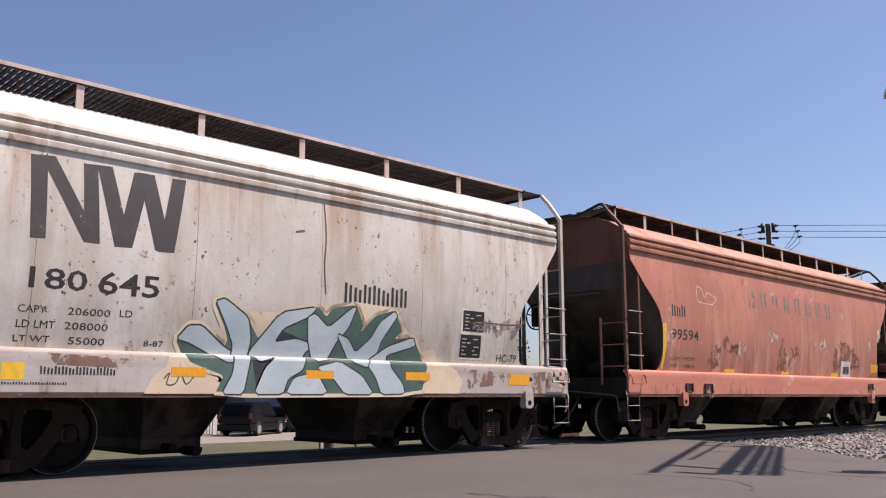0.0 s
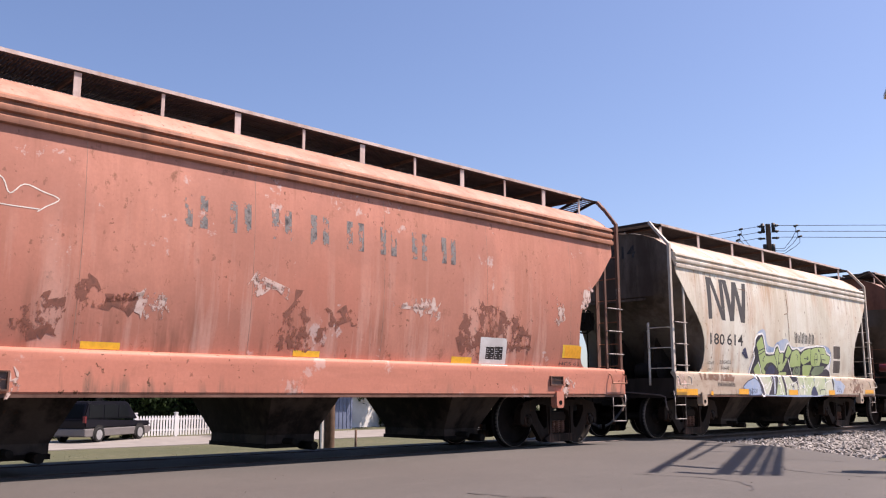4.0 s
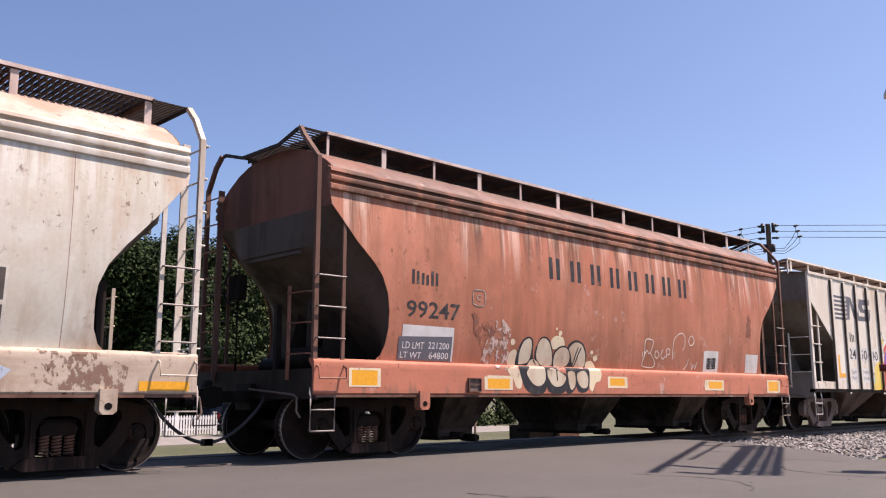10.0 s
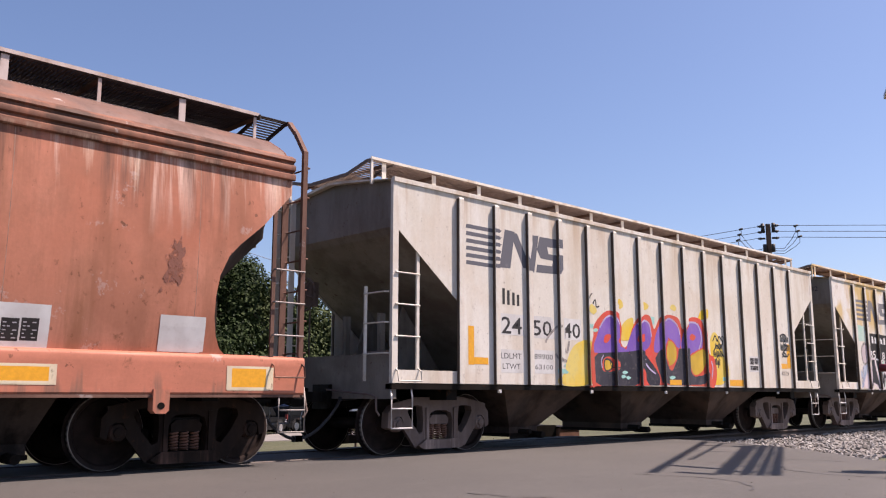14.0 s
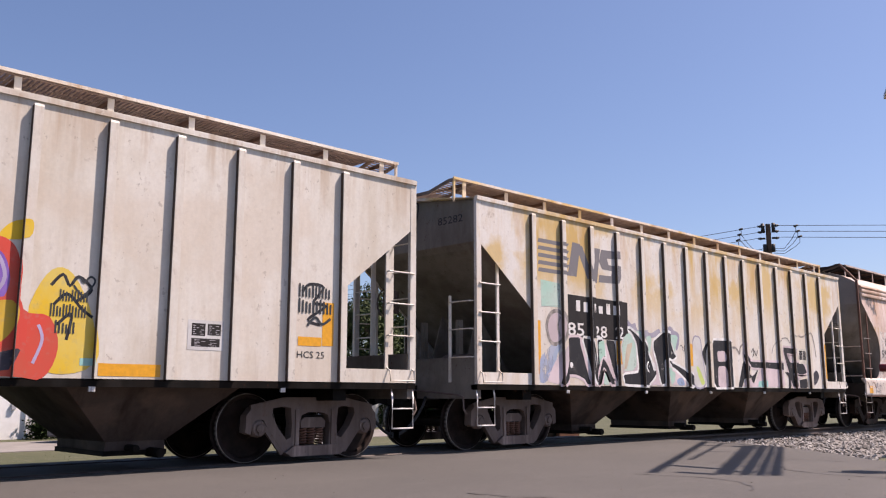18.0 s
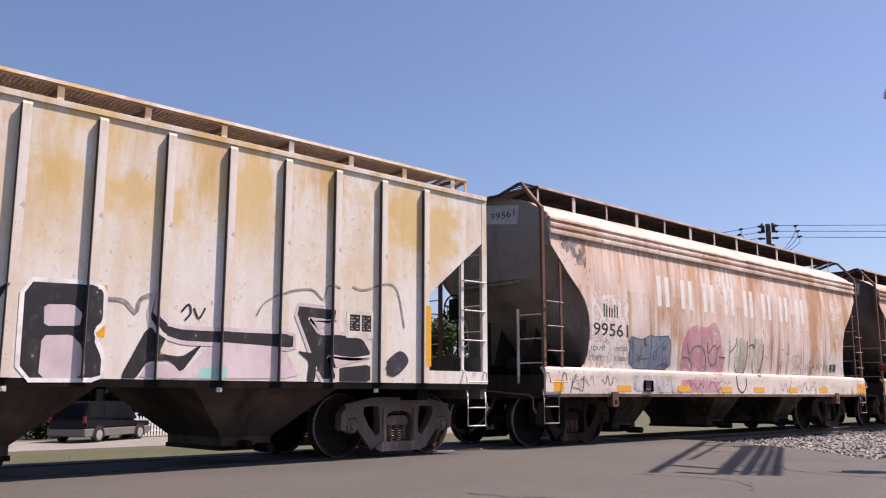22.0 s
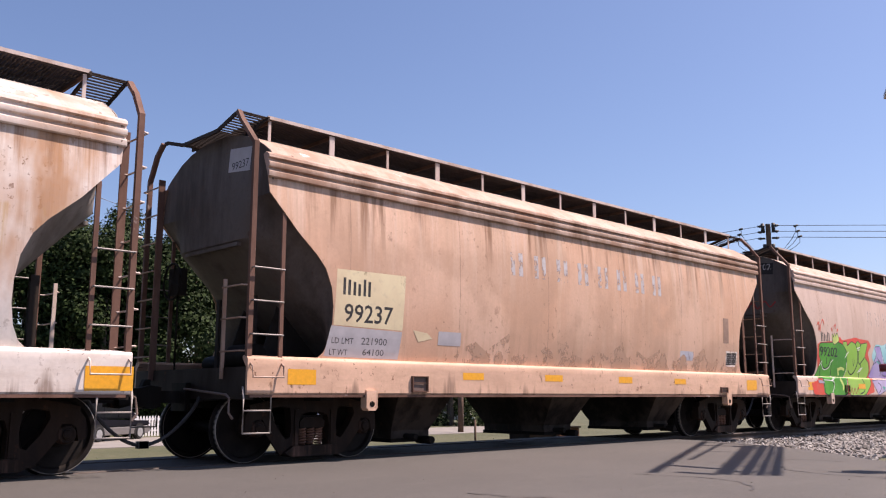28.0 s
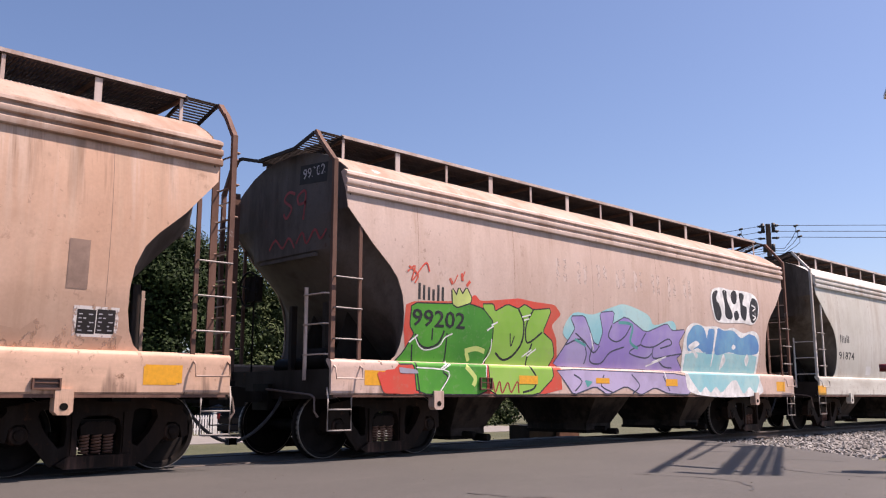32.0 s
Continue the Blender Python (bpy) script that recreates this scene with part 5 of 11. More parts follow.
def scribble(car, kind, mat, w, x0, z0, x1, z1, seed):
    """A row of quick sprayed loops and zigzags that say nothing."""
    rng = random.Random(seed)
    x = x0
    while x < x1:
        step = rng.uniform(0.1, 0.22)
        pts = [(x + rng.uniform(0, step), rng.uniform(z0, z1)) for _ in range(rng.randint(3, 6))]
        painted(car, kind, "spray_line", ribbon(w, pts), mat, mat.name.replace("_", " "))
        x += step * rng.uniform(0.8, 1.5)


def letters(text, x0, z0, x1, z1):
    """Lettering in the built-in font, fitted to its place."""
    cu = bpy.data.curves.new("text", "FONT")
    cu.body, cu.resolution_u, cu.offset = text, 2, 0.011 if z1 - z0 > 0.15 else 0.0
    tmp = new("text", cu)
    me = tmp.to_mesh()
    bm = bmesh.new()
    bm.from_mesh(me)
    tmp.to_mesh_clear()
    bpy.data.objects.remove(tmp)
    bpy.data.curves.remove(cu)
    xs, ys = [v.co.x for v in bm.verts], [v.co.y for v in bm.verts]
    for v in bm.verts:
        v.co = (x0 + (v.co.x - min(xs)) / (max(xs) - min(xs)) * (x1 - x0), 0, z0 + (v.co.y - min(ys)) / (max(ys) - min(ys)) * (z1 - z0))
    return bm


def words(car, kind, mat, text, x0, z0, x1, z1):
    whole = letters(text, x0, z0, x1, z1)
    if z1 - z0 < 0.03:
        painted(car, kind, "lettering", whole, mat, "")
        return
    # one piece for each character
    left = set(whole.faces)
    while left:
        todo, isle = [left.pop()], []
        while todo:
            f = todo.pop()
            isle.append(f)
            for v in f.verts:
                for g in v.link_faces:
                    if g in left:
                        left.discard(g)
                        todo.append(g)
        one, at = bmesh.new(), {}
        for f in isle:
            for v in f.verts:
                if v not in at:
                    at[v] = one.verts.new(v.co)
            one.faces.new([at[v] for v in f.verts])
        painted(car, kind, "lettering", one, mat, "")
    whole.free()


def on_end(car, kind, name, bm, mat):
    """Lays a flat drawing on the front end of a car."""
    key = car.name + " end"
    n = LAYER[key] = LAYER.get(key, 0) + 1
    for v in bm.verts:
        v.co = ((0.1 if kind is FL else 0.3) - 0.004 - 0.0006 * n, -v.co.x, v.co.z)
    me = bpy.data.meshes.new("mark")
    bm.to_mesh(me)
    bm.free()
    part(name, me, mat, car)


def end_words(car, kind, mat, text, x0, z0, x1, z1):
    on_end(car, kind, "lettering", letters(text, x0, z0, x1, z1), mat)


def end_stroke(car, kind, mat, w, pts):
    on_end(car, kind, "spray_line", ribbon(w, pts), mat)


def bars(car, kind, mat, n, x0, z0, x1, z1):
    """Writing that stays unread: plain upright bars of its size."""
    step = (x1 - x0) / n
    for k in range(n):
        a = x0 + step * (k + 0.12)
        h = z1 if k % 3 != 1 else z0 + (z1 - z0) * 0.8
        for r in (rect(a, z0, a + step * 0.26, h), rect(a + step * 0.48, z0, a + step * 0.74, h - (z1 - z0) * 0.1)):
            painted(car, kind, "lettering", outline_bm(r), mat, "")


def blocks(car, kind, mat, n, x0, z0, x1, z1):
    """A widely spaced emblem row of plain twin bars."""
    step = (x1 - x0) / (n - 0.45)
    for k in range(n):
        a, w = x0 + step * k, step * 0.5
        t = w * 0.34
        for r in (rect(a, z0, a + t, z1), rect(a + w - t, z0, a + w, z1)):
            painted(car, kind, "emblem", outline_bm(r), mat, mat.name.replace("_", " "))


def stripes(car, kind, mat, n, x0, z0, x1, z1):
    h = (z1 - z0) / n
    for k in range(n):
        z = z0 + h * k
        painted(car, kind, "emblem", outline_bm([(x0, z + h * 0.2), (x1, z + h * 0.2), (x1 + 0.06, z + h * 0.75), (x0 + 0.02, z + h * 0.75)]), mat, mat.name.replace("_", " "))


def paint_marks():

    # car 0
    blot(TRAIN[0], SH, M_INK, [(1.48, 3.47), (1.66, 3.48), (1.69, 2.56), (1.53, 2.55)])
    blot(TRAIN[0], SH, M_INK, [(1.57, 3.48), (1.74, 3.49), (2.28, 2.58), (2.1, 2.57)])
    blot(TRAIN[0], SH, M_INK, [(2.05, 3.47), (2.21, 3.48), (2.28, 2.57), (2.1, 2.57)])
    blot(TRAIN[0], SH, M_INK, [(2.2, 3.48), (2.38, 3.49), (2.64, 2.57), (2.45, 2.56)])
    blot(TRAIN[0], SH, M_INK, [(2.64, 3.47), (2.84, 3.48), (2.66, 2.57), (2.46, 2.56)])
    blot(TRAIN[0], SH, M_INK, [(2.68, 3.48), (2.89, 3.48), (3.14, 2.58), (2.94, 2.57)])
    blot(TRAIN[0], SH, M_INK, [(3.12, 3.48), (3.3, 3.49), (3.18, 2.57), (2.97, 2.56)])
    words(TRAIN[0], SH, M_BLACK, "180", 1.56, 2.02, 2.18, 2.25)
    words(TRAIN[0], SH, M_BLACK, "645", 2.3, 2.01, 3.03, 2.27)
    words(TRAIN[0], SH, M_BLACK, "CAPY", 1.48, 1.76, 1.77, 1.84)
    words(TRAIN[0], SH, M_BLACK, "206000", 2, 1.76, 2.47, 1.84)
    words(TRAIN[0], SH, M_BLACK, "LD", 2.58, 1.77, 2.73, 1.85)
    words(TRAIN[0], SH, M_BLACK, "LD LMT", 1.48, 1.6, 1.88, 1.68)
    words(TRAIN[0], SH, M_BLACK, "208000", 1.98, 1.6, 2.46, 1.68)
    words(TRAIN[0], SH, M_BLACK, "LT WT", 1.47, 1.45, 1.84, 1.52)
    words(TRAIN[0], SH, M_BLACK, "55000", 2.04, 1.44, 2.44, 1.52)
    words(TRAIN[0], SH, M_BLACK, "8-87", 2.9, 1.45, 3.14, 1.52)
    bars(TRAIN[0], SH, M_BLACK, 11, 1.73, 1.11, 2.56, 1.2)
    bars(TRAIN[0], SH, M_BLACK, 12, 1.36, 1, 2.03, 1.03)
    patch(TRAIN[0], SH, M_YELLOW, 1.35, 1.05, 1.58, 1.23)
    blot(TRAIN[0], SH, M_CREAMY, [(2.9, 0.91), (2.98, 1.09), (3.14, 1.21), (3.18, 1.34), (3.4, 1.37), (4.01, 1.3), (3.99, 0.91)])
    blot(TRAIN[0], SH, M_CREAMY, [(7.2, 0.92), (7.23, 1.39), (7.27, 1.54), (7.51, 1.59), (7.63, 1.4), (7.92, 1.28), (8.07, 1.11), (7.99, 0.92)])
    blot(TRAIN[0], SH, M_CREAMY, [(3.94, 1.16), (7.28, 1.16), (7.25, 0.91), (3.97, 0.92)])
    patch(TRAIN[0], SH, M_ORANGE, 9.14, 1.06, 9.66, 1.24)
    bars(TRAIN[0], SH, M_BLACK, 7, 5.73, 2.17, 6.93, 2.45)
    patch(TRAIN[0], SH, M_FRAME, 8.06, 1.45, 8.62, 2.25)
    patch(TRAIN[0], SH, M_PLATE, 8.11, 1.89, 8.59, 2.22)
    patch(TRAIN[0], SH, M_PLATE, 8.07, 1.48, 8.54, 1.84)
    blot(TRAIN[0], SH, M_SILLRUST, [(8.15, 1.3), (8.8, 1.27), (9.2, 1.24), (9.18, 1.1), (8.85, 1.06), (8.2, 1.0)])
    blot(TRAIN[0], SH, M_SILLRUST, [(9.72, 1.26), (10.1, 1.3), (10.3, 1.15), (10.15, 0.92), (9.75, 0.94)])
    blot(TRAIN[0], SH, M_SILLRUST, [(6.2, 1.3), (7.1, 1.26), (7.0, 1.0), (6.3, 0.93)])
    blot(TRAIN[0], SH, M_SILLRUST, [(1.8, 1.34), (2.7, 1.3), (2.6, 1.2), (1.9, 1.22)])
    blot(TRAIN[0], SH, M_PEEL, [(10.25, 1.34), (10.66, 1.33), (10.66, 1.02), (10.3, 1.0)])
    blot(TRAIN[0], SH, M_SOOT, [(8.4, 2.06), (9.5, 2.08), (9.5, 2.0), (9.25, 1.86), (9.1, 1.97), (8.85, 1.84), (8.7, 1.95), (8.45, 1.9)])
    stroke(TRAIN[0], SH, M_RUSTLINE, 0.018, [(8.3, 2.03), (8.8, 2.05), (9.1, 2.04), (9.5, 2.07)])
    # Small black squares stand in for the shade inside holes in the sill.
    for u, z in ((10.32, 1.24), (10.42, 1.18), (10.5, 1.26), (10.56, 1.12), (9.7, 1.16)):
        blot(TRAIN[0], SH, M_PLATE, [(u - 0.03, z - 0.03), (u + 0.03, z - 0.03), (u + 0.03, z + 0.03), (u - 0.03, z + 0.03)])
    words(TRAIN[0], SH, M_BLACK, "HC-79", 8.94, 1.43, 9.42, 1.56)

    # car 1
    bars(TRAIN[1], CF, M_BLACK, 3, 1.63, 2.52, 2.2, 2.77)
    words(TRAIN[1], CF, M_BLACK, "99594", 1.62, 2.04, 2.71, 2.26)
    words(TRAIN[1], CF, M_BLACK, "LDLMT", 1.6, 1.61, 1.98, 1.68)
    words(TRAIN[1], CF, M_BLACK, "199200", 2.06, 1.62, 2.57, 1.69)
    words(TRAIN[1], CF, M_BLACK, "LTWT", 1.59, 1.46, 1.9, 1.53)
    words(TRAIN[1], CF, M_BLACK, "63800", 2.11, 1.46, 2.56, 1.54)
    blocks(TRAIN[1], CF, M_INKW, 8, 5, 2.92, 9.67, 3.33)
    blot(TRAIN[1], CF, M_YELLOW, [(1.3, 2.35), (1.43, 2.36), (1.45, 1.94), (1.35, 1.43), (1.28, 1.41), (1.32, 1.7)])
    patch(TRAIN[1], CF, M_YELLOW, 3.88, 1.4, 4.33, 1.48)
    patch(TRAIN[1], CF, M_YELLOW, 6.68, 1.4, 7.11, 1.48)
    patch(TRAIN[1], CF, M_YELLOW, 9.62, 1.39, 10.07, 1.49)
    patch(TRAIN[1], CF, M_YELLOW, 12.36, 1.55, 12.82, 1.78)
    stroke(TRAIN[1], CF, M_CHALK, 0.013, [(2.68, 3.18), (2.76, 3.23), (2.92, 3.15), (3, 3), (3.14, 3.12), (3.33, 3.07), (3.51, 3.01), (3.38, 2.91), (3.29, 2.84)])
    stroke(TRAIN[1], CF, M_CHALK, 0.013, [(2.74, 2.88), (3.01, 2.87), (3.31, 2.87)])
    stroke(TRAIN[1], CF, M_CHALK, 0.013, [(2.68, 3.18), (2.69, 2.94), (2.83, 2.89)])
    blot(TRAIN[1], CF, M_RUSTY, [(3.12, 1.54), (3.22, 1.82), (3.47, 1.94), (3.7, 1.99), (3.62, 1.57), (3.38, 1.48)])
    blot(TRAIN[1], CF, M_RUSTY, [(3.7, 1.99), (3.82, 2.19), (4.13, 2.09), (4.55, 2.05), (4.39, 1.86), (3.82, 1.77)])
    blot(TRAIN[1], CF, M_RUSTY, [(6.3, 1.61), (6.49, 1.9), (6.65, 2.24), (6.77, 2.14), (6.98, 1.97), (7.61, 2.1), (7.63, 1.88), (7.27, 1.78), (7.1, 1.54), (6.6, 1.54)])
    blot(TRAIN[1], CF, M_RUSTY, [(9.71, 1.65), (9.83, 2.14), (10.27, 2.34), (10.58, 2.29), (11.07, 2.16), (11.4, 1.77), (10.72, 1.59), (10.16, 1.47)])
    blot(TRAIN[1], CF, M_PEEL, [(4.38, 2), (4.64, 2.09), (4.84, 2.01), (4.78, 1.87), (4.52, 1.83)])
    blot(TRAIN[1], CF, M_PEEL, [(5.95, 2.35), (6.11, 2.42), (6.22, 2.29), (6.59, 2.26), (6.48, 2.19), (6.06, 2.2)])
    blot(TRAIN[1], CF, M_PEEL, [(8.33, 2.23), (9.15, 2.34), (9.3, 2.11), (9.14, 2.03), (8.66, 2.16)])
    blot(TRAIN[1], CF, M_PEEL, [(1.42, 2.15), (1.55, 2.44), (1.62, 2.4), (1.59, 2.2), (1.71, 1.97), (1.53, 1.89)])
    patch(TRAIN[1], CF, M_PALE, 10.24, 1.37, 10.85, 1.82)
    patch(TRAIN[1], CF, M_PLATE, 10.35, 1.41, 10.56, 1.69)
    patch(TRAIN[1], CF, M_PLATE, 10.57, 1.41, 10.78, 1.69)
    patch(TRAIN[1], CF, M_DARKBOX, 2.08, 0.98, 2.3, 1.13)
    patch(TRAIN[1], CF, M_DARKBOX, 2.83, 0.95, 3.12, 1.13)
    blot(TRAIN[1], CF, M_PEEL, [(2.68, 0.95), (3.11, 1.1), (3.22, 1.08), (3.21, 0.93), (2.71, 0.92)])

    # car 2
    blot(TRAIN[2], SH, M_INK, [(1.42, 3.48), (1.59, 3.48), (1.61, 2.56), (1.45, 2.55)])
    blot(TRAIN[2], SH, M_INK, [(1.51, 3.48), (1.66, 3.48), (2.18, 2.55), (2.02, 2.56)])
    blot(TRAIN[2], SH, M_INK, [(1.99, 3.47), (2.14, 3.48), (2.19, 2.55), (2.02, 2.56)])
    blot(TRAIN[2], SH, M_INK, [(2.13, 3.48), (2.32, 3.48), (2.58, 2.56), (2.4, 2.55)])
    blot(TRAIN[2], SH, M_INK, [(2.58, 3.46), (2.76, 3.47), (2.58, 2.56), (2.4, 2.55)])
    blot(TRAIN[2], SH, M_INK, [(2.6, 3.46), (2.78, 3.47), (3.08, 2.56), (2.9, 2.55)])
    blot(TRAIN[2], SH, M_INK, [(3.07, 3.47), (3.24, 3.48), (3.09, 2.55), (2.9, 2.55)])
    words(TRAIN[2], SH, M_BLACK, "180", 1.5, 2, 2.13, 2.25)
    words(TRAIN[2], SH, M_BLACK, "614", 2.24, 2.01, 2.98, 2.27)
    words(TRAIN[2], SH, M_BLACK, "LDLMT", 1.44, 1.57, 1.7, 1.63)
    words(TRAIN[2], SH, M_BLACK, "206400", 1.93, 1.59, 2.46, 1.67)
    words(TRAIN[2], SH, M_BLACK, "LTWT", 1.43, 1.42, 1.66, 1.48)
    words(TRAIN[2], SH, M_BLACK, "56600", 2.01, 1.46, 2.39, 1.54)
    bars(TRAIN[2], SH, M_BLACK, 11, 1.68, 1.09, 2.48, 1.19)
    bars(TRAIN[2], SH, M_BLACK, 7, 5.66, 2.2, 6.84, 2.48)
    patch(TRAIN[2], SH, M_ORANGE, 1.39, 0.9, 1.49, 0.98)
    blot(TRAIN[2], SH, M_SILLRUST, [(8.85, 1.36), (9.5, 1.36), (9.85, 1.2), (9.8, 0.93), (9.1, 0.95), (8.8, 1.1)])
    blot(TRAIN[2], SH, M_SILLRUST, [(0.9, 1.36), (2.5, 1.36), (2.4, 1.2), (1.0, 1.22)])
    blot(TRAIN[2], SH, M_SKYB, [(7.8, 1.3), (8.3, 1.28), (8.6, 1.15), (8.4, 0.95), (7.9, 0.92)])
    stroke(TRAIN[2], SH, M_NAVY, 0.018, [(8.0, 1.2), (8.03, 0.98), (8.08, 1.1), (8.12, 0.97)])
    stroke(TRAIN[2], SH, M_NAVY, 0.018, [(8.17, 1.1), (8.18, 0.98), (8.24, 1.08), (8.3, 0.98), (8.36, 1.06)])
    patch(TRAIN[2], SH, M_ORANGE, 9.98, 0.94, 10.6, 1.05)
    patch(TRAIN[2], SH, M_FRAME, 8.0, 1.46, 8.5, 2.24)
    patch(TRAIN[2], SH, M_GREYD, 8.03, 1.87, 8.47, 2.21)
    patch(TRAIN[2], SH, M_GREYD, 8.03, 1.49, 8.47, 1.82)

    # car 3
    blocks(TRAIN[3], CF, M_INKD, 8, 5, 2.92, 9.61, 3.31)
    patch(TRAIN[3], CF, M_CREAMY, 3.38, 1.03, 3.97, 1.21)
    patch(TRAIN[3], CF, M_ORANGE, 3.43, 1.04, 3.9, 1.16)
    patch(TRAIN[3], CF, M_CREAMY, 6.65, 1.03, 7.28, 1.24)
    patch(TRAIN[3], CF, M_ORANGE, 6.72, 1.07, 7.19, 1.21)
    piece(TRAIN[3], CF, M_CREAMY, None, [(4.12, 1.78), (4.09, 1.73), (4.04, 1.72), (4.0, 1.77), (4.03, 1.82), (4.08, 1.82)])
    piece(TRAIN[3], CF, M_CREAMY, None, [(5.23, 2.05), (5.22, 2.03), (5.19, 2.03), (5.18, 2.05), (5.19, 2.07), (5.22, 2.07)])
    piece(TRAIN[3], CF, M_CREAMY, None, [(5.36, 1.98), (5.33, 1.94), (5.28, 1.93), (5.26, 1.97), (5.28, 2.01), (5.33, 2.02)])
    piece(TRAIN[3], CF, M_CREAMY, None, [(6.3, 1.67), (6.28, 1.64), (6.23, 1.64), (6.21, 1.67), (6.23, 1.7), (6.28, 1.71)])
    piece(TRAIN[3], CF, M_CREAMY, None, [(6.44, 1.57), (6.4, 1.52), (6.34, 1.52), (6.3, 1.57), (6.33, 1.62), (6.4, 1.62)])
    piece(TRAIN[3], CF, M_CREAMY, None, [(3.96, 1.41), (3.98, 1.57), (4.1, 1.65), (4.18, 1.6), (4.18, 1.4), (4.08, 1.36)])
    piece(TRAIN[3], CF, M_CREAMY, None, [(5.05, 1.81), (5.12, 1.9), (5.25, 1.93), (5.4, 1.89), (5.43, 1.75), (5.23, 1.7), (5.1, 1.7)])
    piece(TRAIN[3], CF, M_CREAMY, None, [(5.98, 1.36), (6.12, 1.5), (6.29, 1.5), (6.45, 1.32), (6.41, 1.16), (6.27, 1.12), (6.17, 0.97), (6.09, 1.02), (6.02, 1.22)])
    piece(TRAIN[3], CF, M_CREAMY, None, [(3.86, 1.31), (4.08, 1.35), (4.22, 1.21), (4.2, 1.02), (4.08, 1.02), (4.01, 1.15)])
    piece(TRAIN[3], CF, M_INKD, None, [(4.15, 1.37), (4.18, 1.6), (4.3, 1.81), (4.47, 1.88), (4.58, 1.81), (4.61, 1.53), (4.86, 1.31), (4.86, 1.02), (4.75, 0.93), (4.49, 0.92), (4.31, 1.01), (4.2, 1.19)])
    piece(TRAIN[3], CF, M_INKD, None, [(4.63, 1.55), (4.72, 1.81), (4.85, 1.9), (5.01, 1.85), (5.12, 1.65), (5.15, 1.35), (5.43, 1.24), (5.43, 1.04), (5.32, 0.94), (5.08, 0.92), (4.89, 0.99), (4.84, 1.22)])
    piece(TRAIN[3], CF, M_INKD, None, [(5.12, 1.48), (5.17, 1.66), (5.36, 1.76), (5.57, 1.72), (5.65, 1.55), (5.69, 1.3), (5.7, 1.07), (5.58, 0.95), (5.43, 0.93), (5.39, 1.05), (5.4, 1.36), (5.18, 1.36)])
    piece(TRAIN[3], CF, M_INKD, None, [(5.52, 1.72), (5.73, 1.87), (5.96, 1.83), (6.1, 1.63), (6.08, 1.41), (6.09, 1.2), (6.05, 1.01), (5.9, 0.94), (5.75, 0.97), (5.68, 1.09), (5.65, 1.33)])
    piece(TRAIN[3], CF, M_BONE, None, [(4.24, 1.43), (4.25, 1.63), (4.34, 1.79), (4.47, 1.85), (4.54, 1.79), (4.54, 1.6), (4.47, 1.45), (4.27, 1.41)])
    piece(TRAIN[3], CF, M_BONE, None, [(4.35, 1.27), (4.47, 1.4), (4.55, 1.49), (4.67, 1.49), (4.81, 1.38), (4.84, 1.19), (4.76, 1.08), (4.6, 1.05), (4.45, 1.13)])
    piece(TRAIN[3], CF, M_BONE, None, [(4.68, 1.59), (4.73, 1.79), (4.85, 1.87), (4.99, 1.82), (5.09, 1.64), (5.11, 1.42), (4.88, 1.4), (4.74, 1.47)])
    piece(TRAIN[3], CF, M_BONE, None, [(4.88, 1.31), (4.99, 1.36), (5.18, 1.32), (5.39, 1.22), (5.36, 1.12), (5.25, 1.05), (5.07, 1.05), (4.93, 1.17)])
    piece(TRAIN[3], CF, M_BONE, None, [(5.16, 1.5), (5.2, 1.63), (5.36, 1.73), (5.54, 1.7), (5.61, 1.55), (5.54, 1.42), (5.31, 1.38), (5.19, 1.39)])
    piece(TRAIN[3], CF, M_BONE, None, [(5.46, 1.3), (5.64, 1.3), (5.67, 1.1), (5.58, 0.99), (5.51, 1.03), (5.47, 1.18)])
    piece(TRAIN[3], CF, M_BONE, None, [(5.58, 1.72), (5.74, 1.83), (5.94, 1.8), (6.06, 1.62), (6.05, 1.42), (5.86, 1.37), (5.71, 1.43), (5.63, 1.63)])
    piece(TRAIN[3], CF, M_BONE, None, [(5.72, 1.27), (5.93, 1.33), (6.04, 1.22), (6.02, 1.05), (5.89, 1.02), (5.76, 1.1)])
    stroke(TRAIN[3], CF, M_INKD, 0.03, [(5.93, 1.75), (5.86, 1.64), (5.8, 1.51), (5.75, 1.41)])
    stroke(TRAIN[3], CF, M_INKD, 0.03, [(5.84, 1.76), (5.78, 1.62), (5.71, 1.44)])
    stroke(TRAIN[3], CF, M_INKD, 0.03, [(5.14, 1.35), (5.16, 1.14)])
    stroke(TRAIN[3], CF, M_INKD, 0.025, [(4.61, 1.49), (4.69, 1.41)])
    blot(TRAIN[3], CF, M_PEELG, [(3.46, 1.44), (3.52, 1.83), (3.56, 1.95), (3.85, 1.92), (3.97, 1.74), (3.93, 1.4)])
    bars(TRAIN[3], CF, M_BLACK, 3, 1.73, 2.55, 2.32, 2.77)
    words(TRAIN[3], CF, M_BLACK, "99247", 1.66, 2.05, 2.78, 2.3)
    patch(TRAIN[3], CF, M_PALE, 1.6, 1.41, 2.67, 1.93)
    patch(TRAIN[3], CF, M_GREYP, 1.66, 1.46, 2.6, 1.74)
    patch(TRAIN[3], CF, M_CREAMY, 0.59, 1.01, 1.16, 1.27)
    patch(TRAIN[3], CF, M_ORANGE, 0.64, 1.03, 1.1, 1.24)
    patch(TRAIN[3], CF, M_CREAMY, 3.31, 0.98, 3.99, 1.19)
    patch(TRAIN[3], CF, M_ORANGE, 3.39, 1, 3.91, 1.16)
    patch(TRAIN[3], CF, M_CREAMY, 10.16, 1, 10.97, 1.22)
    patch(TRAIN[3], CF, M_ORANGE, 10.28, 1.03, 10.87, 1.19)
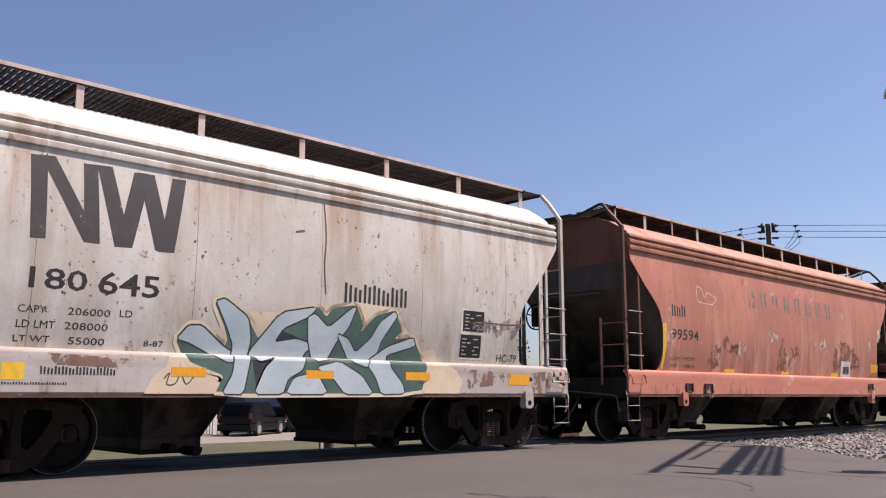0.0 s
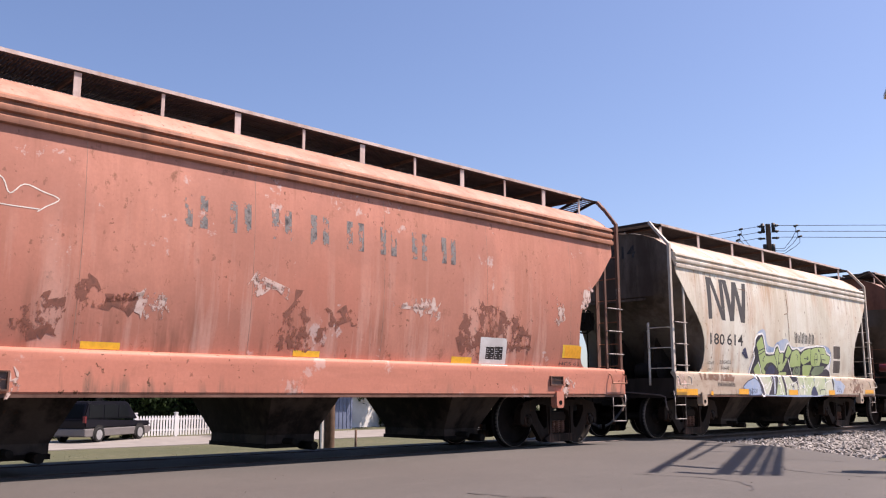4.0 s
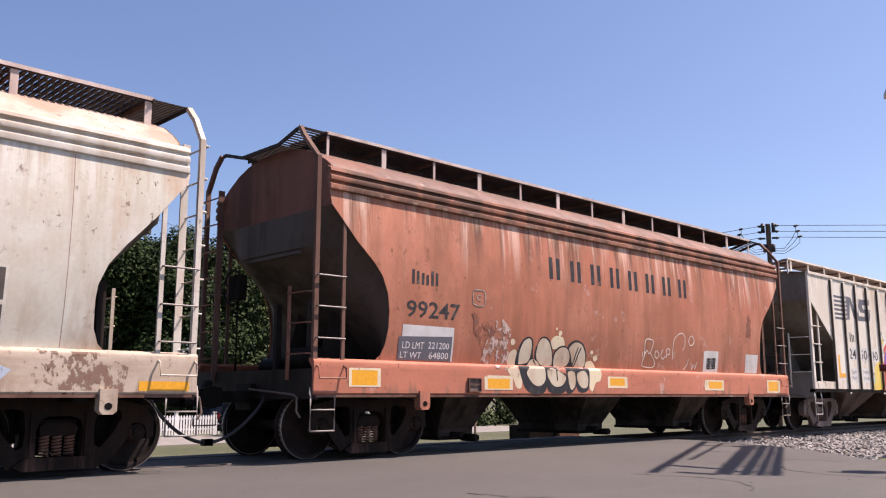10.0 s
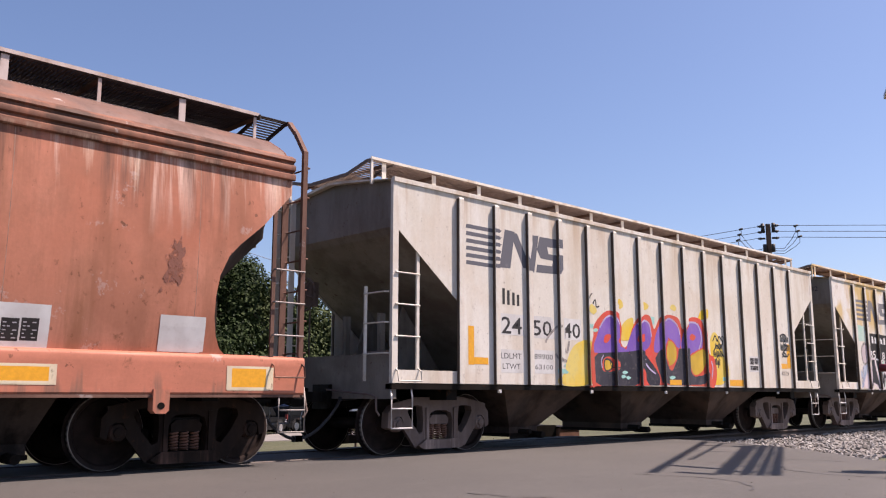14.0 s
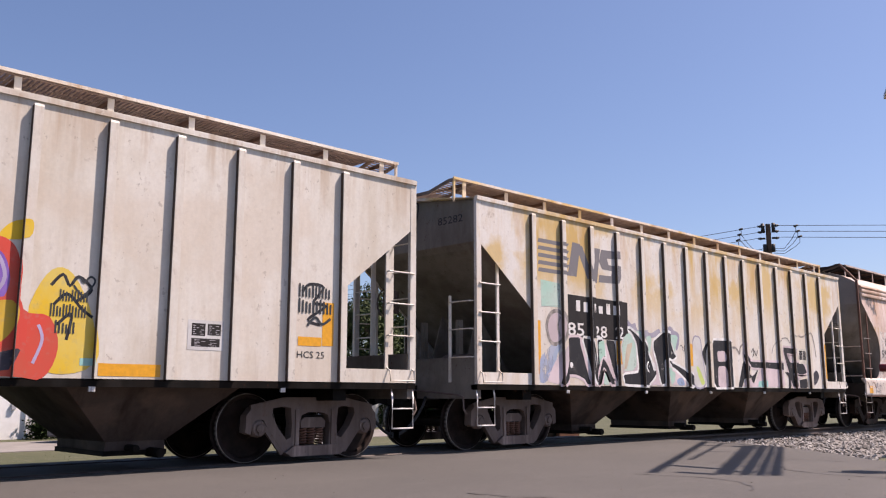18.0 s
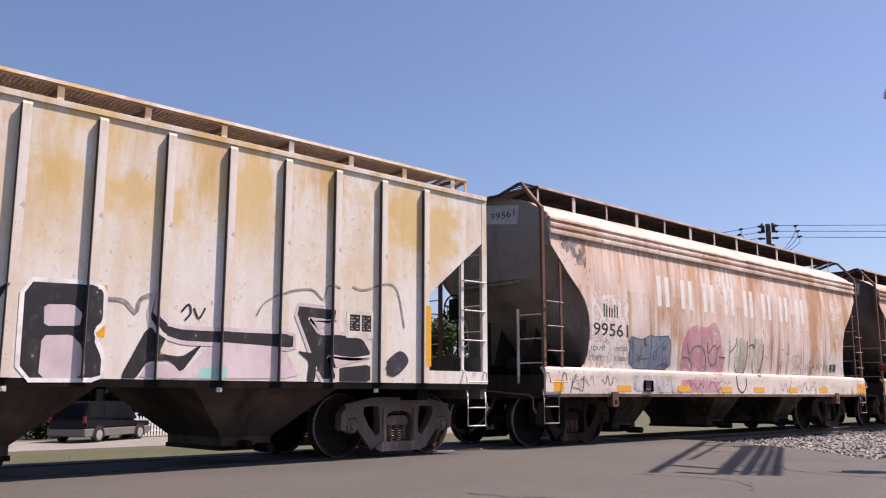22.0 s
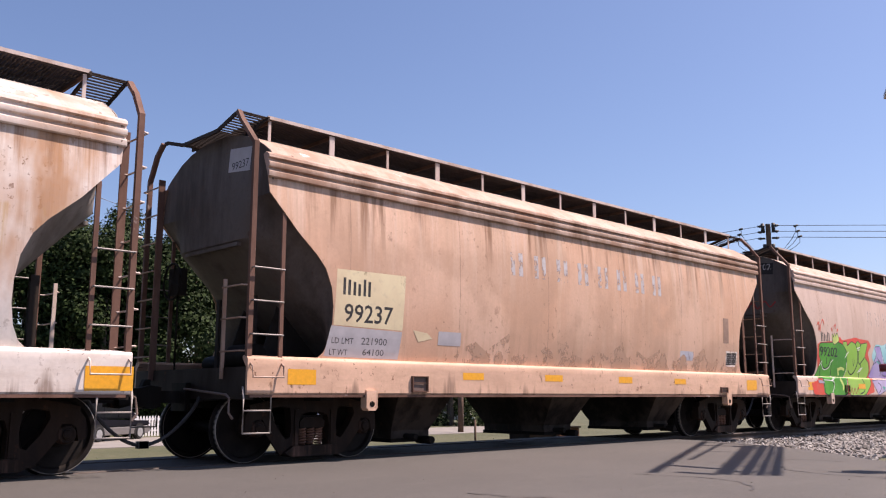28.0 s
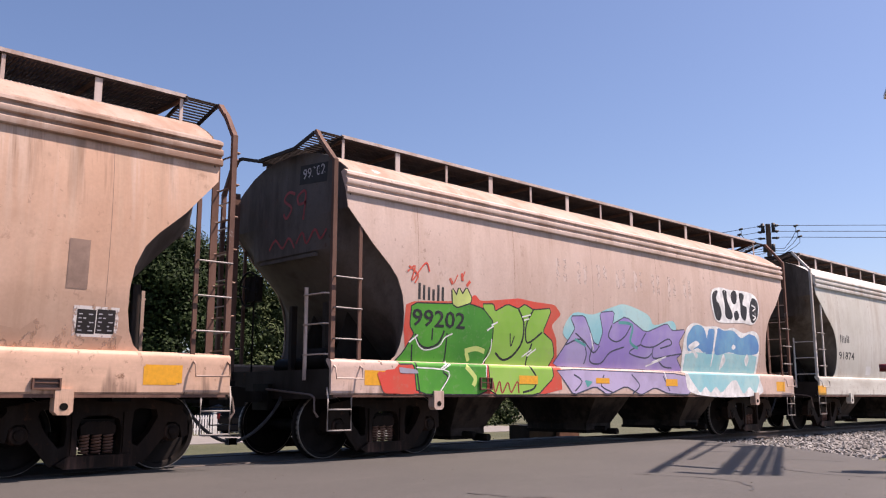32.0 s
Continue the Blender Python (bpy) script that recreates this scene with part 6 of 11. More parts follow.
    patch(TRAIN[3], CF, M_CREAMY, 13.02, 0.95, 13.68, 1.24)
    patch(TRAIN[3], CF, M_ORANGE, 13.13, 0.98, 13.61, 1.21)
    patch(TRAIN[3], CF, M_PALE, 10.26, 1.38, 10.88, 1.83)
    patch(TRAIN[3], CF, M_PLATE, 10.35, 1.42, 10.56, 1.68)
    patch(TRAIN[3], CF, M_PLATE, 10.59, 1.43, 10.81, 1.69)
    patch(TRAIN[3], CF, M_PALE, 12.13, 1.4, 12.68, 1.78)
    patch(TRAIN[3], CF, M_DARKBOX, 2.95, 0.96, 3.2, 1.15)

    # car 4
    stripes(TRAIN[4], FL, M_SLATE, 6, 1.53, 2.94, 2.33, 3.65)
    blot(TRAIN[4], FL, M_SLATE, [(2.33, 2.99), (2.47, 3.65), (2.72, 3.64), (2.6, 3)])
    blot(TRAIN[4], FL, M_SLATE, [(2.6, 3.61), (2.78, 3.62), (3.15, 3.03), (2.93, 3.04)])
    blot(TRAIN[4], FL, M_SLATE, [(3, 3), (3.15, 3.64), (3.35, 3.65), (3.22, 2.99)])
    blot(TRAIN[4], FL, M_SLATE, [(3.38, 3.64), (4.03, 3.65), (4.04, 3.49), (3.58, 3.48), (3.62, 3.36), (3.94, 3.36), (3.99, 3.18), (3.88, 3.02), (3.27, 3), (3.3, 3.14), (3.71, 3.15), (3.74, 3.25), (3.4, 3.26), (3.3, 3.4)])
    bars(TRAIN[4], FL, M_BLACK, 2, 2.36, 2.38, 2.85, 2.65)
    patch(TRAIN[4], FL, M_PALE, 2.3, 1.88, 2.93, 2.23)
    patch(TRAIN[4], FL, M_PALE, 3.12, 1.86, 3.71, 2.24)
    patch(TRAIN[4], FL, M_PALE, 3.92, 1.87, 4.51, 2.25)
    words(TRAIN[4], FL, M_BLACK, "24", 2.36, 1.9, 2.87, 2.18)
    words(TRAIN[4], FL, M_BLACK, "50", 3.16, 1.9, 3.66, 2.17)
    words(TRAIN[4], FL, M_BLACK, "40", 3.98, 1.9, 4.48, 2.17)
    patch(TRAIN[4], FL, M_PALE, 2.3, 1.26, 2.91, 1.64)
    patch(TRAIN[4], FL, M_PALE, 3.14, 1.26, 3.72, 1.66)
    words(TRAIN[4], FL, M_BLACK, "LDLMT", 2.34, 1.49, 2.85, 1.58)
    words(TRAIN[4], FL, M_BLACK, "LTWT", 2.38, 1.32, 2.82, 1.41)
    words(TRAIN[4], FL, M_BLACK, "89900", 3.18, 1.5, 3.68, 1.59)
    words(TRAIN[4], FL, M_BLACK, "63100", 3.2, 1.33, 3.68, 1.41)
    patch(TRAIN[4], FL, M_ORANGE, 1.58, 1.37, 1.71, 1.98)
    patch(TRAIN[4], FL, M_ORANGE, 1.71, 1.38, 2.04, 1.49)
    piece(TRAIN[4], FL, M_SUN, None, [(3.83, 1.09), (4.03, 1.42), (4.19, 1.68), (4.4, 1.83), (4.72, 1.87), (4.71, 1.51), (4.7, 1.1)])
    piece(TRAIN[4], FL, M_SUN, None, [(5.59, 2.62), (5.63, 2.72), (5.79, 2.71), (5.86, 2.6), (5.74, 2.53)])
    piece(TRAIN[4], FL, M_SUN, None, [(6.46, 2.67), (6.57, 2.73), (6.74, 2.67), (6.68, 2.59), (6.51, 2.57)])
    piece(TRAIN[4], FL, M_SUN, None, [(7.53, 2.68), (7.66, 2.76), (7.78, 2.69), (7.7, 2.62)])
    piece(TRAIN[4], FL, M_SUN, None, [(8.65, 2.52), (8.76, 2.69), (8.95, 2.73), (8.93, 2.54)])
    piece(TRAIN[4], FL, M_SUN, None, [(5.74, 1.94), (5.8, 2.22), (6.02, 2.36), (6.18, 2.36), (6.12, 2)])
    piece(TRAIN[4], FL, M_SUN, None, [(8.94, 1.38), (9.02, 1.88), (9.21, 2.23), (9.44, 2.2), (9.68, 1.74), (9.72, 1.23), (9.28, 1.12)])
    patch(TRAIN[4], FL, M_ORANGE, 7.39, 1.1, 7.86, 1.21)
    patch(TRAIN[4], FL, M_ORANGE, 9.75, 1.1, 10.51, 1.24)
    patch(TRAIN[4], FL, M_ORANGE, 12.8, 1.55, 12.99, 2.14)
    patch(TRAIN[4], FL, M_ORANGE, 12.41, 1.54, 12.79, 1.66)
    stroke(TRAIN[4], FL, M_INKD, 0.026, [(4.7, 2.65), (4.73, 2.72), (4.83, 2.75), (4.8, 2.63), (4.91, 2.57)])
    stroke(TRAIN[4], FL, M_INKD, 0.026, [(4.87, 2.56), (4.96, 2.65), (4.99, 2.52), (5.08, 2.54)])
    stroke(TRAIN[4], FL, M_INKD, 0.034, [(9.21, 2.06), (9.33, 2.19), (9.41, 2.07), (9.5, 2.18), (9.65, 2.04), (9.48, 1.9)])
    stroke(TRAIN[4], FL, M_INKD, 0.034, [(9.25, 1.85), (9.39, 1.98), (9.56, 1.82), (9.68, 1.74)])
    stroke(TRAIN[4], FL, M_INKD, 0.034, [(9.3, 1.64), (9.45, 1.77), (9.41, 1.48)])
    stroke(TRAIN[4], FL, M_INKD, 0.040, [(12.46, 2.26), (12.58, 2.37), (12.81, 2.34), (12.65, 2.13), (12.85, 2.09), (12.56, 1.89), (12.76, 1.83)])
    patch(TRAIN[4], FL, M_PALE, 10.83, 1.43, 11.31, 1.79)
    patch(TRAIN[4], FL, M_PLATE, 10.88, 1.6, 11.06, 1.75)
    patch(TRAIN[4], FL, M_PLATE, 11.09, 1.61, 11.27, 1.75)
    patch(TRAIN[4], FL, M_PLATE, 10.88, 1.47, 11.26, 1.57)
    words(TRAIN[4], FL, M_BLACK, "HCS 25", 12.4, 1.38, 12.84, 1.47)
    patch(TRAIN[4], FL, M_TURQ, 4.68, 2.11, 4.86, 2.18)
    patch(TRAIN[4], FL, M_TURQ, 6.68, 2.3, 6.93, 2.45)
    patch(TRAIN[4], FL, M_TURQ, 5.66, 1.21, 5.79, 1.28)
    patch(TRAIN[4], FL, M_TURQ, 5.78, 1.29, 5.9, 1.36)
    patch(TRAIN[4], FL, M_TURQ, 5.89, 1.19, 6.02, 1.26)
    patch(TRAIN[4], FL, M_TURQ, 3.81, 1.27, 4.04, 1.35)
    patch(TRAIN[4], FL, M_TURQ, 9.57, 1.21, 9.72, 1.29)

    # car 5
    stripes(TRAIN[5], FL, M_SLATEF, 5, 1.54, 3, 2.37, 3.65)
    blot(TRAIN[5], FL, M_SLATEF, [(2.37, 3.03), (2.53, 3.66), (2.77, 3.65), (2.63, 3.03)])
    blot(TRAIN[5], FL, M_SLATEF, [(2.63, 3.62), (2.82, 3.62), (3.17, 3.02), (2.96, 3.02)])
    blot(TRAIN[5], FL, M_SLATEF, [(3.02, 2.98), (3.17, 3.63), (3.38, 3.63), (3.25, 2.97)])
    blot(TRAIN[5], FL, M_SLATEF, [(3.41, 3.62), (4, 3.64), (4.03, 3.49), (3.59, 3.47), (3.64, 3.35), (3.94, 3.35), (3.99, 3.18), (3.88, 3.01), (3.3, 2.99), (3.33, 3.13), (3.71, 3.14), (3.74, 3.24), (3.43, 3.25), (3.33, 3.38)])
    blot(TRAIN[5], FL, M_MINT, [(1.6, 2.89), (2.14, 2.86), (2.14, 2.43), (1.61, 2.43)])
    blot(TRAIN[5], FL, M_PLATE, [(2.31, 2.69), (4.22, 2.67), (4.2, 1.92), (2.29, 1.93)])
    bars(TRAIN[5], FL, M_WHITE, 3, 2.54, 2.4, 3.93, 2.6)
    words(TRAIN[5], FL, M_WHITE, "85", 2.33, 1.95, 2.82, 2.19)
    words(TRAIN[5], FL, M_WHITE, "28", 3.09, 1.95, 3.53, 2.17)
    words(TRAIN[5], FL, M_WHITE, "2", 3.79, 1.95, 3.98, 2.18)
    patch(TRAIN[5], FL, M_ORANGE, 1.44, 1.25, 1.58, 2.17)
    patch(TRAIN[5], FL, M_ORANGE, 3.81, 1.47, 3.92, 1.91)
    patch(TRAIN[5], FL, M_ORANGE, 6.36, 1.5, 6.46, 1.96)
    patch(TRAIN[5], FL, M_ORANGE, 8.17, 1.53, 8.27, 2.11)
    patch(TRAIN[5], FL, M_ORANGE, 13.1, 1.32, 13.27, 2.22)
    patch(TRAIN[5], FL, M_FRAME, 11.61, 1.65, 12.21, 2.05)
    patch(TRAIN[5], FL, M_FRAME, 11.63, 1.64, 12.19, 2.05)
    patch(TRAIN[5], FL, M_PLATE, 11.69, 1.78, 12.14, 2.01)
    patch(TRAIN[5], FL, M_PLATE, 11.67, 1.68, 12.12, 1.74)

    # car 6
    patch(TRAIN[6], CF, M_WORNW, 1.37, 1.94, 2.56, 2.78)
    patch(TRAIN[6], CF, M_WORNW, 1.3, 1.34, 2.66, 1.9)
    bars(TRAIN[6], CF, M_BLACK, 3, 1.72, 2.35, 2.23, 2.6)
    words(TRAIN[6], CF, M_BLACK, "99561", 1.43, 1.99, 2.55, 2.24)
    words(TRAIN[6], CF, M_BLACK, "LDLMT", 1.38, 1.72, 1.84, 1.8)
    words(TRAIN[6], CF, M_BLACK, "199200", 2.09, 1.73, 2.55, 1.81)
    words(TRAIN[6], CF, M_BLACK, "LTWT", 1.35, 1.54, 1.74, 1.62)
    words(TRAIN[6], CF, M_BLACK, "63800", 2.13, 1.54, 2.53, 1.63)
    blocks(TRAIN[6], CF, M_WHITE, 8, 3.6, 2.69, 10.49, 3.31)
    patch(TRAIN[6], CF, M_ORANGE, 0.22, 0.96, 0.49, 1.16)
    patch(TRAIN[6], CF, M_ORANGE, 2.1, 0.97, 2.57, 1.08)
    scribble(TRAIN[6], CF, M_INKB, 0.008, 0.75, 1.02, 1.25, 1.24, 5)
    scribble(TRAIN[6], CF, M_REDW, 0.007, 4.75, 1.12, 6.4, 1.28, 8)
    scribble(TRAIN[6], CF, M_GREYB, 0.008, 9.6, 1.0, 11.4, 1.22, 9)
    scribble(TRAIN[6], CF, M_MOSS, 0.014, 10.4, 1.42, 11.7, 1.8, 12)
    patch(TRAIN[6], CF, M_ORANGE, 4.24, 0.97, 4.71, 1.09)
    patch(TRAIN[6], CF, M_ORANGE, 6.01, 0.96, 6.47, 1.08)
    patch(TRAIN[6], CF, M_ORANGE, 7.52, 0.97, 8.03, 1.08)
    patch(TRAIN[6], CF, M_ORANGE, 9.31, 0.97, 9.79, 1.09)
    patch(TRAIN[6], CF, M_ORANGE, 11.08, 0.97, 11.59, 1.1)
    patch(TRAIN[6], CF, M_ORANGE, 13.63, 0.94, 14.18, 1.21)
    blot(TRAIN[6], CF, M_SOOT, [(0.56, 3.65), (0.61, 3.88), (0.72, 4.07), (0.95, 3.93), (1.26, 3.76), (1.3, 3.56), (1.19, 3.27), (1.08, 3.42), (0.93, 3.33), (0.79, 3.5), (0.67, 3.41)])
    patch(TRAIN[6], CF, M_PALE, 11.85, 1.43, 12.41, 1.76)
    patch(TRAIN[6], CF, M_PLATE, 11.93, 1.5, 12.11, 1.71)
    patch(TRAIN[6], CF, M_PLATE, 12.15, 1.51, 12.35, 1.72)
    patch(TRAIN[6], CF, M_DARKBOX, 3.01, 0.99, 3.26, 1.17)

    # car 7
    blot(TRAIN[7], CF, M_CREAM, [(1.37, 2.63), (2.64, 2.64), (2.61, 1.83), (1.35, 1.85)])
    blot(TRAIN[7], CF, M_GREYP, [(1.31, 1.84), (2.61, 1.81), (2.57, 1.41), (1.23, 1.42)])
    bars(TRAIN[7], CF, M_BLACK, 3, 1.46, 2.28, 2, 2.52)
    words(TRAIN[7], CF, M_BLACK, "99237", 1.52, 1.9, 2.41, 2.16)
    words(TRAIN[7], CF, M_BLACK, "LD LMT", 1.34, 1.6, 1.72, 1.68)
    words(TRAIN[7], CF, M_BLACK, "221900", 1.86, 1.6, 2.33, 1.7)
    words(TRAIN[7], CF, M_BLACK, "LT WT", 1.32, 1.44, 1.63, 1.52)
    words(TRAIN[7], CF, M_BLACK, "64100", 1.9, 1.45, 2.29, 1.54)
    blocks(TRAIN[7], CF, M_SILVER, 8, 5, 2.89, 9.64, 3.29)
    patch(TRAIN[7], CF, M_ORANGE, 0.6, 1.03, 1.05, 1.23)
    patch(TRAIN[7], CF, M_ORANGE, 3.84, 1.13, 4.31, 1.24)
    patch(TRAIN[7], CF, M_ORANGE, 5.84, 1.13, 6.32, 1.24)
    patch(TRAIN[7], CF, M_ORANGE, 8.01, 1.12, 8.46, 1.24)
    patch(TRAIN[7], CF, M_ORANGE, 9.97, 1.12, 10.41, 1.23)
    patch(TRAIN[7], CF, M_ORANGE, 13.04, 1.01, 13.45, 1.22)
    patch(TRAIN[7], CF, M_GREYP, 3.35, 1.65, 3.84, 1.86)
    patch(TRAIN[7], CF, M_DENIMP, 10.32, 1.62, 10.85, 1.81)
    for u, w in ((4.6, 0.9), (6.3, 0.7), (7.9, 0.8), (9.3, 1.1), (10.9, 0.9), (12.2, 0.6)):
        blot(TRAIN[7], CF, M_SCUFF, [(u - w, 1.5), (u - 0.5 * w, 1.75), (u - 0.2 * w, 1.6), (u + 0.4 * w, 1.9), (u + 0.6 * w, 1.62), (u + w, 1.55), (u + 0.9 * w, 1.4), (u - 0.8 * w, 1.4)])
    patch(TRAIN[7], CF, M_DARKBOX, 2.78, 0.96, 3.06, 1.16)
    blot(TRAIN[7], CF, M_CREAM, [(2.83, 1.85), (3.11, 1.82), (3.23, 1.74), (2.94, 1.68)])

    # car 8
    bars(TRAIN[8], CF, M_BLACK, 3, 1.57, 2.32, 2.16, 2.57)
    blocks(TRAIN[8], CF, M_FAINT, 8, 4.91, 2.91, 9.52, 3.32)
    patch(TRAIN[8], CF, M_ORANGE, 0.58, 1.03, 1.05, 1.24)
    patch(TRAIN[8], CF, M_ORANGE, 13.22, 0.99, 13.67, 1.22)
    patch(TRAIN[8], CF, M_DARKBOX, 2.93, 1, 3.17, 1.16)

    # car 9
    bars(TRAIN[9], CF, M_BLACK, 3, 1.54, 2.33, 2.2, 2.55)
    words(TRAIN[9], CF, M_BLACK, "91874", 1.46, 1.87, 2.51, 2.08)
    patch(TRAIN[9], CF, M_ORANGE, -0.1, 0.91, 0.39, 1.15)
    patch(TRAIN[9], CF, M_PALE, 3.36, 1.47, 3.74, 1.72)

    # car 7
    patch(TRAIN[7], CF, M_WORNW, 12.22, 1.53, 12.73, 1.87)
    patch(TRAIN[7], CF, M_PLATE, 12.26, 1.56, 12.47, 1.83)
    patch(TRAIN[7], CF, M_PLATE, 12.48, 1.57, 12.69, 1.84)
    patch(TRAIN[7], CF, M_DUSTY, 12.11, 2.05, 12.34, 2.6)
    patch(TRAIN[7], CF, M_ORANGE, 13.06, 1.03, 13.52, 1.24)
    patch(TRAIN[7], CF, M_DARKBOX, 11.84, 0.97, 12.1, 1.06)

    # car 1
    patch(TRAIN[1], CF, M_ORANGE, 12.42, 1.55, 12.89, 1.77)
    words(TRAIN[1], CF, M_BLACK, "HCS 63", 12.28, 1.42, 12.87, 1.48)
    patch(TRAIN[1], CF, M_PALE, 10.34, 1.4, 10.87, 1.8)
    patch(TRAIN[1], CF, M_PLATE, 10.38, 1.47, 10.58, 1.67)
    patch(TRAIN[1], CF, M_PLATE, 10.59, 1.47, 10.78, 1.68)
    patch(TRAIN[1], CF, M_DARKBOX, 11.93, 1.08, 12.23, 1.21)
    blot(TRAIN[1], CF, M_PEEL, [(12.17, 2.56), (12.33, 2.62), (12.38, 2.31), (12.24, 2.16), (12.11, 2.25)])
    blot(TRAIN[1], CF, M_PEEL, [(12.27, 1.05), (12.52, 1.19), (12.57, 0.95), (12.39, 0.91)])
    blot(TRAIN[1], CF, M_RUSTY, [(10.97, 1.74), (11, 2.11), (11.09, 2.18), (11.16, 2.06), (11.15, 1.75), (11.06, 1.65)])
    blot(TRAIN[1], CF, M_RUSTY, [(11.18, 1.81), (11.23, 2.01), (11.39, 1.96), (11.5, 1.77), (11.41, 1.64)])
    blot(TRAIN[1], CF, M_PEEL, [(12.84, 2.49), (12.99, 2.73), (13.19, 2.9), (13.11, 2.67), (12.97, 2.29)])

    # car 2
    patch(TRAIN[2], SH, M_ORANGE, 0, 0.9, 0.84, 1.03)
    blot(TRAIN[2], SH, M_PEEL, [(0.08, 1.35), (0.42, 1.27), (0.37, 1.04), (0.1, 1.04)])

    # car 3
    patch(TRAIN[3], CF, M_PALE, 10.32, 1.42, 10.88, 1.85)
    patch(TRAIN[3], CF, M_PLATE, 10.39, 1.45, 10.57, 1.69)
    patch(TRAIN[3], CF, M_PLATE, 10.59, 1.46, 10.77, 1.7)
    patch(TRAIN[3], CF, M_CREAMY, 10.28, 1.01, 10.95, 1.22)
    patch(TRAIN[3], CF, M_ORANGE, 10.33, 1.04, 10.89, 1.19)
    patch(TRAIN[3], CF, M_CREAMY, 13.01, 0.96, 13.62, 1.25)
    patch(TRAIN[3], CF, M_ORANGE, 13.08, 0.99, 13.57, 1.22)
    patch(TRAIN[3], CF, M_PALE, 12.13, 1.41, 12.72, 1.83)
    blot(TRAIN[3], CF, M_RUSTY, [(12.1, 2.07), (12.2, 2.62), (12.39, 2.66), (12.32, 2.08)])
    stroke(TRAIN[3], CF, M_CHALK, 0.018, [(7.99, 1.67), (7.99, 1.96), (8.14, 2), (8.28, 1.95), (8.16, 1.71), (8.05, 1.77), (7.91, 1.51), (8.01, 1.45), (8.31, 1.45), (8.35, 1.56), (8.19, 1.72)])
    stroke(TRAIN[3], CF, M_CHALK, 0.018, [(8.39, 1.79), (8.35, 1.69), (8.42, 1.63), (8.5, 1.7), (8.42, 1.79)])
    stroke(TRAIN[3], CF, M_CHALK, 0.018, [(8.63, 1.81), (8.57, 1.7), (8.64, 1.62), (8.73, 1.68)])
    stroke(TRAIN[3], CF, M_CHALK, 0.018, [(8.79, 1.65), (8.78, 1.82), (8.89, 1.82), (8.89, 1.72), (8.8, 1.72)])
    stroke(TRAIN[3], CF, M_CHALK, 0.018, [(9.01, 1.63), (9.01, 1.87), (9.06, 2.04), (9.25, 2.16), (9.44, 2.14), (9.47, 1.93), (9.38, 1.82)])
    stroke(TRAIN[3], CF, M_CHALK, 0.018, [(9.61, 2.01), (9.69, 2.13), (9.81, 2.1), (9.82, 1.99), (9.7, 1.93), (9.61, 2.01)])
    stroke(TRAIN[3], CF, M_CHALK, 0.018, [(9.46, 1.43), (9.59, 1.52), (9.63, 1.66)])
    stroke(TRAIN[3], CF, M_CHALK, 0.018, [(7.91, 1.73), (7.91, 1.64)])
    stroke(TRAIN[3], CF, M_CHALK, 0.018, [(7.97, 1.75), (7.98, 1.64)])
    stroke(TRAIN[3], CF, M_CHALK, 0.018, [(9.75, 1.56), (9.8, 1.44), (9.86, 1.54), (9.92, 1.44), (9.98, 1.6)])

    # car 0
    crisp(TRAIN[0], SH, M_PINE, M_CREAMY, [(3.29, 1.55), (3.44, 1.73), (3.55, 1.75), (3.75, 1.65), (3.95, 1.48), (3.98, 1.58), (3.91, 1.75), (3.85, 1.85), (3.76, 2.02), (3.86, 2.08), (4.23, 1.88), (4.43, 1.59), (4.73, 1.97), (5.32, 2.08), (5.46, 1.95), (5.57, 2.08), (5.97, 2.15), (6.11, 1.88), (6.08, 1.77), (6.31, 2.01), (6.68, 2.12), (6.85, 1.83), (6.71, 1.7), (7.08, 1.75), (7.33, 1.35), (7.2, 0.92), (3.8, 0.91), (3.91, 1.13), (3.63, 1.22), (3.44, 1.29)])
    crisp(TRAIN[0], SH, M_ICE, M_INKL, [(3.31, 1.56), (3.44, 1.72), (3.61, 1.73), (3.93, 1.49), (4.05, 1.43), (4.08, 1.3), (3.94, 1.3), (3.66, 1.44), (3.47, 1.52)])
    crisp(TRAIN[0], SH, M_ICE, M_INKL, [(3.78, 2.04), (3.9, 2.08), (4.25, 1.86), (4.31, 1.59), (4.27, 1.31), (4.19, 0.91), (3.9, 0.91), (4.04, 1.16), (4.07, 1.51), (3.95, 1.75)])
    crisp(TRAIN[0], SH, M_ICE, M_INKL, [(4.29, 1.42), (4.73, 1.96), (5.3, 2.07), (5.18, 1.94), (4.78, 1.76), (4.66, 1.57), (5.01, 1.63), (5.29, 1.56), (5.15, 1.45), (5.07, 1.22), (4.85, 1.11), (4.77, 0.91), (4.35, 0.91), (4.5, 1.24), (4.67, 1.39), (4.42, 1.31)])
    crisp(TRAIN[0], SH, M_ICE, M_INKL, [(5.16, 1.92), (5.27, 1.98), (5.51, 1.8), (5.9, 2.1), (5.97, 2.11), (5.85, 1.82), (5.66, 1.62), (5.53, 1.38), (5.29, 1.34), (5.19, 1.63)])
    crisp(TRAIN[0], SH, M_ICE, M_INKL, [(5.66, 1.73), (5.86, 1.67), (6.01, 1.48), (6.26, 1.68), (6.42, 1.93), (6.68, 2.1), (6.74, 2.04), (6.47, 1.69), (6.37, 1.41), (6.17, 1.28), (5.92, 1.35)])
    crisp(TRAIN[0], SH, M_ICE, M_INKL, [(6.17, 1.32), (6.58, 1.58), (7.08, 1.74), (7.13, 1.62), (6.58, 1.47), (6.59, 1.29), (6.83, 1.05), (6.86, 0.92), (6.43, 0.91), (6.33, 1.13)])
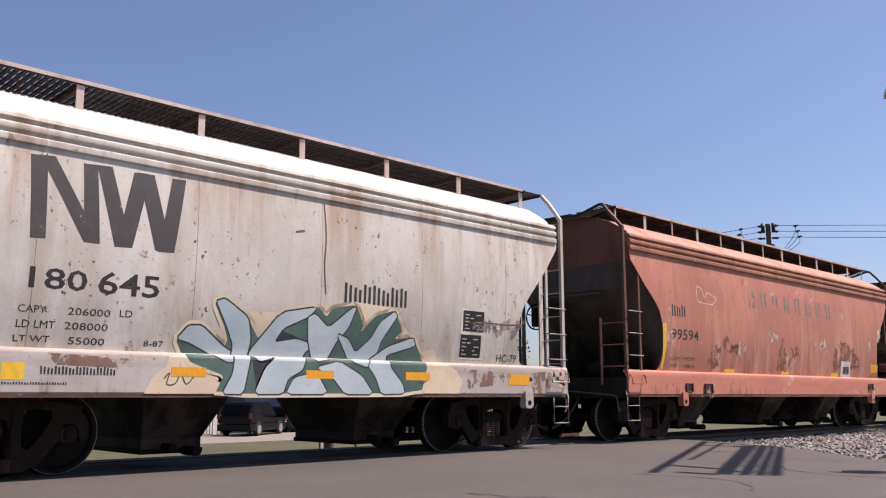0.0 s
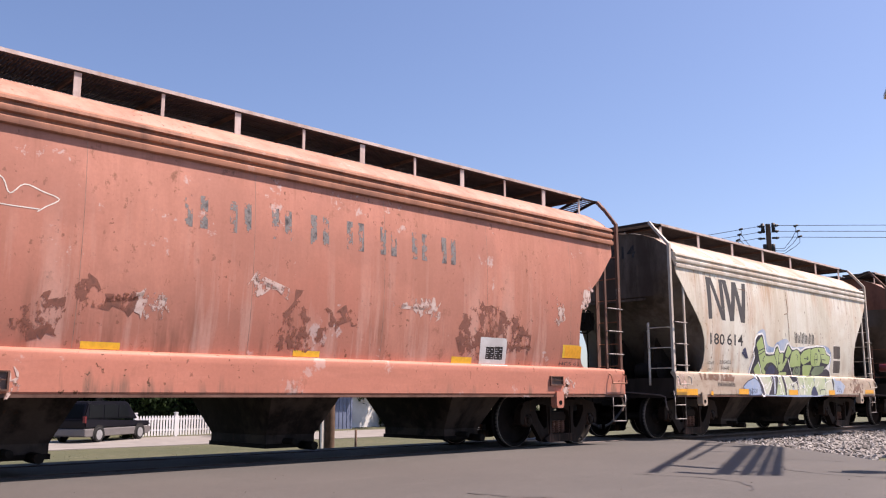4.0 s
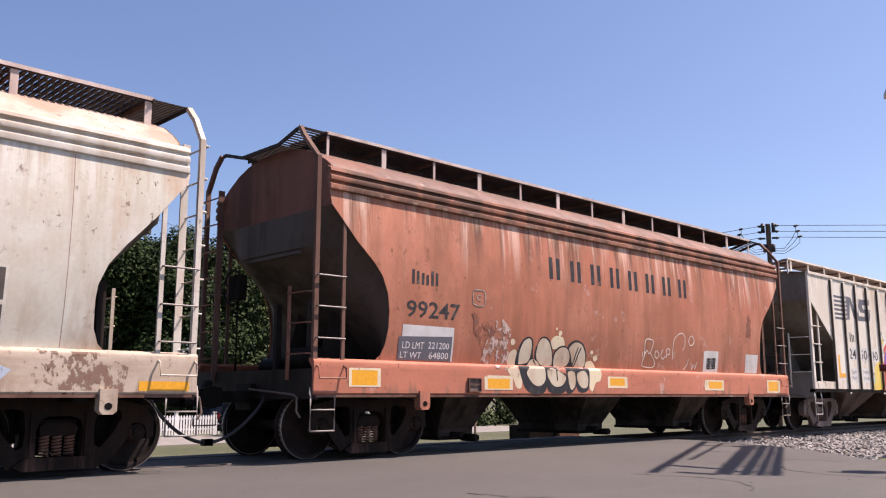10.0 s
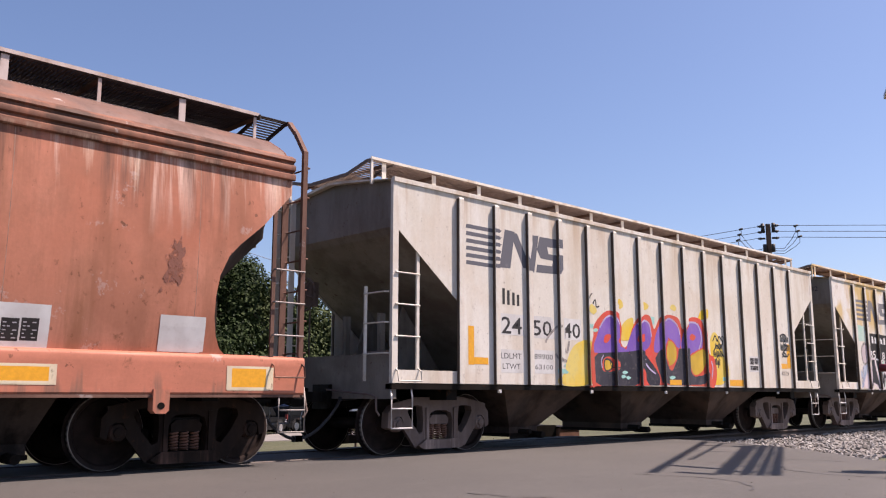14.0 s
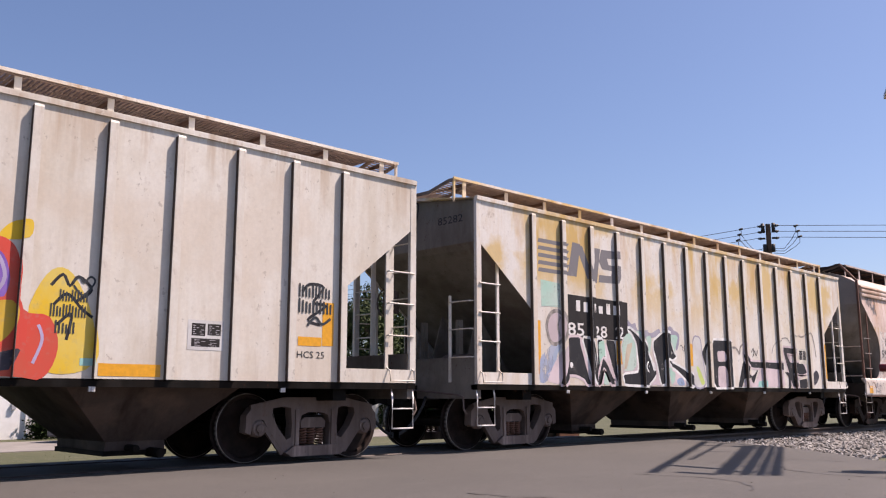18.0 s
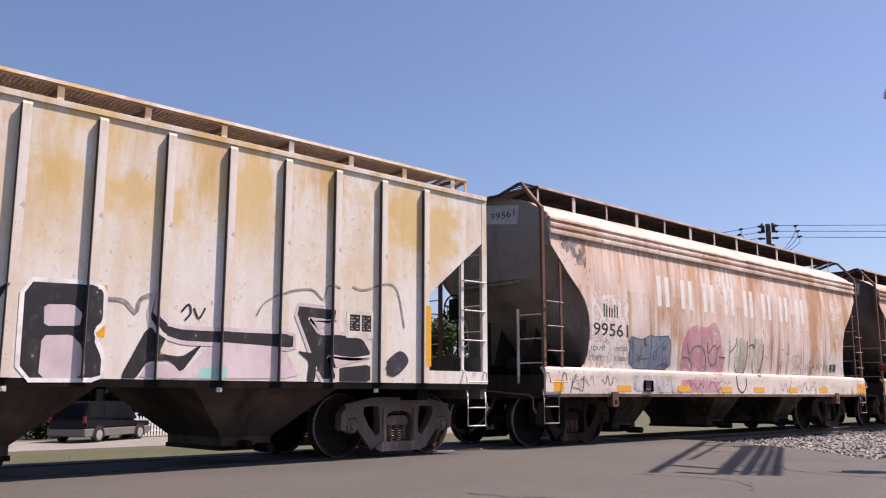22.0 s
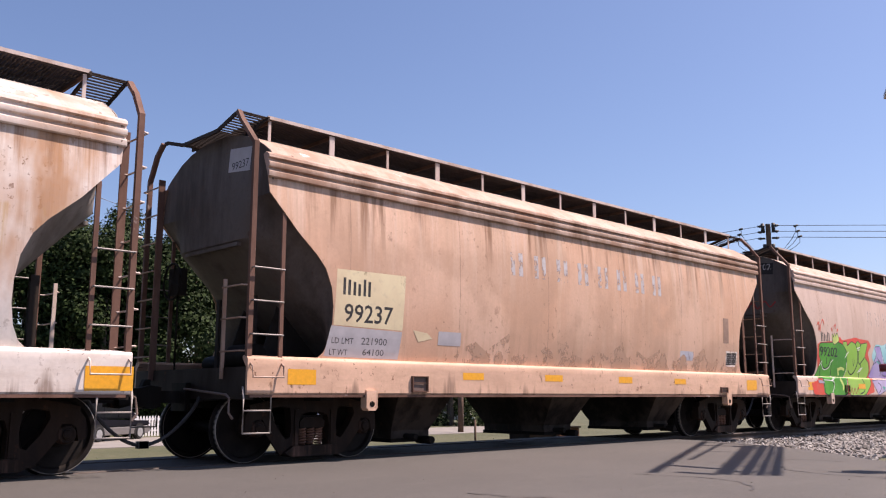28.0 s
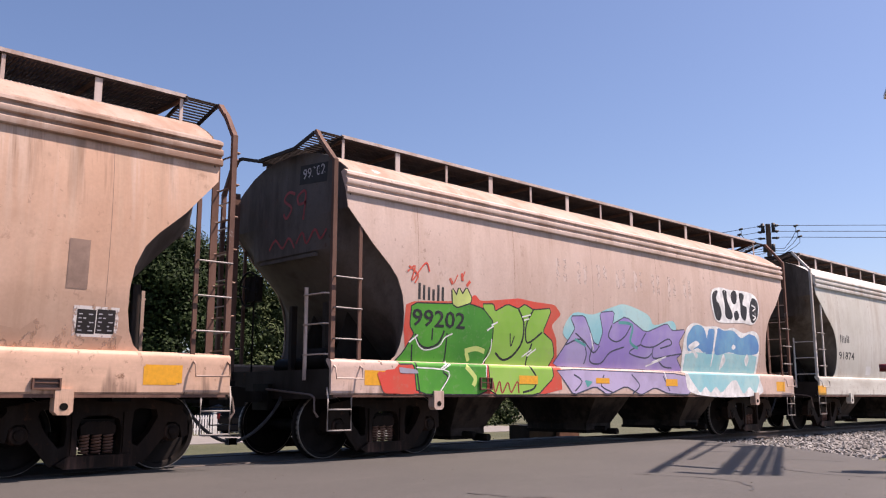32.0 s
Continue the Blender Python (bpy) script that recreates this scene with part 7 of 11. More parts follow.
    crisp(TRAIN[0], SH, M_ICE, M_INKL, [(5.3, 1.26), (5.67, 1.35), (6.07, 1.16), (6.28, 0.91), (5.78, 0.91), (5.58, 1.12)])
    crisp(TRAIN[0], SH, M_ICE, M_INKL, [(4.82, 0.91), (4.94, 1.12), (5.3, 1.19), (5.49, 0.91)])
    stroke(TRAIN[0], SH, M_INKL, 0.013, [(3.13, 1.08), (3.2, 1.15), (3.17, 1.02), (3.28, 1.03), (3.34, 1.14), (3.42, 1.02), (3.53, 1.14)])
    stroke(TRAIN[0], SH, M_INKL, 0.017, [(6.97, 1.1), (7.08, 1.18), (7.2, 1.06), (7.37, 1.16)])
    patch(TRAIN[0], SH, M_ORANGE, 3.22, 1.11, 3.67, 1.22)
    patch(TRAIN[0], SH, M_ORANGE, 5.13, 1.11, 5.58, 1.22)
    patch(TRAIN[0], SH, M_ORANGE, 6.89, 1.11, 7.37, 1.23)

    # car 2
    piece(TRAIN[2], SH, M_SKYB, None, [(3.29, 1.41), (3.52, 1.83), (3.54, 2.11), (3.72, 2.37), (4.07, 2.44), (4.17, 2.12), (4.5, 2.04), (4.67, 2.16), (5.2, 2.28), (5.49, 2.11), (6.08, 2.11), (7.39, 2.2), (7.87, 2.02), (7.81, 1.58), (7.75, 0.92), (3.46, 0.91), (3.59, 1.15)])
    crisp(TRAIN[2], SH, M_COAL, M_BONEL, [(3.35, 1.36), (3.44, 1.54), (3.58, 1.79), (3.50, 1.94), (3.57, 2.03), (3.59, 2.18), (3.71, 2.29), (3.95, 2.33), (4.10, 1.89), (4.26, 1.86), (4.53, 1.88), (4.63, 2.06), (4.74, 2.08), (4.83, 1.93), (5.08, 1.93), (5.29, 2.17), (5.53, 2.01), (5.83, 2.05), (6.01, 1.98), (6.29, 2.08), (7.09, 2.15), (7.44, 2.13), (7.57, 1.99), (7.81, 1.92), (7.75, 1.74), (7.52, 1.61), (7.79, 1.53), (7.90, 1.36), (7.39, 1.38), (3.60, 1.37)])
    crisp(TRAIN[2], SH, M_FADE, None, [(3.54, 1.33), (7.78, 1.39), (7.9, 1.22), (7.8, 0.905), (3.75, 0.905), (3.64, 1.14)])
    crisp(TRAIN[2], SH, M_COAL, M_BONEL, [(3.46, 1.36), (3.61, 1.31), (3.79, 1.11), (3.88, 0.905), (3.78, 0.905), (3.7, 1.07)])
    crisp(TRAIN[2], SH, M_COAL, None, [(4.19, 1.35), (4.61, 1.36), (4.55, 1.12), (4.46, 0.905), (4.04, 0.905), (4.27, 1.18)])
    crisp(TRAIN[2], SH, M_COAL, None, [(4.76, 1.38), (4.88, 1.37), (5.02, 1.13), (5.03, 0.905), (4.94, 0.905), (4.89, 1.13)])
    crisp(TRAIN[2], SH, M_COAL, None, [(5.19, 1.37), (5.66, 1.35), (5.73, 1.14), (5.68, 0.905), (5.63, 0.905), (5.64, 1.18), (5.38, 1.23)])
    crisp(TRAIN[2], SH, M_COAL, None, [(7.74, 1.39), (7.87, 1.23), (7.8, 1.0), (7.74, 1.17)])
    piece(TRAIN[2], SH, M_NAVY, None, [(6.41, 0.905), (6.49, 1.07), (6.64, 1.13), (6.76, 1.01), (6.8, 0.905)])
    piece(TRAIN[2], SH, M_BLUEG, None, [(4.28, 1.51), (4.38, 1.55), (4.44, 1.45), (4.44, 1.12), (4.41, 0.94), (4.35, 0.94), (4.36, 1.23)])
    stroke(TRAIN[2], SH, M_BONEL, 0.022, [(4.61, 1.34), (4.74, 1.1), (4.83, 0.91)])
    stroke(TRAIN[2], SH, M_BONEL, 0.022, [(4.89, 1.37), (5.02, 1.11), (5.03, 0.91)])
    stroke(TRAIN[2], SH, M_BONEL, 0.022, [(4.04, 0.91), (4.27, 1.2), (4.24, 1.33)])
    stroke(TRAIN[2], SH, M_BONEL, 0.022, [(5.97, 1.37), (6.03, 1.22), (6.0, 0.92)])
    stroke(TRAIN[2], SH, M_BONEL, 0.022, [(5.62, 1.31), (5.7, 1.16), (5.64, 0.91)])
    stroke(TRAIN[2], SH, M_BONEL, 0.022, [(3.86, 1.11), (3.99, 1.16), (3.97, 1.04), (4.19, 1.24)])
    stroke(TRAIN[2], SH, M_BONEL, 0.022, [(4.63, 1.17), (4.74, 1.15), (4.68, 0.94), (4.81, 0.98), (4.85, 0.91)])
    stroke(TRAIN[2], SH, M_BONEL, 0.022, [(5.01, 1.16), (5.15, 1.06), (5.2, 1.17), (5.31, 1.15), (5.44, 1.2), (5.6, 1.23)])
    stroke(TRAIN[2], SH, M_BONEL, 0.022, [(5.74, 1.16), (5.8, 1.06), (5.85, 1.16), (5.95, 1.08)])
    stroke(TRAIN[2], SH, M_BONEL, 0.022, [(6.05, 1.16), (6.17, 1.01), (6.25, 1.16), (6.36, 1.08), (6.5, 1.23)])
    stroke(TRAIN[2], SH, M_BONEL, 0.022, [(6.65, 1.27), (6.74, 1.11), (6.87, 1.24)])
    stroke(TRAIN[2], SH, M_BONEL, 0.022, [(7.27, 1.11), (7.34, 1.22), (7.63, 1.28), (7.76, 1.17), (7.74, 0.95)])
    stroke(TRAIN[2], SH, M_BONEL, 0.022, [(4.35, 1.34), (4.42, 1.25), (4.41, 1.05)])
    stroke(TRAIN[2], SH, M_INKL, 0.025, [(5.29, 1.16), (5.38, 1.1), (5.45, 1.16)])
    stroke(TRAIN[2], SH, M_INKL, 0.025, [(6.96, 0.93), (6.98, 1.03), (7.27, 1.04), (7.28, 0.92)])
    crisp(TRAIN[2], SH, M_LIME, M_INKL, [(3.62, 2.09), (3.90, 2.29), (4.03, 2.00), (3.74, 1.90)])
    crisp(TRAIN[2], SH, M_LIME, M_INKL, [(3.71, 1.91), (4.03, 2.00), (4.10, 1.83), (4.26, 1.82), (4.58, 1.86), (4.72, 1.74), (4.77, 1.52), (4.59, 1.63), (4.40, 1.69), (4.18, 1.65), (4.03, 1.52), (4.15, 1.45), (4.14, 1.39), (3.96, 1.39), (3.85, 1.63)])
    crisp(TRAIN[2], SH, M_LIME, M_INKL, [(3.54, 1.51), (3.76, 1.68), (3.93, 1.44), (4.03, 1.39), (3.63, 1.39)])
    crisp(TRAIN[2], SH, M_LIME, M_INKL, [(4.56, 1.88), (4.70, 2.06), (4.81, 1.91), (4.84, 1.67), (4.78, 1.48), (4.67, 1.74)])
    crisp(TRAIN[2], SH, M_LIME, M_INKL, [(4.81, 1.90), (5.04, 1.92), (5.00, 1.63), (5.20, 1.84), (5.28, 1.80), (5.02, 1.50), (4.84, 1.46), (4.78, 1.55)])
    crisp(TRAIN[2], SH, M_LIME, M_INKL, [(5.12, 1.85), (5.29, 2.13), (5.50, 1.98), (5.28, 1.81)])
    crisp(TRAIN[2], SH, M_LIME, M_INKL, [(5.34, 1.59), (5.49, 1.96), (5.75, 2.03), (5.89, 2.00), (6.00, 1.87), (6.01, 1.59)])
    crisp(TRAIN[2], SH, M_MOSS, M_INKL, [(5.65, 1.59), (6.01, 1.60), (6.02, 1.39), (5.68, 1.39), (5.59, 1.46)])
    crisp(TRAIN[2], SH, M_LIME, M_INKL, [(4.85, 1.45), (5.25, 1.47), (5.24, 1.39), (4.83, 1.39)])
    crisp(TRAIN[2], SH, M_LIME, M_INKL, [(5.99, 1.90), (6.20, 2.02), (6.55, 2.09), (6.66, 2.03), (6.63, 1.79), (6.16, 1.66), (6.02, 1.73)])
    crisp(TRAIN[2], SH, M_LIME, M_INKL, [(6.12, 1.65), (6.70, 1.67), (6.54, 1.40), (6.36, 1.39), (6.18, 1.39)])
    crisp(TRAIN[2], SH, M_LIME, M_INKL, [(6.62, 2.08), (7.04, 2.14), (7.04, 2.03), (7.17, 2.01), (7.22, 1.78), (7.11, 1.64), (6.67, 1.64), (6.59, 1.79)])
    crisp(TRAIN[2], SH, M_LIME, M_INKL, [(7.04, 2.13), (7.44, 2.13), (7.55, 1.96), (7.80, 1.91), (7.72, 1.72), (7.31, 1.74), (7.26, 1.85), (7.15, 2.03)])
    crisp(TRAIN[2], SH, M_MOSS, M_INKL, [(6.67, 1.48), (6.86, 1.63), (7.47, 1.66), (7.36, 1.50), (7.11, 1.42), (6.74, 1.39)])
    stroke(TRAIN[2], SH, M_INKL, 0.02, [(3.71, 1.92), (3.94, 1.98), (4.06, 2.01)])
    stroke(TRAIN[2], SH, M_INKL, 0.02, [(3.77, 1.84), (4.07, 1.95)])
    stroke(TRAIN[2], SH, M_INKL, 0.024, [(4.05, 1.82), (3.96, 1.72), (4.03, 1.70)])
    stroke(TRAIN[2], SH, M_INKL, 0.022, [(4.79, 1.71), (4.81, 1.64), (4.87, 1.72)])
    stroke(TRAIN[2], SH, M_INKL, 0.022, [(6.19, 1.82), (6.45, 1.83), (6.37, 1.88)])
    stroke(TRAIN[2], SH, M_INKL, 0.022, [(6.45, 1.83), (6.37, 1.79)])
    stroke(TRAIN[2], SH, M_INKL, 0.02, [(5.73, 1.90), (5.82, 1.89), (5.80, 1.76)])
    stroke(TRAIN[2], SH, M_INKL, 0.026, [(6.87, 1.69), (6.85, 1.94), (6.98, 1.94), (6.98, 1.71)])
    stroke(TRAIN[2], SH, M_INKL, 0.022, [(6.81, 1.81), (7.04, 1.82)])
    stroke(TRAIN[2], SH, M_INKL, 0.022, [(7.24, 1.96), (7.42, 1.97)])
    stroke(TRAIN[2], SH, M_INKL, 0.022, [(7.30, 1.83), (7.51, 1.82)])
    stroke(TRAIN[2], SH, M_INKL, 0.02, [(5.78, 1.44), (5.71, 1.50), (5.76, 1.58), (5.87, 1.57), (5.91, 1.48), (5.84, 1.43), (5.78, 1.47), (5.81, 1.52)])
    stroke(TRAIN[2], SH, M_BONEL, 0.02, [(3.72, 1.68), (3.82, 1.59), (3.94, 1.40)])
    stroke(TRAIN[2], SH, M_BONEL, 0.02, [(5.28, 1.80), (5.42, 1.59), (5.60, 1.38)])
    stroke(TRAIN[2], SH, M_BONEL, 0.02, [(4.26, 1.39), (4.24, 1.49), (4.39, 1.54)])
    stroke(TRAIN[2], SH, M_BONEL, 0.016, [(4.27, 1.44), (4.36, 1.49), (4.42, 1.48)])
    stroke(TRAIN[2], SH, M_BONEL, 0.018, [(7.45, 1.58), (7.63, 1.59), (7.80, 1.52), (7.87, 1.41)])
    crisp(TRAIN[2], SH, M_NAVY, None, [(4.17, 1.39), (4.19, 1.48), (4.31, 1.59), (4.48, 1.62), (4.60, 1.54), (4.61, 1.40)])
    crisp(TRAIN[2], SH, M_SKYB, M_NAVY, [(2.82, 1.08), (3.05, 1.2), (3.37, 1.29), (3.58, 1.21), (3.77, 0.92), (3.1, 0.9)])
    words(TRAIN[2], SH, M_INKL, "MEADOW", 3.08, 0.94, 3.52, 1.05)
    crisp(TRAIN[2], SH, M_NAVY, None, [(2.95, 1.92), (3.08, 2), (3.25, 1.73), (3.17, 1.76)])
    crisp(TRAIN[2], SH, M_NAVY, None, [(2.9, 1.86), (2.99, 1.89), (3.2, 1.73), (3.12, 1.74)])
    stroke(TRAIN[2], SH, M_INKL, 0.013, [(3.36, 1.72), (3.5, 1.92)])
    stroke(TRAIN[2], SH, M_INKL, 0.014, [(3.4, 1.71), (3.55, 1.87)])
    stroke(TRAIN[2], SH, M_RUSTLINE, 0.016, [(5.32, 3.5), (5.35, 3.18), (5.34, 2.81), (5.37, 2.23)])
    stroke(TRAIN[2], SH, M_RUSTLINE, 0.023, [(5.15, 2.88), (5.29, 2.91)])
    stroke(TRAIN[2], SH, M_RUSTLINE, 0.013, [(2.86, 3.33), (3.25, 3.31)])
    stroke(TRAIN[2], SH, M_RUSTLINE, 0.014, [(3.26, 3.29), (3.26, 2.85)])
    patch(TRAIN[2], SH, M_ORANGE, 5.14, 0.91, 5.62, 1.03)
    patch(TRAIN[2], SH, M_ORANGE, 7.49, 0.91, 7.87, 1.03)
    patch(TRAIN[2], SH, M_ORANGE, 2.62, 0.92, 3.08, 1.04)

    # car 4
    piece(TRAIN[4], FL, M_SUN, None, [(4.68, 2.42), (4.72, 2.54), (4.91, 2.54), (5, 2.44), (4.85, 2.36)])
    piece(TRAIN[4], FL, M_RED, None, [(4.72, 1.06), (4.67, 1.51), (4.75, 1.9), (4.93, 2.21), (5.2, 2.42), (5.45, 2.48), (5.65, 2.4), (5.78, 2.19), (5.75, 1.87), (5.93, 1.83), (6.19, 2.26), (6.47, 2.45), (6.77, 2.46), (6.91, 2.21), (7.12, 2.44), (7.44, 2.53), (7.83, 2.48), (8, 2.26), (8.28, 2.51), (8.71, 2.52), (8.88, 2.29), (8.91, 1.79), (9.22, 1.72), (9.33, 1.39), (9.19, 1.07), (8.84, 1.08), (7.44, 1.1), (6.32, 1.08), (4.93, 1.06)])
    piece(TRAIN[4], FL, M_VIOLET, None, [(4.9, 1.67), (4.98, 1.98), (5.17, 2.27), (5.42, 2.37), (5.6, 2.31), (5.66, 2.04), (5.57, 1.88), (5.94, 1.72)])
    piece(TRAIN[4], FL, M_VIOLET, None, [(5.94, 1.72), (6.04, 2), (6.27, 2.26), (6.6, 2.37), (6.78, 2.2), (6.75, 1.9), (6.46, 1.74)])
    piece(TRAIN[4], FL, M_VIOLET, None, [(6.88, 1.76), (6.96, 2.1), (7.22, 2.39), (7.54, 2.45), (7.79, 2.28), (7.89, 2.09), (7.82, 1.85), (7.41, 2.06), (7.23, 1.93), (7.15, 1.78)])
    piece(TRAIN[4], FL, M_VIOLET, None, [(7.9, 1.86), (8.04, 2.22), (8.29, 2.42), (8.66, 2.39), (8.79, 2.11), (8.72, 1.86), (8.51, 1.73), (8.3, 1.72)])
    crisp(TRAIN[4], FL, M_COAL, None, [(4.88, 1.66), (5.94, 1.72), (6.37, 1.77), (6.54, 1.71), (6.94, 1.4), (7.07, 1.25), (7.04, 1.09), (6.65, 1.09), (6.37, 1.45), (6.32, 1.08), (4.91, 1.06)])
    crisp(TRAIN[4], FL, M_COAL, None, [(7.06, 1.77), (7.19, 1.82), (7.25, 1.48), (7.53, 1.38), (7.75, 1.65), (7.8, 1.85), (8.19, 1.87), (8.2, 1.44), (8.62, 1.29), (8.94, 1.38), (8.84, 1.12), (7.17, 1.09), (6.89, 1.61)])
    piece(TRAIN[4], FL, M_RED, M_INKL, [(5.15, 1.34), (5.14, 1.53), (5.31, 1.61), (5.53, 1.55), (5.61, 1.45), (5.51, 1.35)])
    piece(TRAIN[4], FL, M_GOLD, M_INKL, [(5.22, 1.37), (5.21, 1.52), (5.32, 1.54), (5.43, 1.47), (5.36, 1.38)])
    piece(TRAIN[4], FL, M_GOLD, M_RED, [(7.24, 1.63), (7.28, 1.9), (7.51, 1.99), (7.7, 1.84), (7.66, 1.61), (7.43, 1.49)])
    piece(TRAIN[4], FL, M_GOLD, M_RED, [(8.25, 1.68), (8.4, 1.76), (8.83, 1.87), (8.88, 1.62), (8.72, 1.41), (8.41, 1.32), (8.25, 1.48)])
    piece(TRAIN[4], FL, M_RED, None, [(5.19, 1.88), (5.23, 2), (5.38, 2.03), (5.42, 1.98), (5.3, 1.87)])
    piece(TRAIN[4], FL, M_RED, None, [(6.3, 1.94), (6.36, 2.06), (6.51, 2.07), (6.45, 1.94)])
    piece(TRAIN[4], FL, M_RED, None, [(8.24, 2.08), (8.34, 2.18), (8.5, 2.13), (8.4, 2.04)])
    stroke(TRAIN[4], FL, M_LAV, 0.033, [(5.07, 2.14), (5.27, 2.33), (5.49, 2.37), (5.67, 2.14), (5.65, 1.93)])
    stroke(TRAIN[4], FL, M_LAV, 0.036, [(6.33, 2.27), (6.51, 2.36), (6.73, 2.3), (6.8, 2.05)])
    stroke(TRAIN[4], FL, M_LAV, 0.038, [(7.22, 2.39), (7.51, 2.45), (7.79, 2.32), (7.87, 2.14)])
    stroke(TRAIN[4], FL, M_LAV, 0.040, [(8.13, 2.35), (8.29, 2.42), (8.6, 2.39), (8.74, 2.11), (8.61, 1.86)])
    stroke(TRAIN[4], FL, M_LAV, 0.036, [(6.46, 1.6), (6.68, 1.42), (6.9, 1.32)])
    stroke(TRAIN[4], FL, M_LAV, 0.026, [(5.12, 1.39), (5.09, 1.53), (5.17, 1.63)])
    stroke(TRAIN[4], FL, M_LAV, 0.033, [(9.11, 1.63), (9.16, 1.47), (9.08, 1.22)])
    patch(TRAIN[4], FL, M_ORANGE, 7.39, 1.1, 7.86, 1.21)

    # car 5
    piece(TRAIN[5], FL, M_BLUEG, None, [(1.55, 1.12), (1.55, 1.49), (1.69, 1.63), (1.89, 1.77), (2.07, 1.78), (1.94, 1.43), (1.77, 1.17)])
    piece(TRAIN[5], FL, M_PINKW, None, [(1.76, 2.06), (1.84, 2.26), (2.01, 2.34), (2.18, 2.28), (2.24, 2.12), (2.17, 1.9), (2.0, 1.8), (1.84, 1.85)])
    stroke(TRAIN[5], FL, M_GREYB, 0.07, [(1.74, 2.08), (1.82, 2.27), (2.01, 2.37), (2.19, 2.31), (2.27, 2.13), (2.19, 1.88), (2.0, 1.78), (1.83, 1.83), (1.74, 2.08)])
    stroke(TRAIN[5], FL, M_GREYB, 0.05, [(2.13, 2.27), (2.05, 2.09), (2.12, 1.92)])
    stroke(TRAIN[5], FL, M_SKYB, 0.1, [(2.09, 1.76), (1.97, 1.6), (1.92, 1.38)])
    crisp(TRAIN[5], FL, M_PINKW, None, [(1.73, 1.13), (1.92, 1.43), (2.29, 1.8), (2.36, 1.81), (2.19, 1.39), (2.09, 1.08)])
    crisp(TRAIN[5], FL, M_INKD, M_PINKW, [(2.11, 1.09), (2.22, 1.31), (2.32, 1.66), (2.35, 1.91), (2.68, 1.93), (2.84, 1.65), (3.04, 1.1), (2.87, 1.09), (2.79, 1.19), (2.55, 1.26), (2.32, 1.26), (2.2, 1.09)])
    piece(TRAIN[5], FL, M_BONEL, None, [(2.37, 1.42), (2.41, 1.48), (2.47, 1.43), (2.42, 1.37)])
    stroke(TRAIN[5], FL, M_PINKW, 0.02, [(1.76, 1.25), (2.05, 1.43), (2.33, 1.84)])
    crisp(TRAIN[5], FL, M_PINKW, None, [(2.65, 1.91), (2.92, 1.9), (3.02, 1.38), (3.19, 1.09), (2.97, 1.09)])
    crisp(TRAIN[5], FL, M_PINKW, None, [(2.99, 1.09), (3.38, 1.56), (3.46, 1.92), (3.88, 1.12)])
    crisp(TRAIN[5], FL, M_INKD, M_BONEL, [(2.77, 1.92), (3.0, 1.91), (3.05, 1.47), (3.14, 1.22), (3.21, 1.48), (3.21, 1.91), (3.36, 1.92), (3.44, 1.58), (3.38, 1.52), (3.18, 1.09), (3.06, 1.15), (2.92, 1.56)])
    crisp(TRAIN[5], FL, M_MINT, None, [(3.23, 1.86), (3.42, 1.91), (3.44, 1.62), (3.36, 1.59), (3.27, 1.41)])
    crisp(TRAIN[5], FL, M_INKD, M_PINKW, [(3.37, 1.58), (3.48, 1.49), (3.74, 1.1), (3.61, 1.1), (3.39, 1.44), (3.24, 1.09), (3.17, 1.09)])
    crisp(TRAIN[5], FL, M_MINT, None, [(3.37, 1.09), (3.41, 1.33), (3.56, 1.09)])
    crisp(TRAIN[5], FL, M_INKD, None, [(3.46, 1.92), (3.76, 1.91), (3.83, 1.12), (3.71, 1.3)])
    blot(TRAIN[5], FL, M_MINT, [(1.61, 2.51), (2.09, 2.56), (2.09, 2.46), (1.62, 2.42)])
    piece(TRAIN[5], FL, M_DUSK, None, [(4.21, 2.33), (4.34, 2.26), (4.46, 2.29), (4.54, 2.16), (4.8, 2.16), (5.01, 2.12), (5.29, 2.22), (5.37, 2.15), (5.58, 2.28), (5.74, 2.29), (5.86, 2.22), (6.06, 2.14), (6.01, 1.89), (5.92, 1.81), (5.87, 1.95), (5.52, 2.13), (5.05, 2.03), (4.61, 2.02), (4.25, 2.14)])
    crisp(TRAIN[5], FL, M_PINKW, None, [(3.84, 1.91), (4.41, 2.14), (4.62, 1.89), (5.03, 1.32), (5.15, 1.09), (3.94, 1.07)])
    crisp(TRAIN[5], FL, M_MINT, None, [(3.89, 1.88), (4.19, 2.08), (4.38, 2.07), (4.46, 1.85), (4.46, 1.46), (4.34, 1.36), (3.93, 1.35)])
    crisp(TRAIN[5], FL, M_BONE, None, [(4.03, 1.38), (4.15, 1.86), (4.36, 1.91), (4.12, 1.39)])
    crisp(TRAIN[5], FL, M_MINT, None, [(4.47, 2.14), (4.64, 2.14), (4.68, 2.03), (4.61, 1.99)])
    crisp(TRAIN[5], FL, M_MINT, None, [(4.71, 2.03), (4.98, 2.07), (5.02, 1.99), (4.96, 1.78), (4.92, 1.65), (4.75, 1.9)])
    crisp(TRAIN[5], FL, M_MINT, None, [(4.68, 1.77), (4.84, 1.68), (4.99, 1.42), (5.01, 1.34), (4.73, 1.28)])
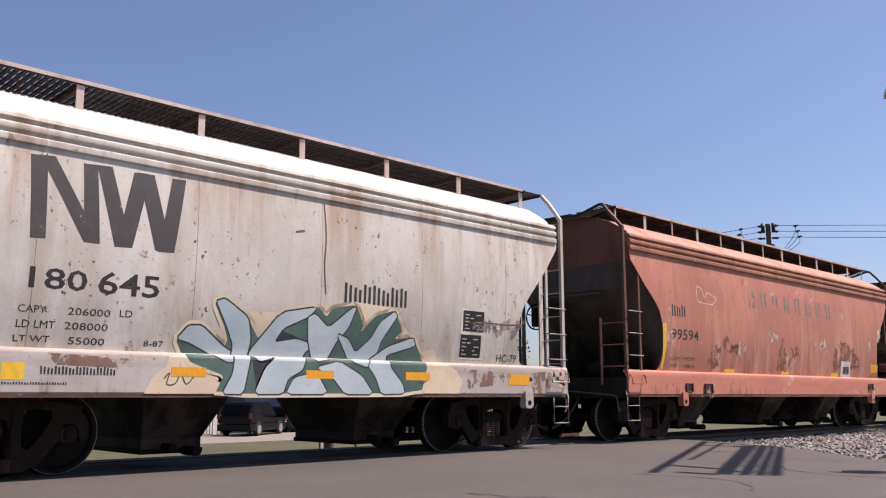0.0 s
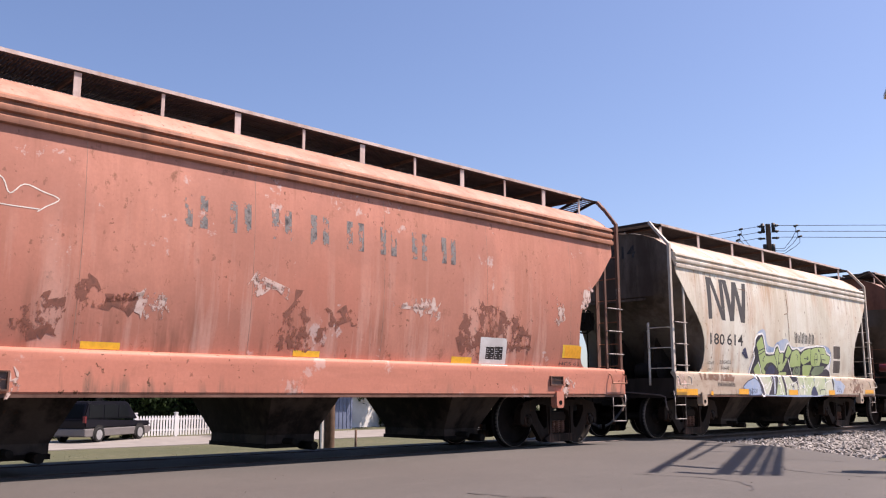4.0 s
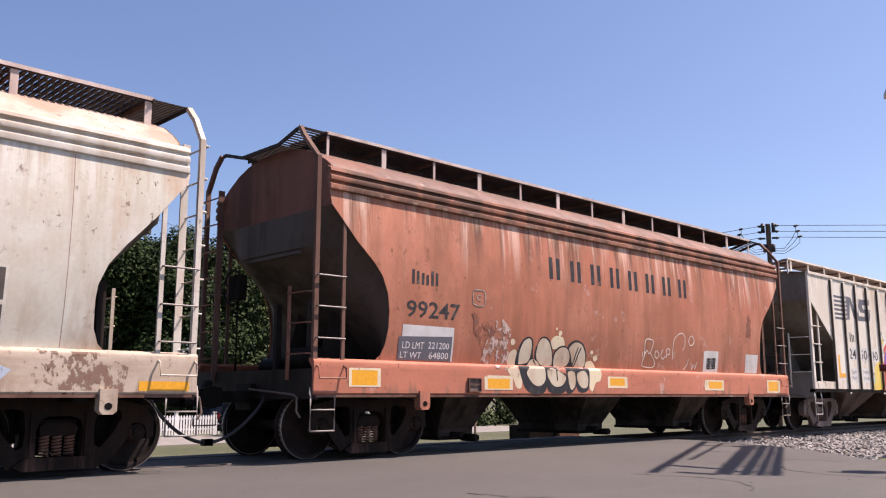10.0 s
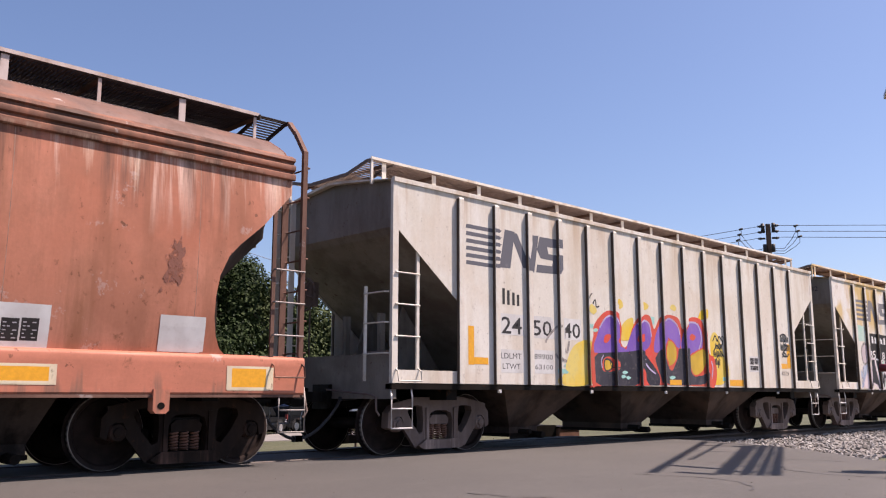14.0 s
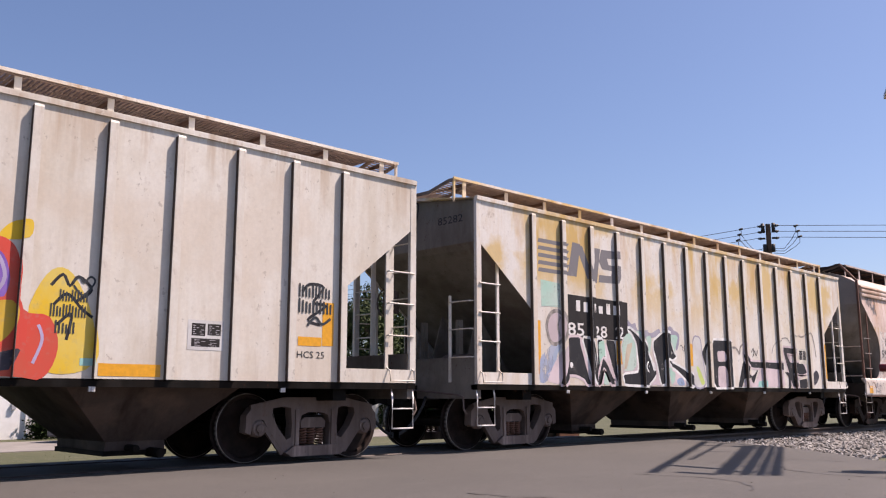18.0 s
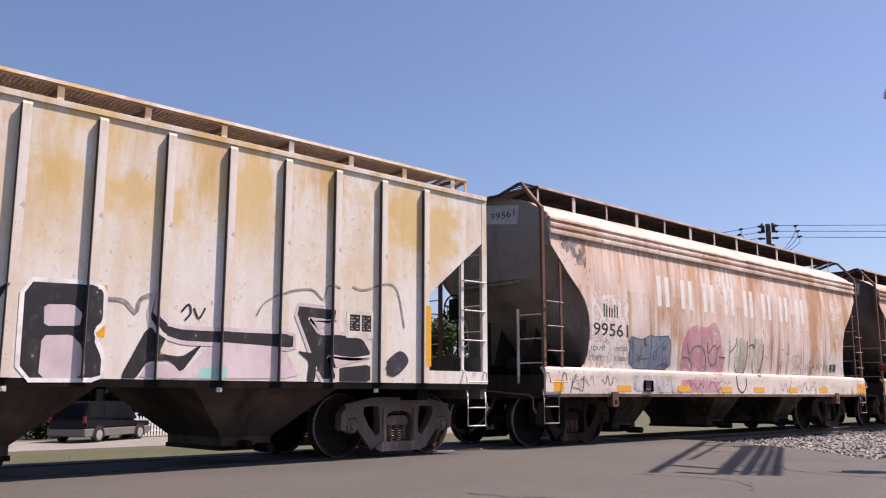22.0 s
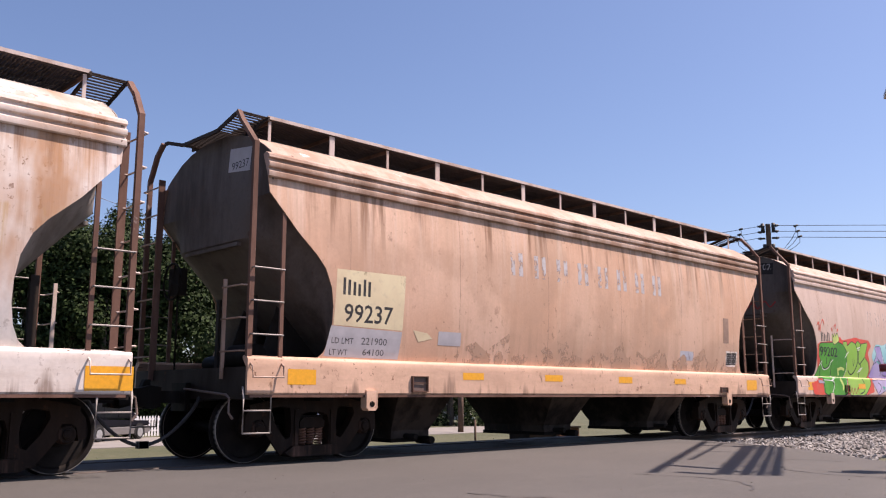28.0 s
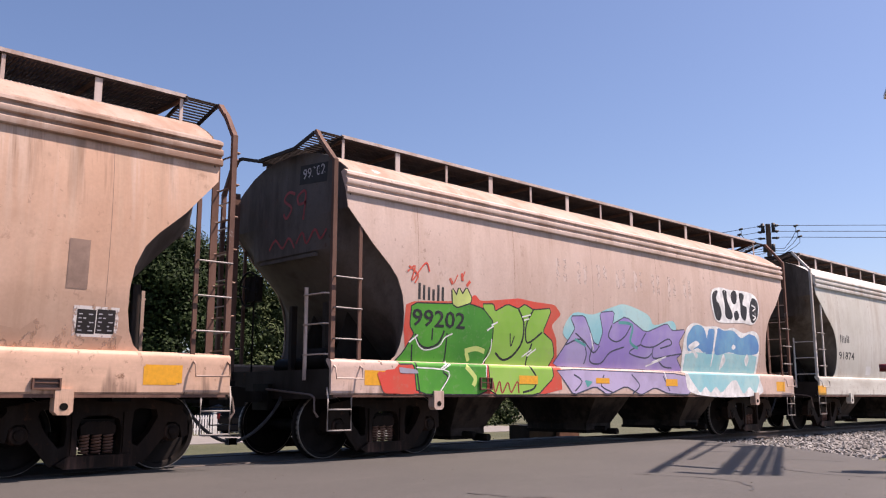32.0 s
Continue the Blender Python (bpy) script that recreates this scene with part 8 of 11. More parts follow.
    crisp(TRAIN[5], FL, M_INKD, M_BONEL, [(3.91, 1.27), (4.5, 1.32), (4.55, 1.43), (4.49, 1.91), (4.35, 2.08), (4.2, 2.16), (4.28, 2.17), (4.54, 2.05), (4.72, 1.9), (4.94, 1.62), (5.06, 1.36), (5.16, 1.39), (5.18, 1.34), (5, 1.19), (4.81, 1.09), (4.48, 1.1), (4.08, 1.11), (3.94, 1.18)])
    piece(TRAIN[5], FL, M_INKD, M_BONEL, [(4.73, 1.44), (4.79, 1.53), (4.87, 1.45), (4.8, 1.37)])
    piece(TRAIN[5], FL, M_BONEL, None, [(4.78, 1.44), (4.8, 1.47), (4.83, 1.45), (4.81, 1.42)])
    crisp(TRAIN[5], FL, M_PINKW, None, [(5.02, 1.79), (5.16, 2.03), (5.37, 2.09), (5.48, 1.1), (5.11, 1.09), (5.15, 1.39)])
    crisp(TRAIN[5], FL, M_INKD, M_BONEL, [(5.09, 1.96), (5.32, 2.08), (5.48, 2.16), (5.61, 2.14), (5.71, 2.01), (5.78, 1.84), (5.84, 1.73), (5.92, 1.69), (5.77, 1.62), (5.6, 1.62), (5.55, 1.65), (5.46, 1.57), (5.47, 1.13), (5.32, 1.11), (5.19, 1.56), (5.08, 1.82)])
    piece(TRAIN[5], FL, M_BONEL, None, [(5.66, 1.75), (5.71, 1.8), (5.76, 1.75), (5.71, 1.71)])
    crisp(TRAIN[5], FL, M_PINKW, None, [(5.48, 1.58), (5.9, 1.45), (6.35, 1.22), (6.43, 1.11), (5.54, 1.1)])
    crisp(TRAIN[5], FL, M_MINT, None, [(5.5, 1.47), (5.86, 1.35), (5.8, 1.14), (5.58, 1.1)])
    crisp(TRAIN[5], FL, M_INKD, M_BONEL, [(5.53, 1.59), (5.74, 1.55), (6.17, 1.43), (6.42, 1.33), (6.58, 1.19), (6.56, 1.08), (6.39, 1.11), (6.22, 1.25), (5.9, 1.42), (5.59, 1.52)])
    crisp(TRAIN[5], FL, M_MINT, None, [(5.67, 2.11), (5.94, 2.13), (6, 2.07), (5.91, 1.88), (5.86, 1.77), (5.78, 1.91)])
    piece(TRAIN[5], FL, M_SKYB, None, [(5.91, 1.21), (6.1, 1.25), (6.19, 1.11), (5.95, 1.11)])
    stroke(TRAIN[5], FL, M_INKD, 0.014, [(6.07, 1.89), (6.13, 1.93), (6.19, 1.86), (6.25, 1.92), (6.24, 1.81), (6.17, 1.84)])
    crisp(TRAIN[5], FL, M_INKD, None, [(6.47, 1.11), (6.51, 1.81), (6.58, 1.87), (6.61, 1.12)])
    piece(TRAIN[5], FL, M_PALE, M_DUSK, [(6.59, 1.13), (6.58, 1.85), (6.64, 2.08), (6.75, 2.12), (6.89, 2.06), (6.94, 1.72), (7.03, 1.14)])
    piece(TRAIN[5], FL, M_YELG, None, [(6.69, 1.47), (6.8, 1.47), (6.94, 1.27), (7.01, 1.16), (6.86, 1.14)])
    crisp(TRAIN[5], FL, M_INKD, None, [(6.94, 1.79), (7.07, 1.94), (7.23, 2.06), (7.12, 1.81), (7.09, 1.5)])
    crisp(TRAIN[5], FL, M_INKD, M_BONEL, [(7.4, 1.07), (7.39, 2.08), (8.05, 2.1), (8.23, 2.05), (8.24, 1.71), (8.11, 1.58), (8.25, 1.3), (8.25, 1.08)])
    crisp(TRAIN[5], FL, M_PINKW, None, [(7.6, 1.85), (7.91, 1.87), (8.01, 1.78), (7.99, 1.64), (7.61, 1.62)])
    crisp(TRAIN[5], FL, M_PINKW, None, [(7.6, 1.52), (7.91, 1.54), (8.03, 1.42), (8.05, 1.08), (7.59, 1.07)])
    stroke(TRAIN[5], FL, M_GREYB, 0.048, [(8.29, 1.96), (8.47, 1.95), (8.61, 1.83), (8.66, 1.98), (8.79, 2.05)])
    crisp(TRAIN[5], FL, M_PINKW, None, [(8.68, 1.08), (8.8, 1.25), (9.19, 1.25), (9.27, 1.18), (9.55, 1.48), (10.14, 1.51), (10.71, 1.42), (10.88, 1.11)])
    crisp(TRAIN[5], FL, M_INKD, None, [(8.47, 1.08), (8.77, 1.68), (8.99, 1.6), (8.89, 1.37), (9.21, 1.34), (9.49, 1.52), (9.21, 1.15), (9.05, 1.3), (8.78, 1.27), (8.66, 1.08)])
    crisp(TRAIN[5], FL, M_INKD, M_PINKW, [(8.87, 2.15), (8.8, 1.86), (8.99, 1.7), (9.21, 1.66), (10.78, 1.68), (10.78, 1.5), (10.02, 1.53), (9.21, 1.53), (8.94, 1.6), (8.79, 1.78)])
    crisp(TRAIN[5], FL, M_INKD, M_PINKW, [(10.78, 2.06), (11.42, 2.05), (11.4, 1.91), (10.98, 1.93), (11.18, 1.69), (11.59, 1.71), (11.95, 1.67), (12.1, 1.46), (11.8, 1.41), (11.31, 1.44), (11.44, 1.11), (11.24, 1.11)])
    crisp(TRAIN[5], FL, M_INKD, None, [(10.84, 1.47), (11.04, 1.34), (11.01, 1.07), (11.14, 1.07), (11.17, 1.44)])
    crisp(TRAIN[5], FL, M_INKD, None, [(11.52, 1.26), (12.09, 1.32), (12.09, 1.08), (11.51, 1.08)])
    piece(TRAIN[5], FL, M_COAL, None, [(12.31, 1.28), (12.63, 1.53), (12.81, 1.38), (12.54, 1.16)])
    crisp(TRAIN[5], FL, M_TURQ, None, [(9.46, 1.22), (9.78, 1.25), (9.78, 1.09), (9.42, 1.09)])
    stroke(TRAIN[5], FL, M_GREYB, 0.026, [(10.21, 1.89), (10.33, 2.07), (10.65, 2.23), (11.05, 2.3), (11.25, 2.18), (11.33, 2.37), (11.54, 2.34)])
    stroke(TRAIN[5], FL, M_GREYB, 0.029, [(11.75, 2.4), (11.97, 2.37), (12.35, 2.49), (12.58, 2.41), (12.72, 1.87)])
    stroke(TRAIN[5], FL, M_INKD, 0.025, [(9.18, 1.88), (9.27, 1.97), (9.3, 1.87), (9.23, 1.78)])
    stroke(TRAIN[5], FL, M_INKD, 0.025, [(9.34, 1.93), (9.41, 1.81), (9.49, 1.94)])
    patch(TRAIN[5], FL, M_FRAME, 11.65, 1.68, 12.15, 2.06)
    patch(TRAIN[5], FL, M_PLATE, 11.71, 1.78, 11.89, 2.01)
    patch(TRAIN[5], FL, M_PLATE, 11.92, 1.78, 12.09, 2.01)

    # car 6
    crisp(TRAIN[6], CF, M_DENIM, M_INKB, [(2.62, 2.02), (3.01, 1.96), (3.34, 2.07), (3.43, 2.04), (4.05, 2.09), (4.07, 1.42), (2.64, 1.43)])
    crisp(TRAIN[6], CF, M_DENIMP, None, [(2.64, 1.29), (3.37, 1.28), (3.43, 0.96), (2.64, 0.97)])
    crisp(TRAIN[6], CF, M_DENIMP, None, [(3.46, 1.28), (4.07, 1.3), (4.18, 0.96), (3.45, 0.96)])
    stroke(TRAIN[6], CF, M_INKB, 0.028, [(2.87, 1.59), (3.36, 1.62)])
    stroke(TRAIN[6], CF, M_INKB, 0.029, [(3.36, 2.04), (3.35, 1.42)])
    stroke(TRAIN[6], CF, M_INKB, 0.037, [(3.54, 1.42), (3.75, 1.51), (3.98, 1.47)])
    piece(TRAIN[6], CF, M_PINK, None, [(4.54, 1.41), (4.53, 1.89), (4.76, 2.26), (5.07, 2.37), (5.55, 2.36), (5.88, 2.48), (6.12, 2.2), (6.18, 1.39), (5.35, 1.4)])
    crisp(TRAIN[6], CF, M_PINK, None, [(4.35, 1.23), (6.01, 1.21), (5.95, 0.96), (4.36, 0.96)])
    stroke(TRAIN[6], CF, M_INKB, 0.024, [(4.72, 1.98), (4.81, 1.75), (5.03, 1.92), (5.34, 1.9), (5.51, 1.62), (5.46, 1.37)])
    stroke(TRAIN[6], CF, M_INKB, 0.025, [(5.55, 2.03), (5.61, 1.79), (5.83, 1.98), (6, 1.89)])
    stroke(TRAIN[6], CF, M_INKB, 0.025, [(5.61, 1.71), (5.72, 1.55), (5.95, 1.6), (5.98, 1.89), (6.12, 1.98)])
    stroke(TRAIN[6], CF, M_INKB, 0.023, [(4.53, 1.66), (4.78, 1.67), (4.93, 1.52), (4.9, 1.36)])
    stroke(TRAIN[6], CF, M_INKB, 0.025, [(6.06, 1.73), (6.35, 1.72)])
    stroke(TRAIN[6], CF, M_INKB, 0.015, [(4.59, 1.16), (4.74, 1.2), (4.69, 1.04), (4.84, 1.16), (4.99, 1.03), (5.14, 1.14), (5.25, 1.05)])
    stroke(TRAIN[6], CF, M_INKB, 0.016, [(5.46, 1.05), (5.57, 1.17), (5.73, 1.15), (5.84, 0.97), (6.01, 1.1)])
    piece(TRAIN[6], CF, M_SAGE, None, [(6.78, 1.41), (6.81, 1.94), (7.09, 2.22), (7.32, 2.05), (7.28, 1.51), (7.02, 1.37)])
    piece(TRAIN[6], CF, M_SAGE, None, [(7.61, 1.61), (7.68, 1.98), (7.96, 2.23), (8.17, 2.1), (8.09, 1.54), (7.88, 1.39)])
    stroke(TRAIN[6], CF, M_INKD, 0.026, [(6.53, 1.83), (6.81, 2.02), (6.86, 2.2)])
    stroke(TRAIN[6], CF, M_INKD, 0.026, [(6.78, 1.58), (6.9, 1.41), (7.22, 1.42), (7.35, 1.78), (7.35, 2.15)])
    stroke(TRAIN[6], CF, M_INKD, 0.026, [(6.71, 1.32), (6.77, 1.06), (6.96, 0.96), (7.15, 1.11), (7.15, 1.29)])
    stroke(TRAIN[6], CF, M_INKD, 0.027, [(7.42, 2.01), (7.62, 2.07), (7.68, 1.98), (7.76, 2.22)])
    stroke(TRAIN[6], CF, M_INKD, 0.027, [(7.61, 1.61), (7.68, 1.43), (7.88, 1.35), (8.09, 1.63), (8.17, 2.1)])
    stroke(TRAIN[6], CF, M_INKB, 0.014, [(0.68, 0.94), (0.75, 1.18), (0.86, 1.25), (0.73, 1.06), (0.91, 1.01)])
    stroke(TRAIN[6], CF, M_INKB, 0.014, [(0.96, 1.16), (1.07, 1.19), (1.03, 0.98), (0.94, 1.01)])
    stroke(TRAIN[6], CF, M_INKB, 0.014, [(1.62, 1.2), (1.73, 1.11), (1.8, 1.27), (1.87, 1.07), (1.99, 1.24)])
    stroke(TRAIN[6], CF, M_INKB, 0.012, [(9.79, 1.91), (9.73, 1.71), (9.96, 1.61), (10.2, 1.73), (10.06, 1.89), (9.87, 1.83), (9.96, 1.66)])
    stroke(TRAIN[6], CF, M_INKB, 0.012, [(9.82, 1.6), (9.72, 1.43), (9.99, 1.41), (10.23, 1.47), (10.1, 1.61), (9.95, 1.5)])
    stroke(TRAIN[6], CF, M_INKB, 0.012, [(8.95, 1.71), (9.07, 1.58), (9.16, 1.74), (9.11, 1.5)])
    stroke(TRAIN[6], CF, M_INKB, 0.012, [(10.57, 1.6), (10.83, 1.78), (10.92, 1.61), (10.72, 1.57), (10.91, 1.45)])
    stroke(TRAIN[6], CF, M_INKB, 0.012, [(9.43, 2.14), (9.56, 1.93), (9.38, 1.92), (9.57, 2.15)])
    stroke(TRAIN[6], CF, M_INKB, 0.012, [(8.89, 1.23), (8.97, 0.99), (9.14, 1.2), (9.26, 0.99), (9.49, 1.24)])
    stroke(TRAIN[6], CF, M_INKB, 0.012, [(9.94, 1.24), (10.02, 0.97), (10.27, 1.22), (10.4, 1), (10.9, 1.26)])
    patch(TRAIN[6], CF, M_ORANGE, 4.24, 0.97, 4.71, 1.09)
    patch(TRAIN[6], CF, M_ORANGE, 6.01, 0.96, 6.47, 1.08)
    patch(TRAIN[6], CF, M_DARKBOX, 3.01, 0.99, 3.26, 1.17)

    # car 8
    crisp(TRAIN[8], CF, M_RED, None, [(1.36, 2.27), (2.63, 2.37), (2.82, 2.49), (2.96, 2.39), (3.75, 2.49), (3.89, 2.51), (4.28, 2.48), (4.85, 2.47), (5.03, 2.31), (4.76, 2.1), (4.91, 1.87), (4.96, 1.54), (5.01, 0.92), (1.05, 0.92), (1.09, 1.23), (1.4, 1.51), (1.33, 1.87)])
    crisp(TRAIN[8], CF, M_RED, None, [(0.94, 1.25), (1.2, 1.27), (1.58, 1.15), (1.58, 0.91), (0.94, 0.91)])
    crisp(TRAIN[8], CF, M_GREENL, M_INKD, [(2.99, 2.34), (3.26, 2.36), (3.3, 2.24), (3.61, 2.38), (3.88, 2.32), (4.04, 2.41), (4.27, 2.33), (4.76, 2.39), (4.52, 1.97), (4.8, 1.82), (4.87, 1.58), (4.73, 1.39), (4.76, 1.2), (4.34, 0.91), (3.18, 0.91), (3.13, 1.4), (3.23, 1.71), (3.26, 2.02)])
    crisp(TRAIN[8], CF, M_GREEN, M_INKD, [(1.48, 2.25), (2.29, 2.29), (2.63, 2.33), (3.01, 2.27), (3.26, 2.07), (3.26, 1.75), (3.07, 1.39), (3.07, 0.91), (1.58, 0.92), (1.52, 1.36), (1.19, 1.35), (1.36, 1.51), (1.56, 1.8), (1.46, 1.92)])
    stroke(TRAIN[8], CF, M_INKD, 0.04, [(3.36, 1.58), (3.55, 1.47), (3.79, 1.55), (4.0, 1.79), (4.02, 2.11), (3.88, 2.33)])
    stroke(TRAIN[8], CF, M_INKD, 0.035, [(4.27, 2.34), (4.09, 2.07), (4.14, 1.77), (4.52, 1.97)])
    stroke(TRAIN[8], CF, M_INKD, 0.035, [(4.26, 1.77), (4.14, 1.42), (4.31, 1.19), (4.24, 1.01), (3.95, 0.94)])
    stroke(TRAIN[8], CF, M_INKD, 0.025, [(3.69, 1.91), (3.72, 1.7), (3.8, 1.87)])
    stroke(TRAIN[8], CF, M_INKD, 0.035, [(1.57, 1.8), (1.66, 1.66), (1.83, 1.6), (2.06, 1.68), (2.17, 1.88)])
    stroke(TRAIN[8], CF, M_INKD, 0.03, [(1.92, 1.9), (1.92, 1.72)])
    stroke(TRAIN[8], CF, M_INKD, 0.03, [(2.23, 1.84), (2.21, 1.37), (2.11, 1.25), (2.21, 1.16), (2.06, 0.96)])
    stroke(TRAIN[8], CF, M_INKD, 0.03, [(1.52, 1.64), (1.55, 1.36), (1.63, 0.92)])
    stroke(TRAIN[8], CF, M_YELG, 0.08, [(2.65, 1.58), (2.9, 1.63), (3.1, 1.59)])
    stroke(TRAIN[8], CF, M_YELG, 0.07, [(2.68, 1.56), (2.75, 1.43)])
    stroke(TRAIN[8], CF, M_YELG, 0.08, [(2.61, 1.34), (2.81, 1.17), (2.77, 1.04)])
    stroke(TRAIN[8], CF, M_BONEL, 0.025, [(3.23, 2.02), (3.38, 2.08)])
    stroke(TRAIN[8], CF, M_BONEL, 0.025, [(3.13, 1.93), (3.28, 2.01)])
    stroke(TRAIN[8], CF, M_BONEL, 0.025, [(3.98, 2.2), (4.2, 2.25)])
    stroke(TRAIN[8], CF, M_BONEL, 0.025, [(4.03, 2.15), (4.16, 2.18)])
    stroke(TRAIN[8], CF, M_BONEL, 0.025, [(4.02, 1.53), (4.26, 1.66)])
    stroke(TRAIN[8], CF, M_BONEL, 0.025, [(4.15, 1.55), (4.38, 1.68)])
    stroke(TRAIN[8], CF, M_BONEL, 0.025, [(1.46, 1.67), (1.63, 1.79)])
    stroke(TRAIN[8], CF, M_BONEL, 0.025, [(2.06, 1.29), (2.26, 1.41)])
    stroke(TRAIN[8], CF, M_BONEL, 0.025, [(2.11, 1.28), (2.27, 1.37)])
    stroke(TRAIN[8], CF, M_BONEL, 0.02, [(1.57, 1.76), (1.67, 1.62), (1.83, 1.57), (2.08, 1.64), (2.19, 1.77), (2.35, 1.84)])
    stroke(TRAIN[8], CF, M_BONEL, 0.02, [(3.25, 1.8), (3.23, 1.58), (3.09, 1.4), (3.07, 1.18)])
    stroke(TRAIN[8], CF, M_BONEL, 0.02, [(1.56, 1.3), (2.23, 1.25), (2.06, 0.96)])
    crisp(TRAIN[8], CF, M_YELG, M_INKD, [(2.33, 2.3), (2.31, 2.55), (2.41, 2.43), (2.46, 2.57), (2.54, 2.46), (2.63, 2.58), (2.74, 2.43), (2.72, 2.35), (2.43, 2.26)])
    stroke(TRAIN[8], CF, M_RED, 0.05, [(2.32, 2.61), (2.26, 2.7)])
    stroke(TRAIN[8], CF, M_RED, 0.05, [(2.54, 2.68), (2.52, 2.8)])
    stroke(TRAIN[8], CF, M_RED, 0.05, [(2.63, 2.61), (2.71, 2.69)])
    stroke(TRAIN[8], CF, M_REDW, 0.03, [(3.22, 1.11), (3.28, 0.94), (3.38, 1.12), (3.44, 0.93), (3.58, 1.1), (3.66, 0.94), (3.82, 1.12), (3.85, 0.93)])
    piece(TRAIN[8], CF, M_CYAN, None, [(5.09, 1.98), (5.38, 2.36), (5.96, 2.37), (6.58, 2.55), (7.03, 2.63), (7.79, 2.48), (8.02, 2.29), (8.7, 2.41), (8.78, 2.16), (7.95, 1.95), (6.81, 1.85), (5.6, 1.8)])
    crisp(TRAIN[8], CF, M_LAV, M_INKB, [(4.84, 1.34), (9.19, 1.32), (9.28, 0.92), (8.42, 0.94), (7.93, 1.06), (7.44, 0.91), (6.94, 1.08), (6.35, 0.91), (5.98, 1.07), (5.32, 0.91), (5.1, 1.13)])
    crisp(TRAIN[8], CF, M_INDIGO, M_INKB, [(4.84, 1.4), (5.18, 1.78), (5.45, 2.08), (5.3, 2.29), (5.71, 2.32), (5.88, 2.06), (6.0, 1.85), (6.17, 1.8), (6.29, 2.06), (6.18, 2.41), (6.64, 2.47), (6.57, 2.21), (7.02, 2.39), (7.71, 2.11), (8.48, 2.34), (8.68, 2.2), (9.2, 2.25), (8.93, 1.98), (9.07, 1.77), (8.87, 1.65), (9.14, 1.38), (7.81, 1.4), (6.25, 1.4)])
    stroke(TRAIN[8], CF, M_INKB, 0.03, [(5.18, 1.78), (5.61, 1.9), (5.8, 1.66), (5.75, 1.46)])
    stroke(TRAIN[8], CF, M_INKB, 0.03, [(5.45, 2.0), (5.73, 1.86), (6.01, 1.67), (6.19, 1.8)])
    stroke(TRAIN[8], CF, M_INKB, 0.03, [(6.57, 2.21), (6.46, 1.99), (6.72, 1.9), (7.0, 2.02), (7.2, 2.24)])
    stroke(TRAIN[8], CF, M_INKB, 0.03, [(6.0, 1.85), (5.92, 1.52), (6.26, 1.48), (6.53, 1.69), (6.98, 1.81)])
    stroke(TRAIN[8], CF, M_INKB, 0.03, [(7.71, 2.11), (7.55, 1.88), (7.99, 1.85), (8.51, 2.03), (8.66, 1.93), (8.24, 1.83)])
    stroke(TRAIN[8], CF, M_INKB, 0.03, [(7.99, 1.85), (8.02, 1.63), (8.64, 1.7), (9.07, 1.75)])
    stroke(TRAIN[8], CF, M_INKB, 0.03, [(7.55, 1.88), (7.16, 1.71), (7.73, 1.62), (7.98, 1.74)])
    stroke(TRAIN[8], CF, M_INKB, 0.03, [(8.12, 1.63), (8.41, 1.47), (8.72, 1.45)])
    stroke(TRAIN[8], CF, M_INKB, 0.03, [(5.34, 1.26), (5.57, 1.14), (5.37, 0.97)])
    stroke(TRAIN[8], CF, M_INKB, 0.03, [(6.25, 1.27), (6.15, 1.07), (6.49, 0.95)])
    stroke(TRAIN[8], CF, M_INKB, 0.03, [(7.14, 1.29), (7.4, 1.08), (7.16, 0.93)])
    stroke(TRAIN[8], CF, M_INKB, 0.03, [(8.25, 1.28), (8.48, 0.98)])
    stroke(TRAIN[8], CF, M_TEAL, 0.06, [(6.78, 2.27), (7.24, 2.24), (7.18, 1.92), (7.45, 1.8)])
    stroke(TRAIN[8], CF, M_TEAL, 0.05, [(5.44, 1.89), (5.77, 1.79)])
    crisp(TRAIN[8], CF, M_TEAL, None, [(5.65, 1.17), (5.9, 1.14), (5.73, 1.02)])
    stroke(TRAIN[8], CF, M_BONEL, 0.03, [(5.9, 2.02), (6.01, 1.72)])
    stroke(TRAIN[8], CF, M_BONEL, 0.03, [(7.76, 1.46), (8.32, 1.61)])
    stroke(TRAIN[8], CF, M_BONEL, 0.03, [(7.97, 1.55), (8.48, 1.67)])
    stroke(TRAIN[8], CF, M_BONEL, 0.03, [(8.3, 1.36), (8.43, 1.09)])
    piece(TRAIN[8], CF, M_BONEL, None, [(9.17, 2.16), (9.53, 2.42), (10.02, 2.37), (10.45, 2.4), (10.89, 2.35), (11.26, 2.41), (11.72, 2.31), (12.21, 2.38), (12.51, 2.18), (12.38, 1.34), (12.32, 0.905), (9.55, 0.905), (9.1, 1.29)])
    crisp(TRAIN[8], CF, M_CYAN, None, [(9.21, 1.79), (12.39, 1.85), (12.3, 1.34), (12.36, 1.24), (12.15, 0.92), (11.86, 1.1), (11.55, 0.91), (11.27, 1.23), (11.05, 1.22), (10.56, 0.94), (10.32, 1.09), (10.09, 0.94), (9.89, 1.09), (9.67, 0.93), (9.3, 1.23), (9.15, 1.41)])
    piece(TRAIN[8], CF, M_BLUE2, None, [(9.27, 2.12), (9.54, 2.36), (9.89, 2.36), (10.08, 2.12), (10.01, 1.81), (9.72, 1.89), (9.39, 1.82), (9.28, 1.87)])
    crisp(TRAIN[8], CF, M_BLUE2, None, [(10.14, 2.33), (10.43, 2.34), (10.32, 1.78), (10.0, 1.78)])
